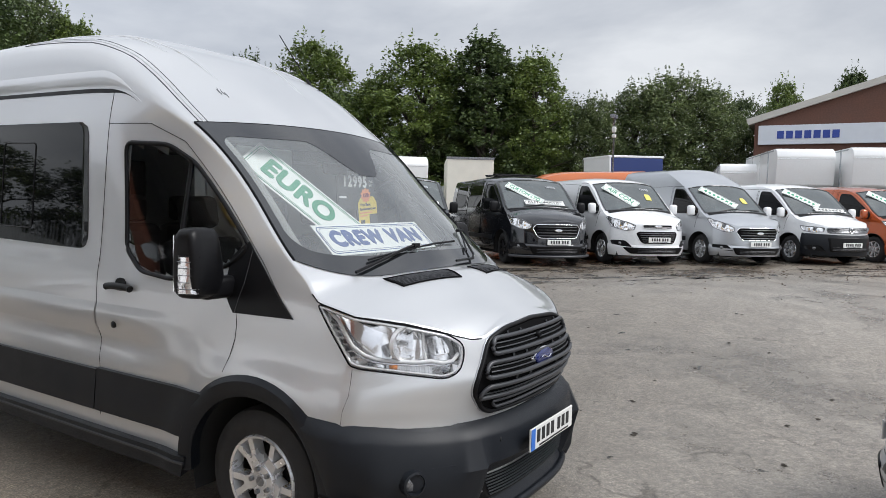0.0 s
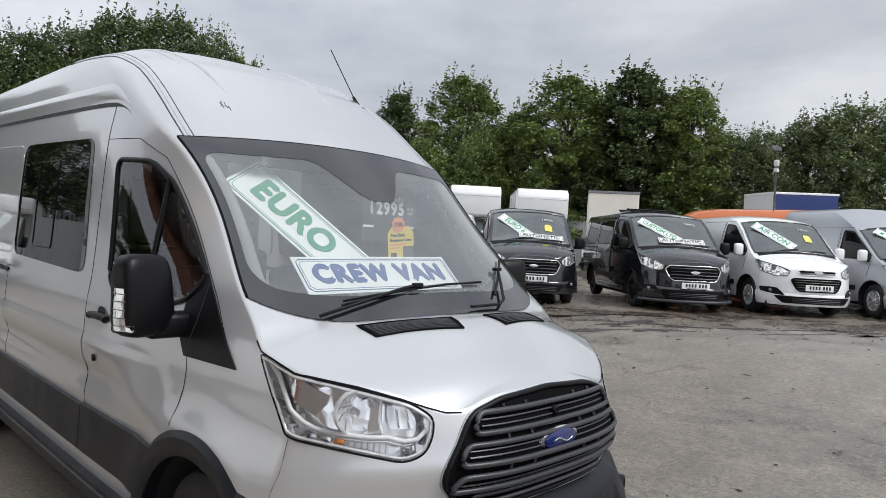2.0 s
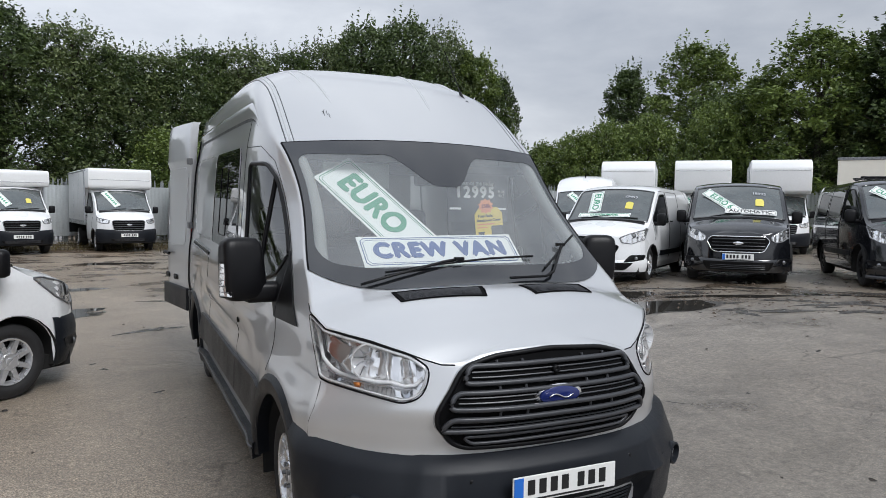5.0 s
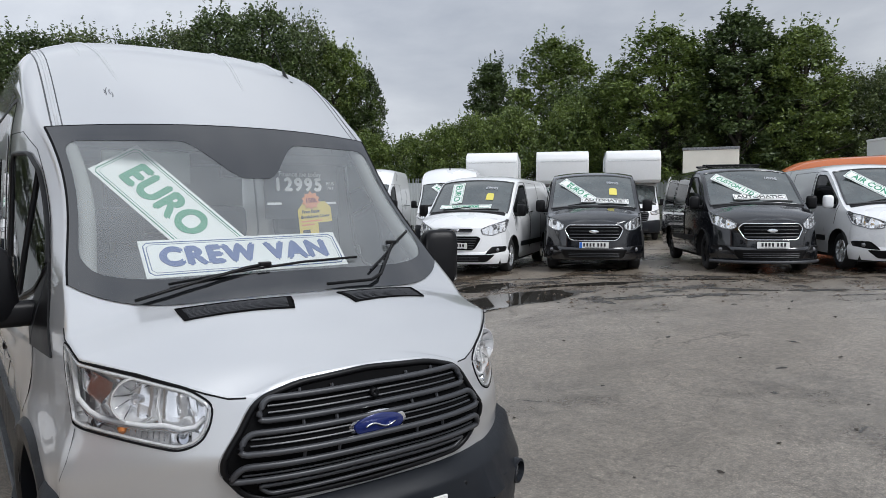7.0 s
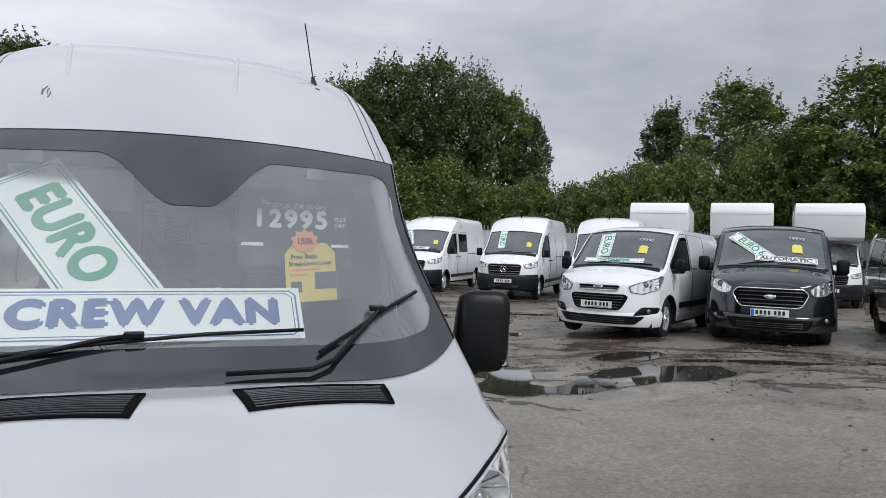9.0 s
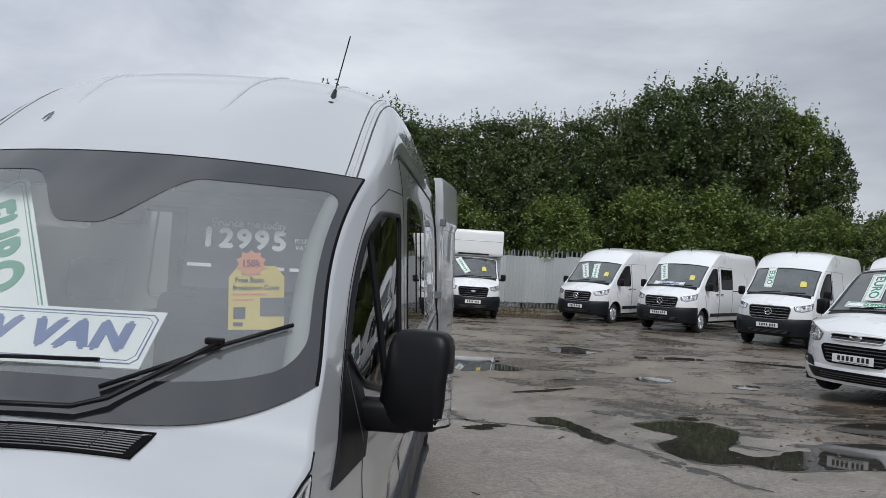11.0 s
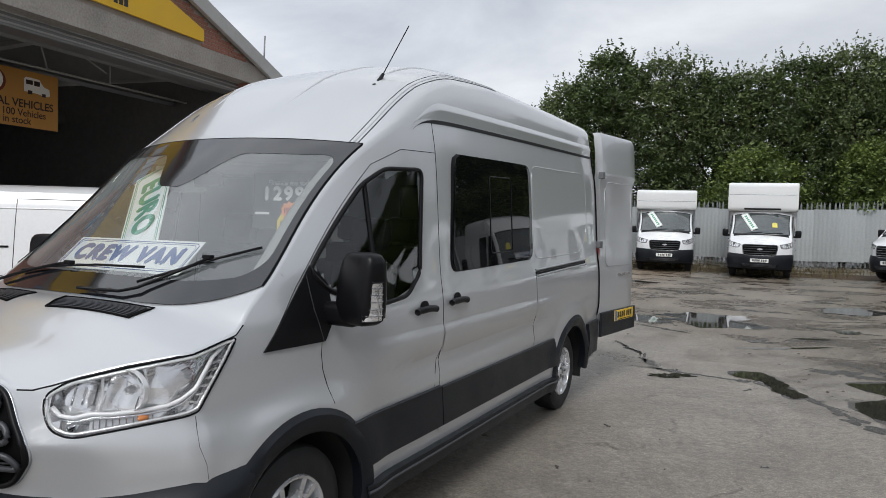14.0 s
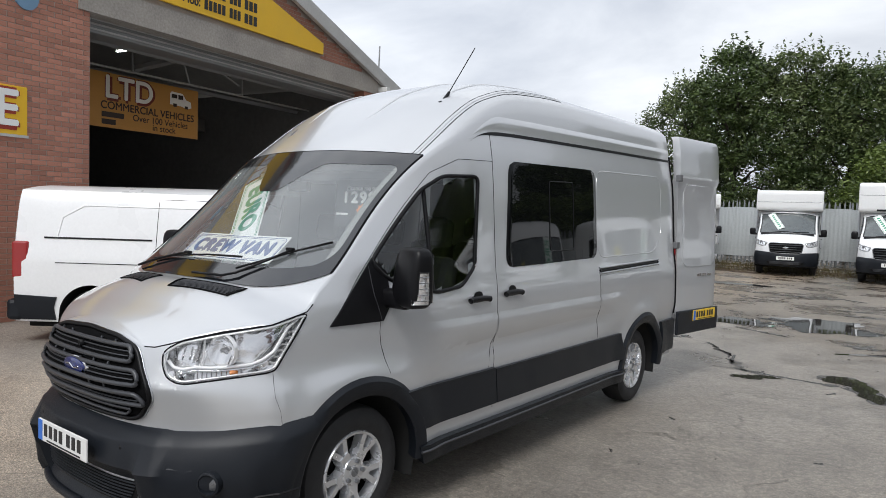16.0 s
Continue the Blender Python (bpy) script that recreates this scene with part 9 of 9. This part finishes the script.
def build_far():
    """Far brick warehouse, lamp mast, lorry tops behind the rows."""
    brick = mat("far_brick", (0.125, 0.062, 0.045), 0.9, vary=0.25, scale=1.0, fine=14)
    pale = mat("pale_fascia", (0.62, 0.65, 0.70), 0.5, vary=0.05)
    trim = mat("far_roof_trim", (0.50, 0.48, 0.44), 0.7)
    blue = mat("blue_fascia_print", (0.02, 0.05, 0.28), 0.5)
    m = Matrix.Translation((37.0, 4.6, 0.4)) @ Matrix.Rotation(radians(-86), 4, "Z")
    w = thing("brick_warehouse", "distant brick warehouse with a pale fascia and low gable", "building", kind="structure", at=m)
    # own frame: x along the front, y away
    W = 20
    V = [(0, 0, 0), (W, 0, 0), (W, 0, 5.9), (W / 2, 0, 9.0), (0, 0, 5.9)]
    V2 = [(x, 14, z) for x, _, z in V]
    piece("warehouse_wall", V + V2, [tuple(range(5)), tuple(range(5, 10))[::-1]] + [(i, (i + 1) % 5, 5 + (i + 1) % 5, 5 + i) for i in range(5)], brick, w, "red brick wall", smooth=False)
    for sgn in (0, 1):
        a = math.atan2(3.1, 10)
        mm = Matrix.Translation((W / 2, 0, 9.0)) @ Matrix.Rotation(a if sgn else -a + math.pi * 0, 4, "Y")
        part("barge_board", boxed(0 if sgn else -10.8, 10.8 if sgn else 0, -0.25, 14.2, 0.0, 0.32, 0.0, Matrix.Translation((W / 2, 0, 9.0)) @ Matrix.Rotation(a if sgn else -a, 4, "Y")), trim, w, "pale roof edge")
    part("fascia", boxed(0.2, W - 0.2, -0.2, 0.0, 4.75, 5.75, 0.02), pale, w, "pale blue-white fascia")
    for k in range(7):
        part("fascia_bar", boxed(1.1 + 0.42 * k, 1.1 + 0.42 * k + 0.32, -0.23, -0.19, 5.05, 5.45), blue, w, "plain blue bar")
    part("fascia_panel", boxed(7.6, 9.6, -0.23, -0.19, 4.8, 5.7), blue, w, "plain blue panel")
    part("louvre", boxed(8.9, 10.6, -0.06, 0.0, 6.1, 7.2), M_LAMPDARK, w, "dark wall louvre")
    for k in range(6):
        part("louvre_slat", boxed(8.95, 10.55, -0.1, -0.05, 6.18 + 0.16 * k, 6.24 + 0.16 * k), M_PLASTIC, w)
    mast = thing("lamp_mast", "slim grey mast with floodlight and camera", "mast", at=Matrix.Translation((21.4, 6.95, ground_z(21.4, 6.95))))
    piece("pole", *tube([(0, 0, 0), (0, 0, 4.55)], 0.035, 8), M_LAMPDARK, mast)
    part("floodlight", boxed(-0.28, 0.16, -0.08, 0.08, 4.50, 4.62, 0.02), M_LAMPDARK, mast)
    part("camera_dome", boxed(-0.07, 0.07, -0.08, 0.08, 3.98, 4.20, 0.05), M_TRIMLIGHT, mast)
    part("camera_box", boxed(-0.08, 0.10, -0.06, 0.06, 3.80, 3.92, 0.02), M_TRIMLIGHT, mast)
    lorry = thing("box_lorry", "lorry with a navy curtain side and white end", "lorry", at=stand(29.0, 10.3, -40))
    part("lorry_end", boxed(-1.2, 1.2, 0, 0.1, 1.0, 3.75, 0.02), M_BOXWHITE, lorry, "white end board")
    part("curtain", boxed(-1.2, 1.2, 0.1, 2.9, 1.1, 3.7, 0.03), M_BLUETARP, lorry, "navy curtain side")
    part("lorry_roof", boxed(-1.22, 1.22, -0.02, 2.92, 3.7, 3.80, 0.02), M_BOXWHITE, lorry, "pale roof rim")
    part("lorry_bed", boxed(-1.0, 1.0, 0.2, 2.8, 0.0, 1.1, 0.0), M_UNDER, lorry)
    cont = thing("storage_container", "cream box body standing behind the dark vans", "container", at=stand(21.2, 12.8, 34))
    part("container_body", boxed(-0.95, 0.95, 0, 4.0, 0.15, 3.33, 0.03), mat("cream_paint", (0.72, 0.70, 0.62), 0.5, vary=0.08), cont, "cream steel body")
    part("container_rim", boxed(-0.97, 0.97, -0.02, 0.05, 3.26, 3.36, 0.01), M_LAMPDARK, cont, "dark top edge")
    part("container_base", boxed(-0.9, 0.9, 0.1, 3.9, 0.0, 0.15, 0.0), M_UNDER, cont)


build_puddles()
build_fence()
plant_trees()
build_garage()
build_far()
for x, y, phi, top_ in ((27.2, 3.3, 14, 3.2), (24.7, 0.75, 20, 3.58), (24.8, -1.7, 20, 3.58)):
    v, S_ = build_luton("box_van", "white box van behind the parked row", stand(x, y, phi), top_, 2.0, group=LUT)
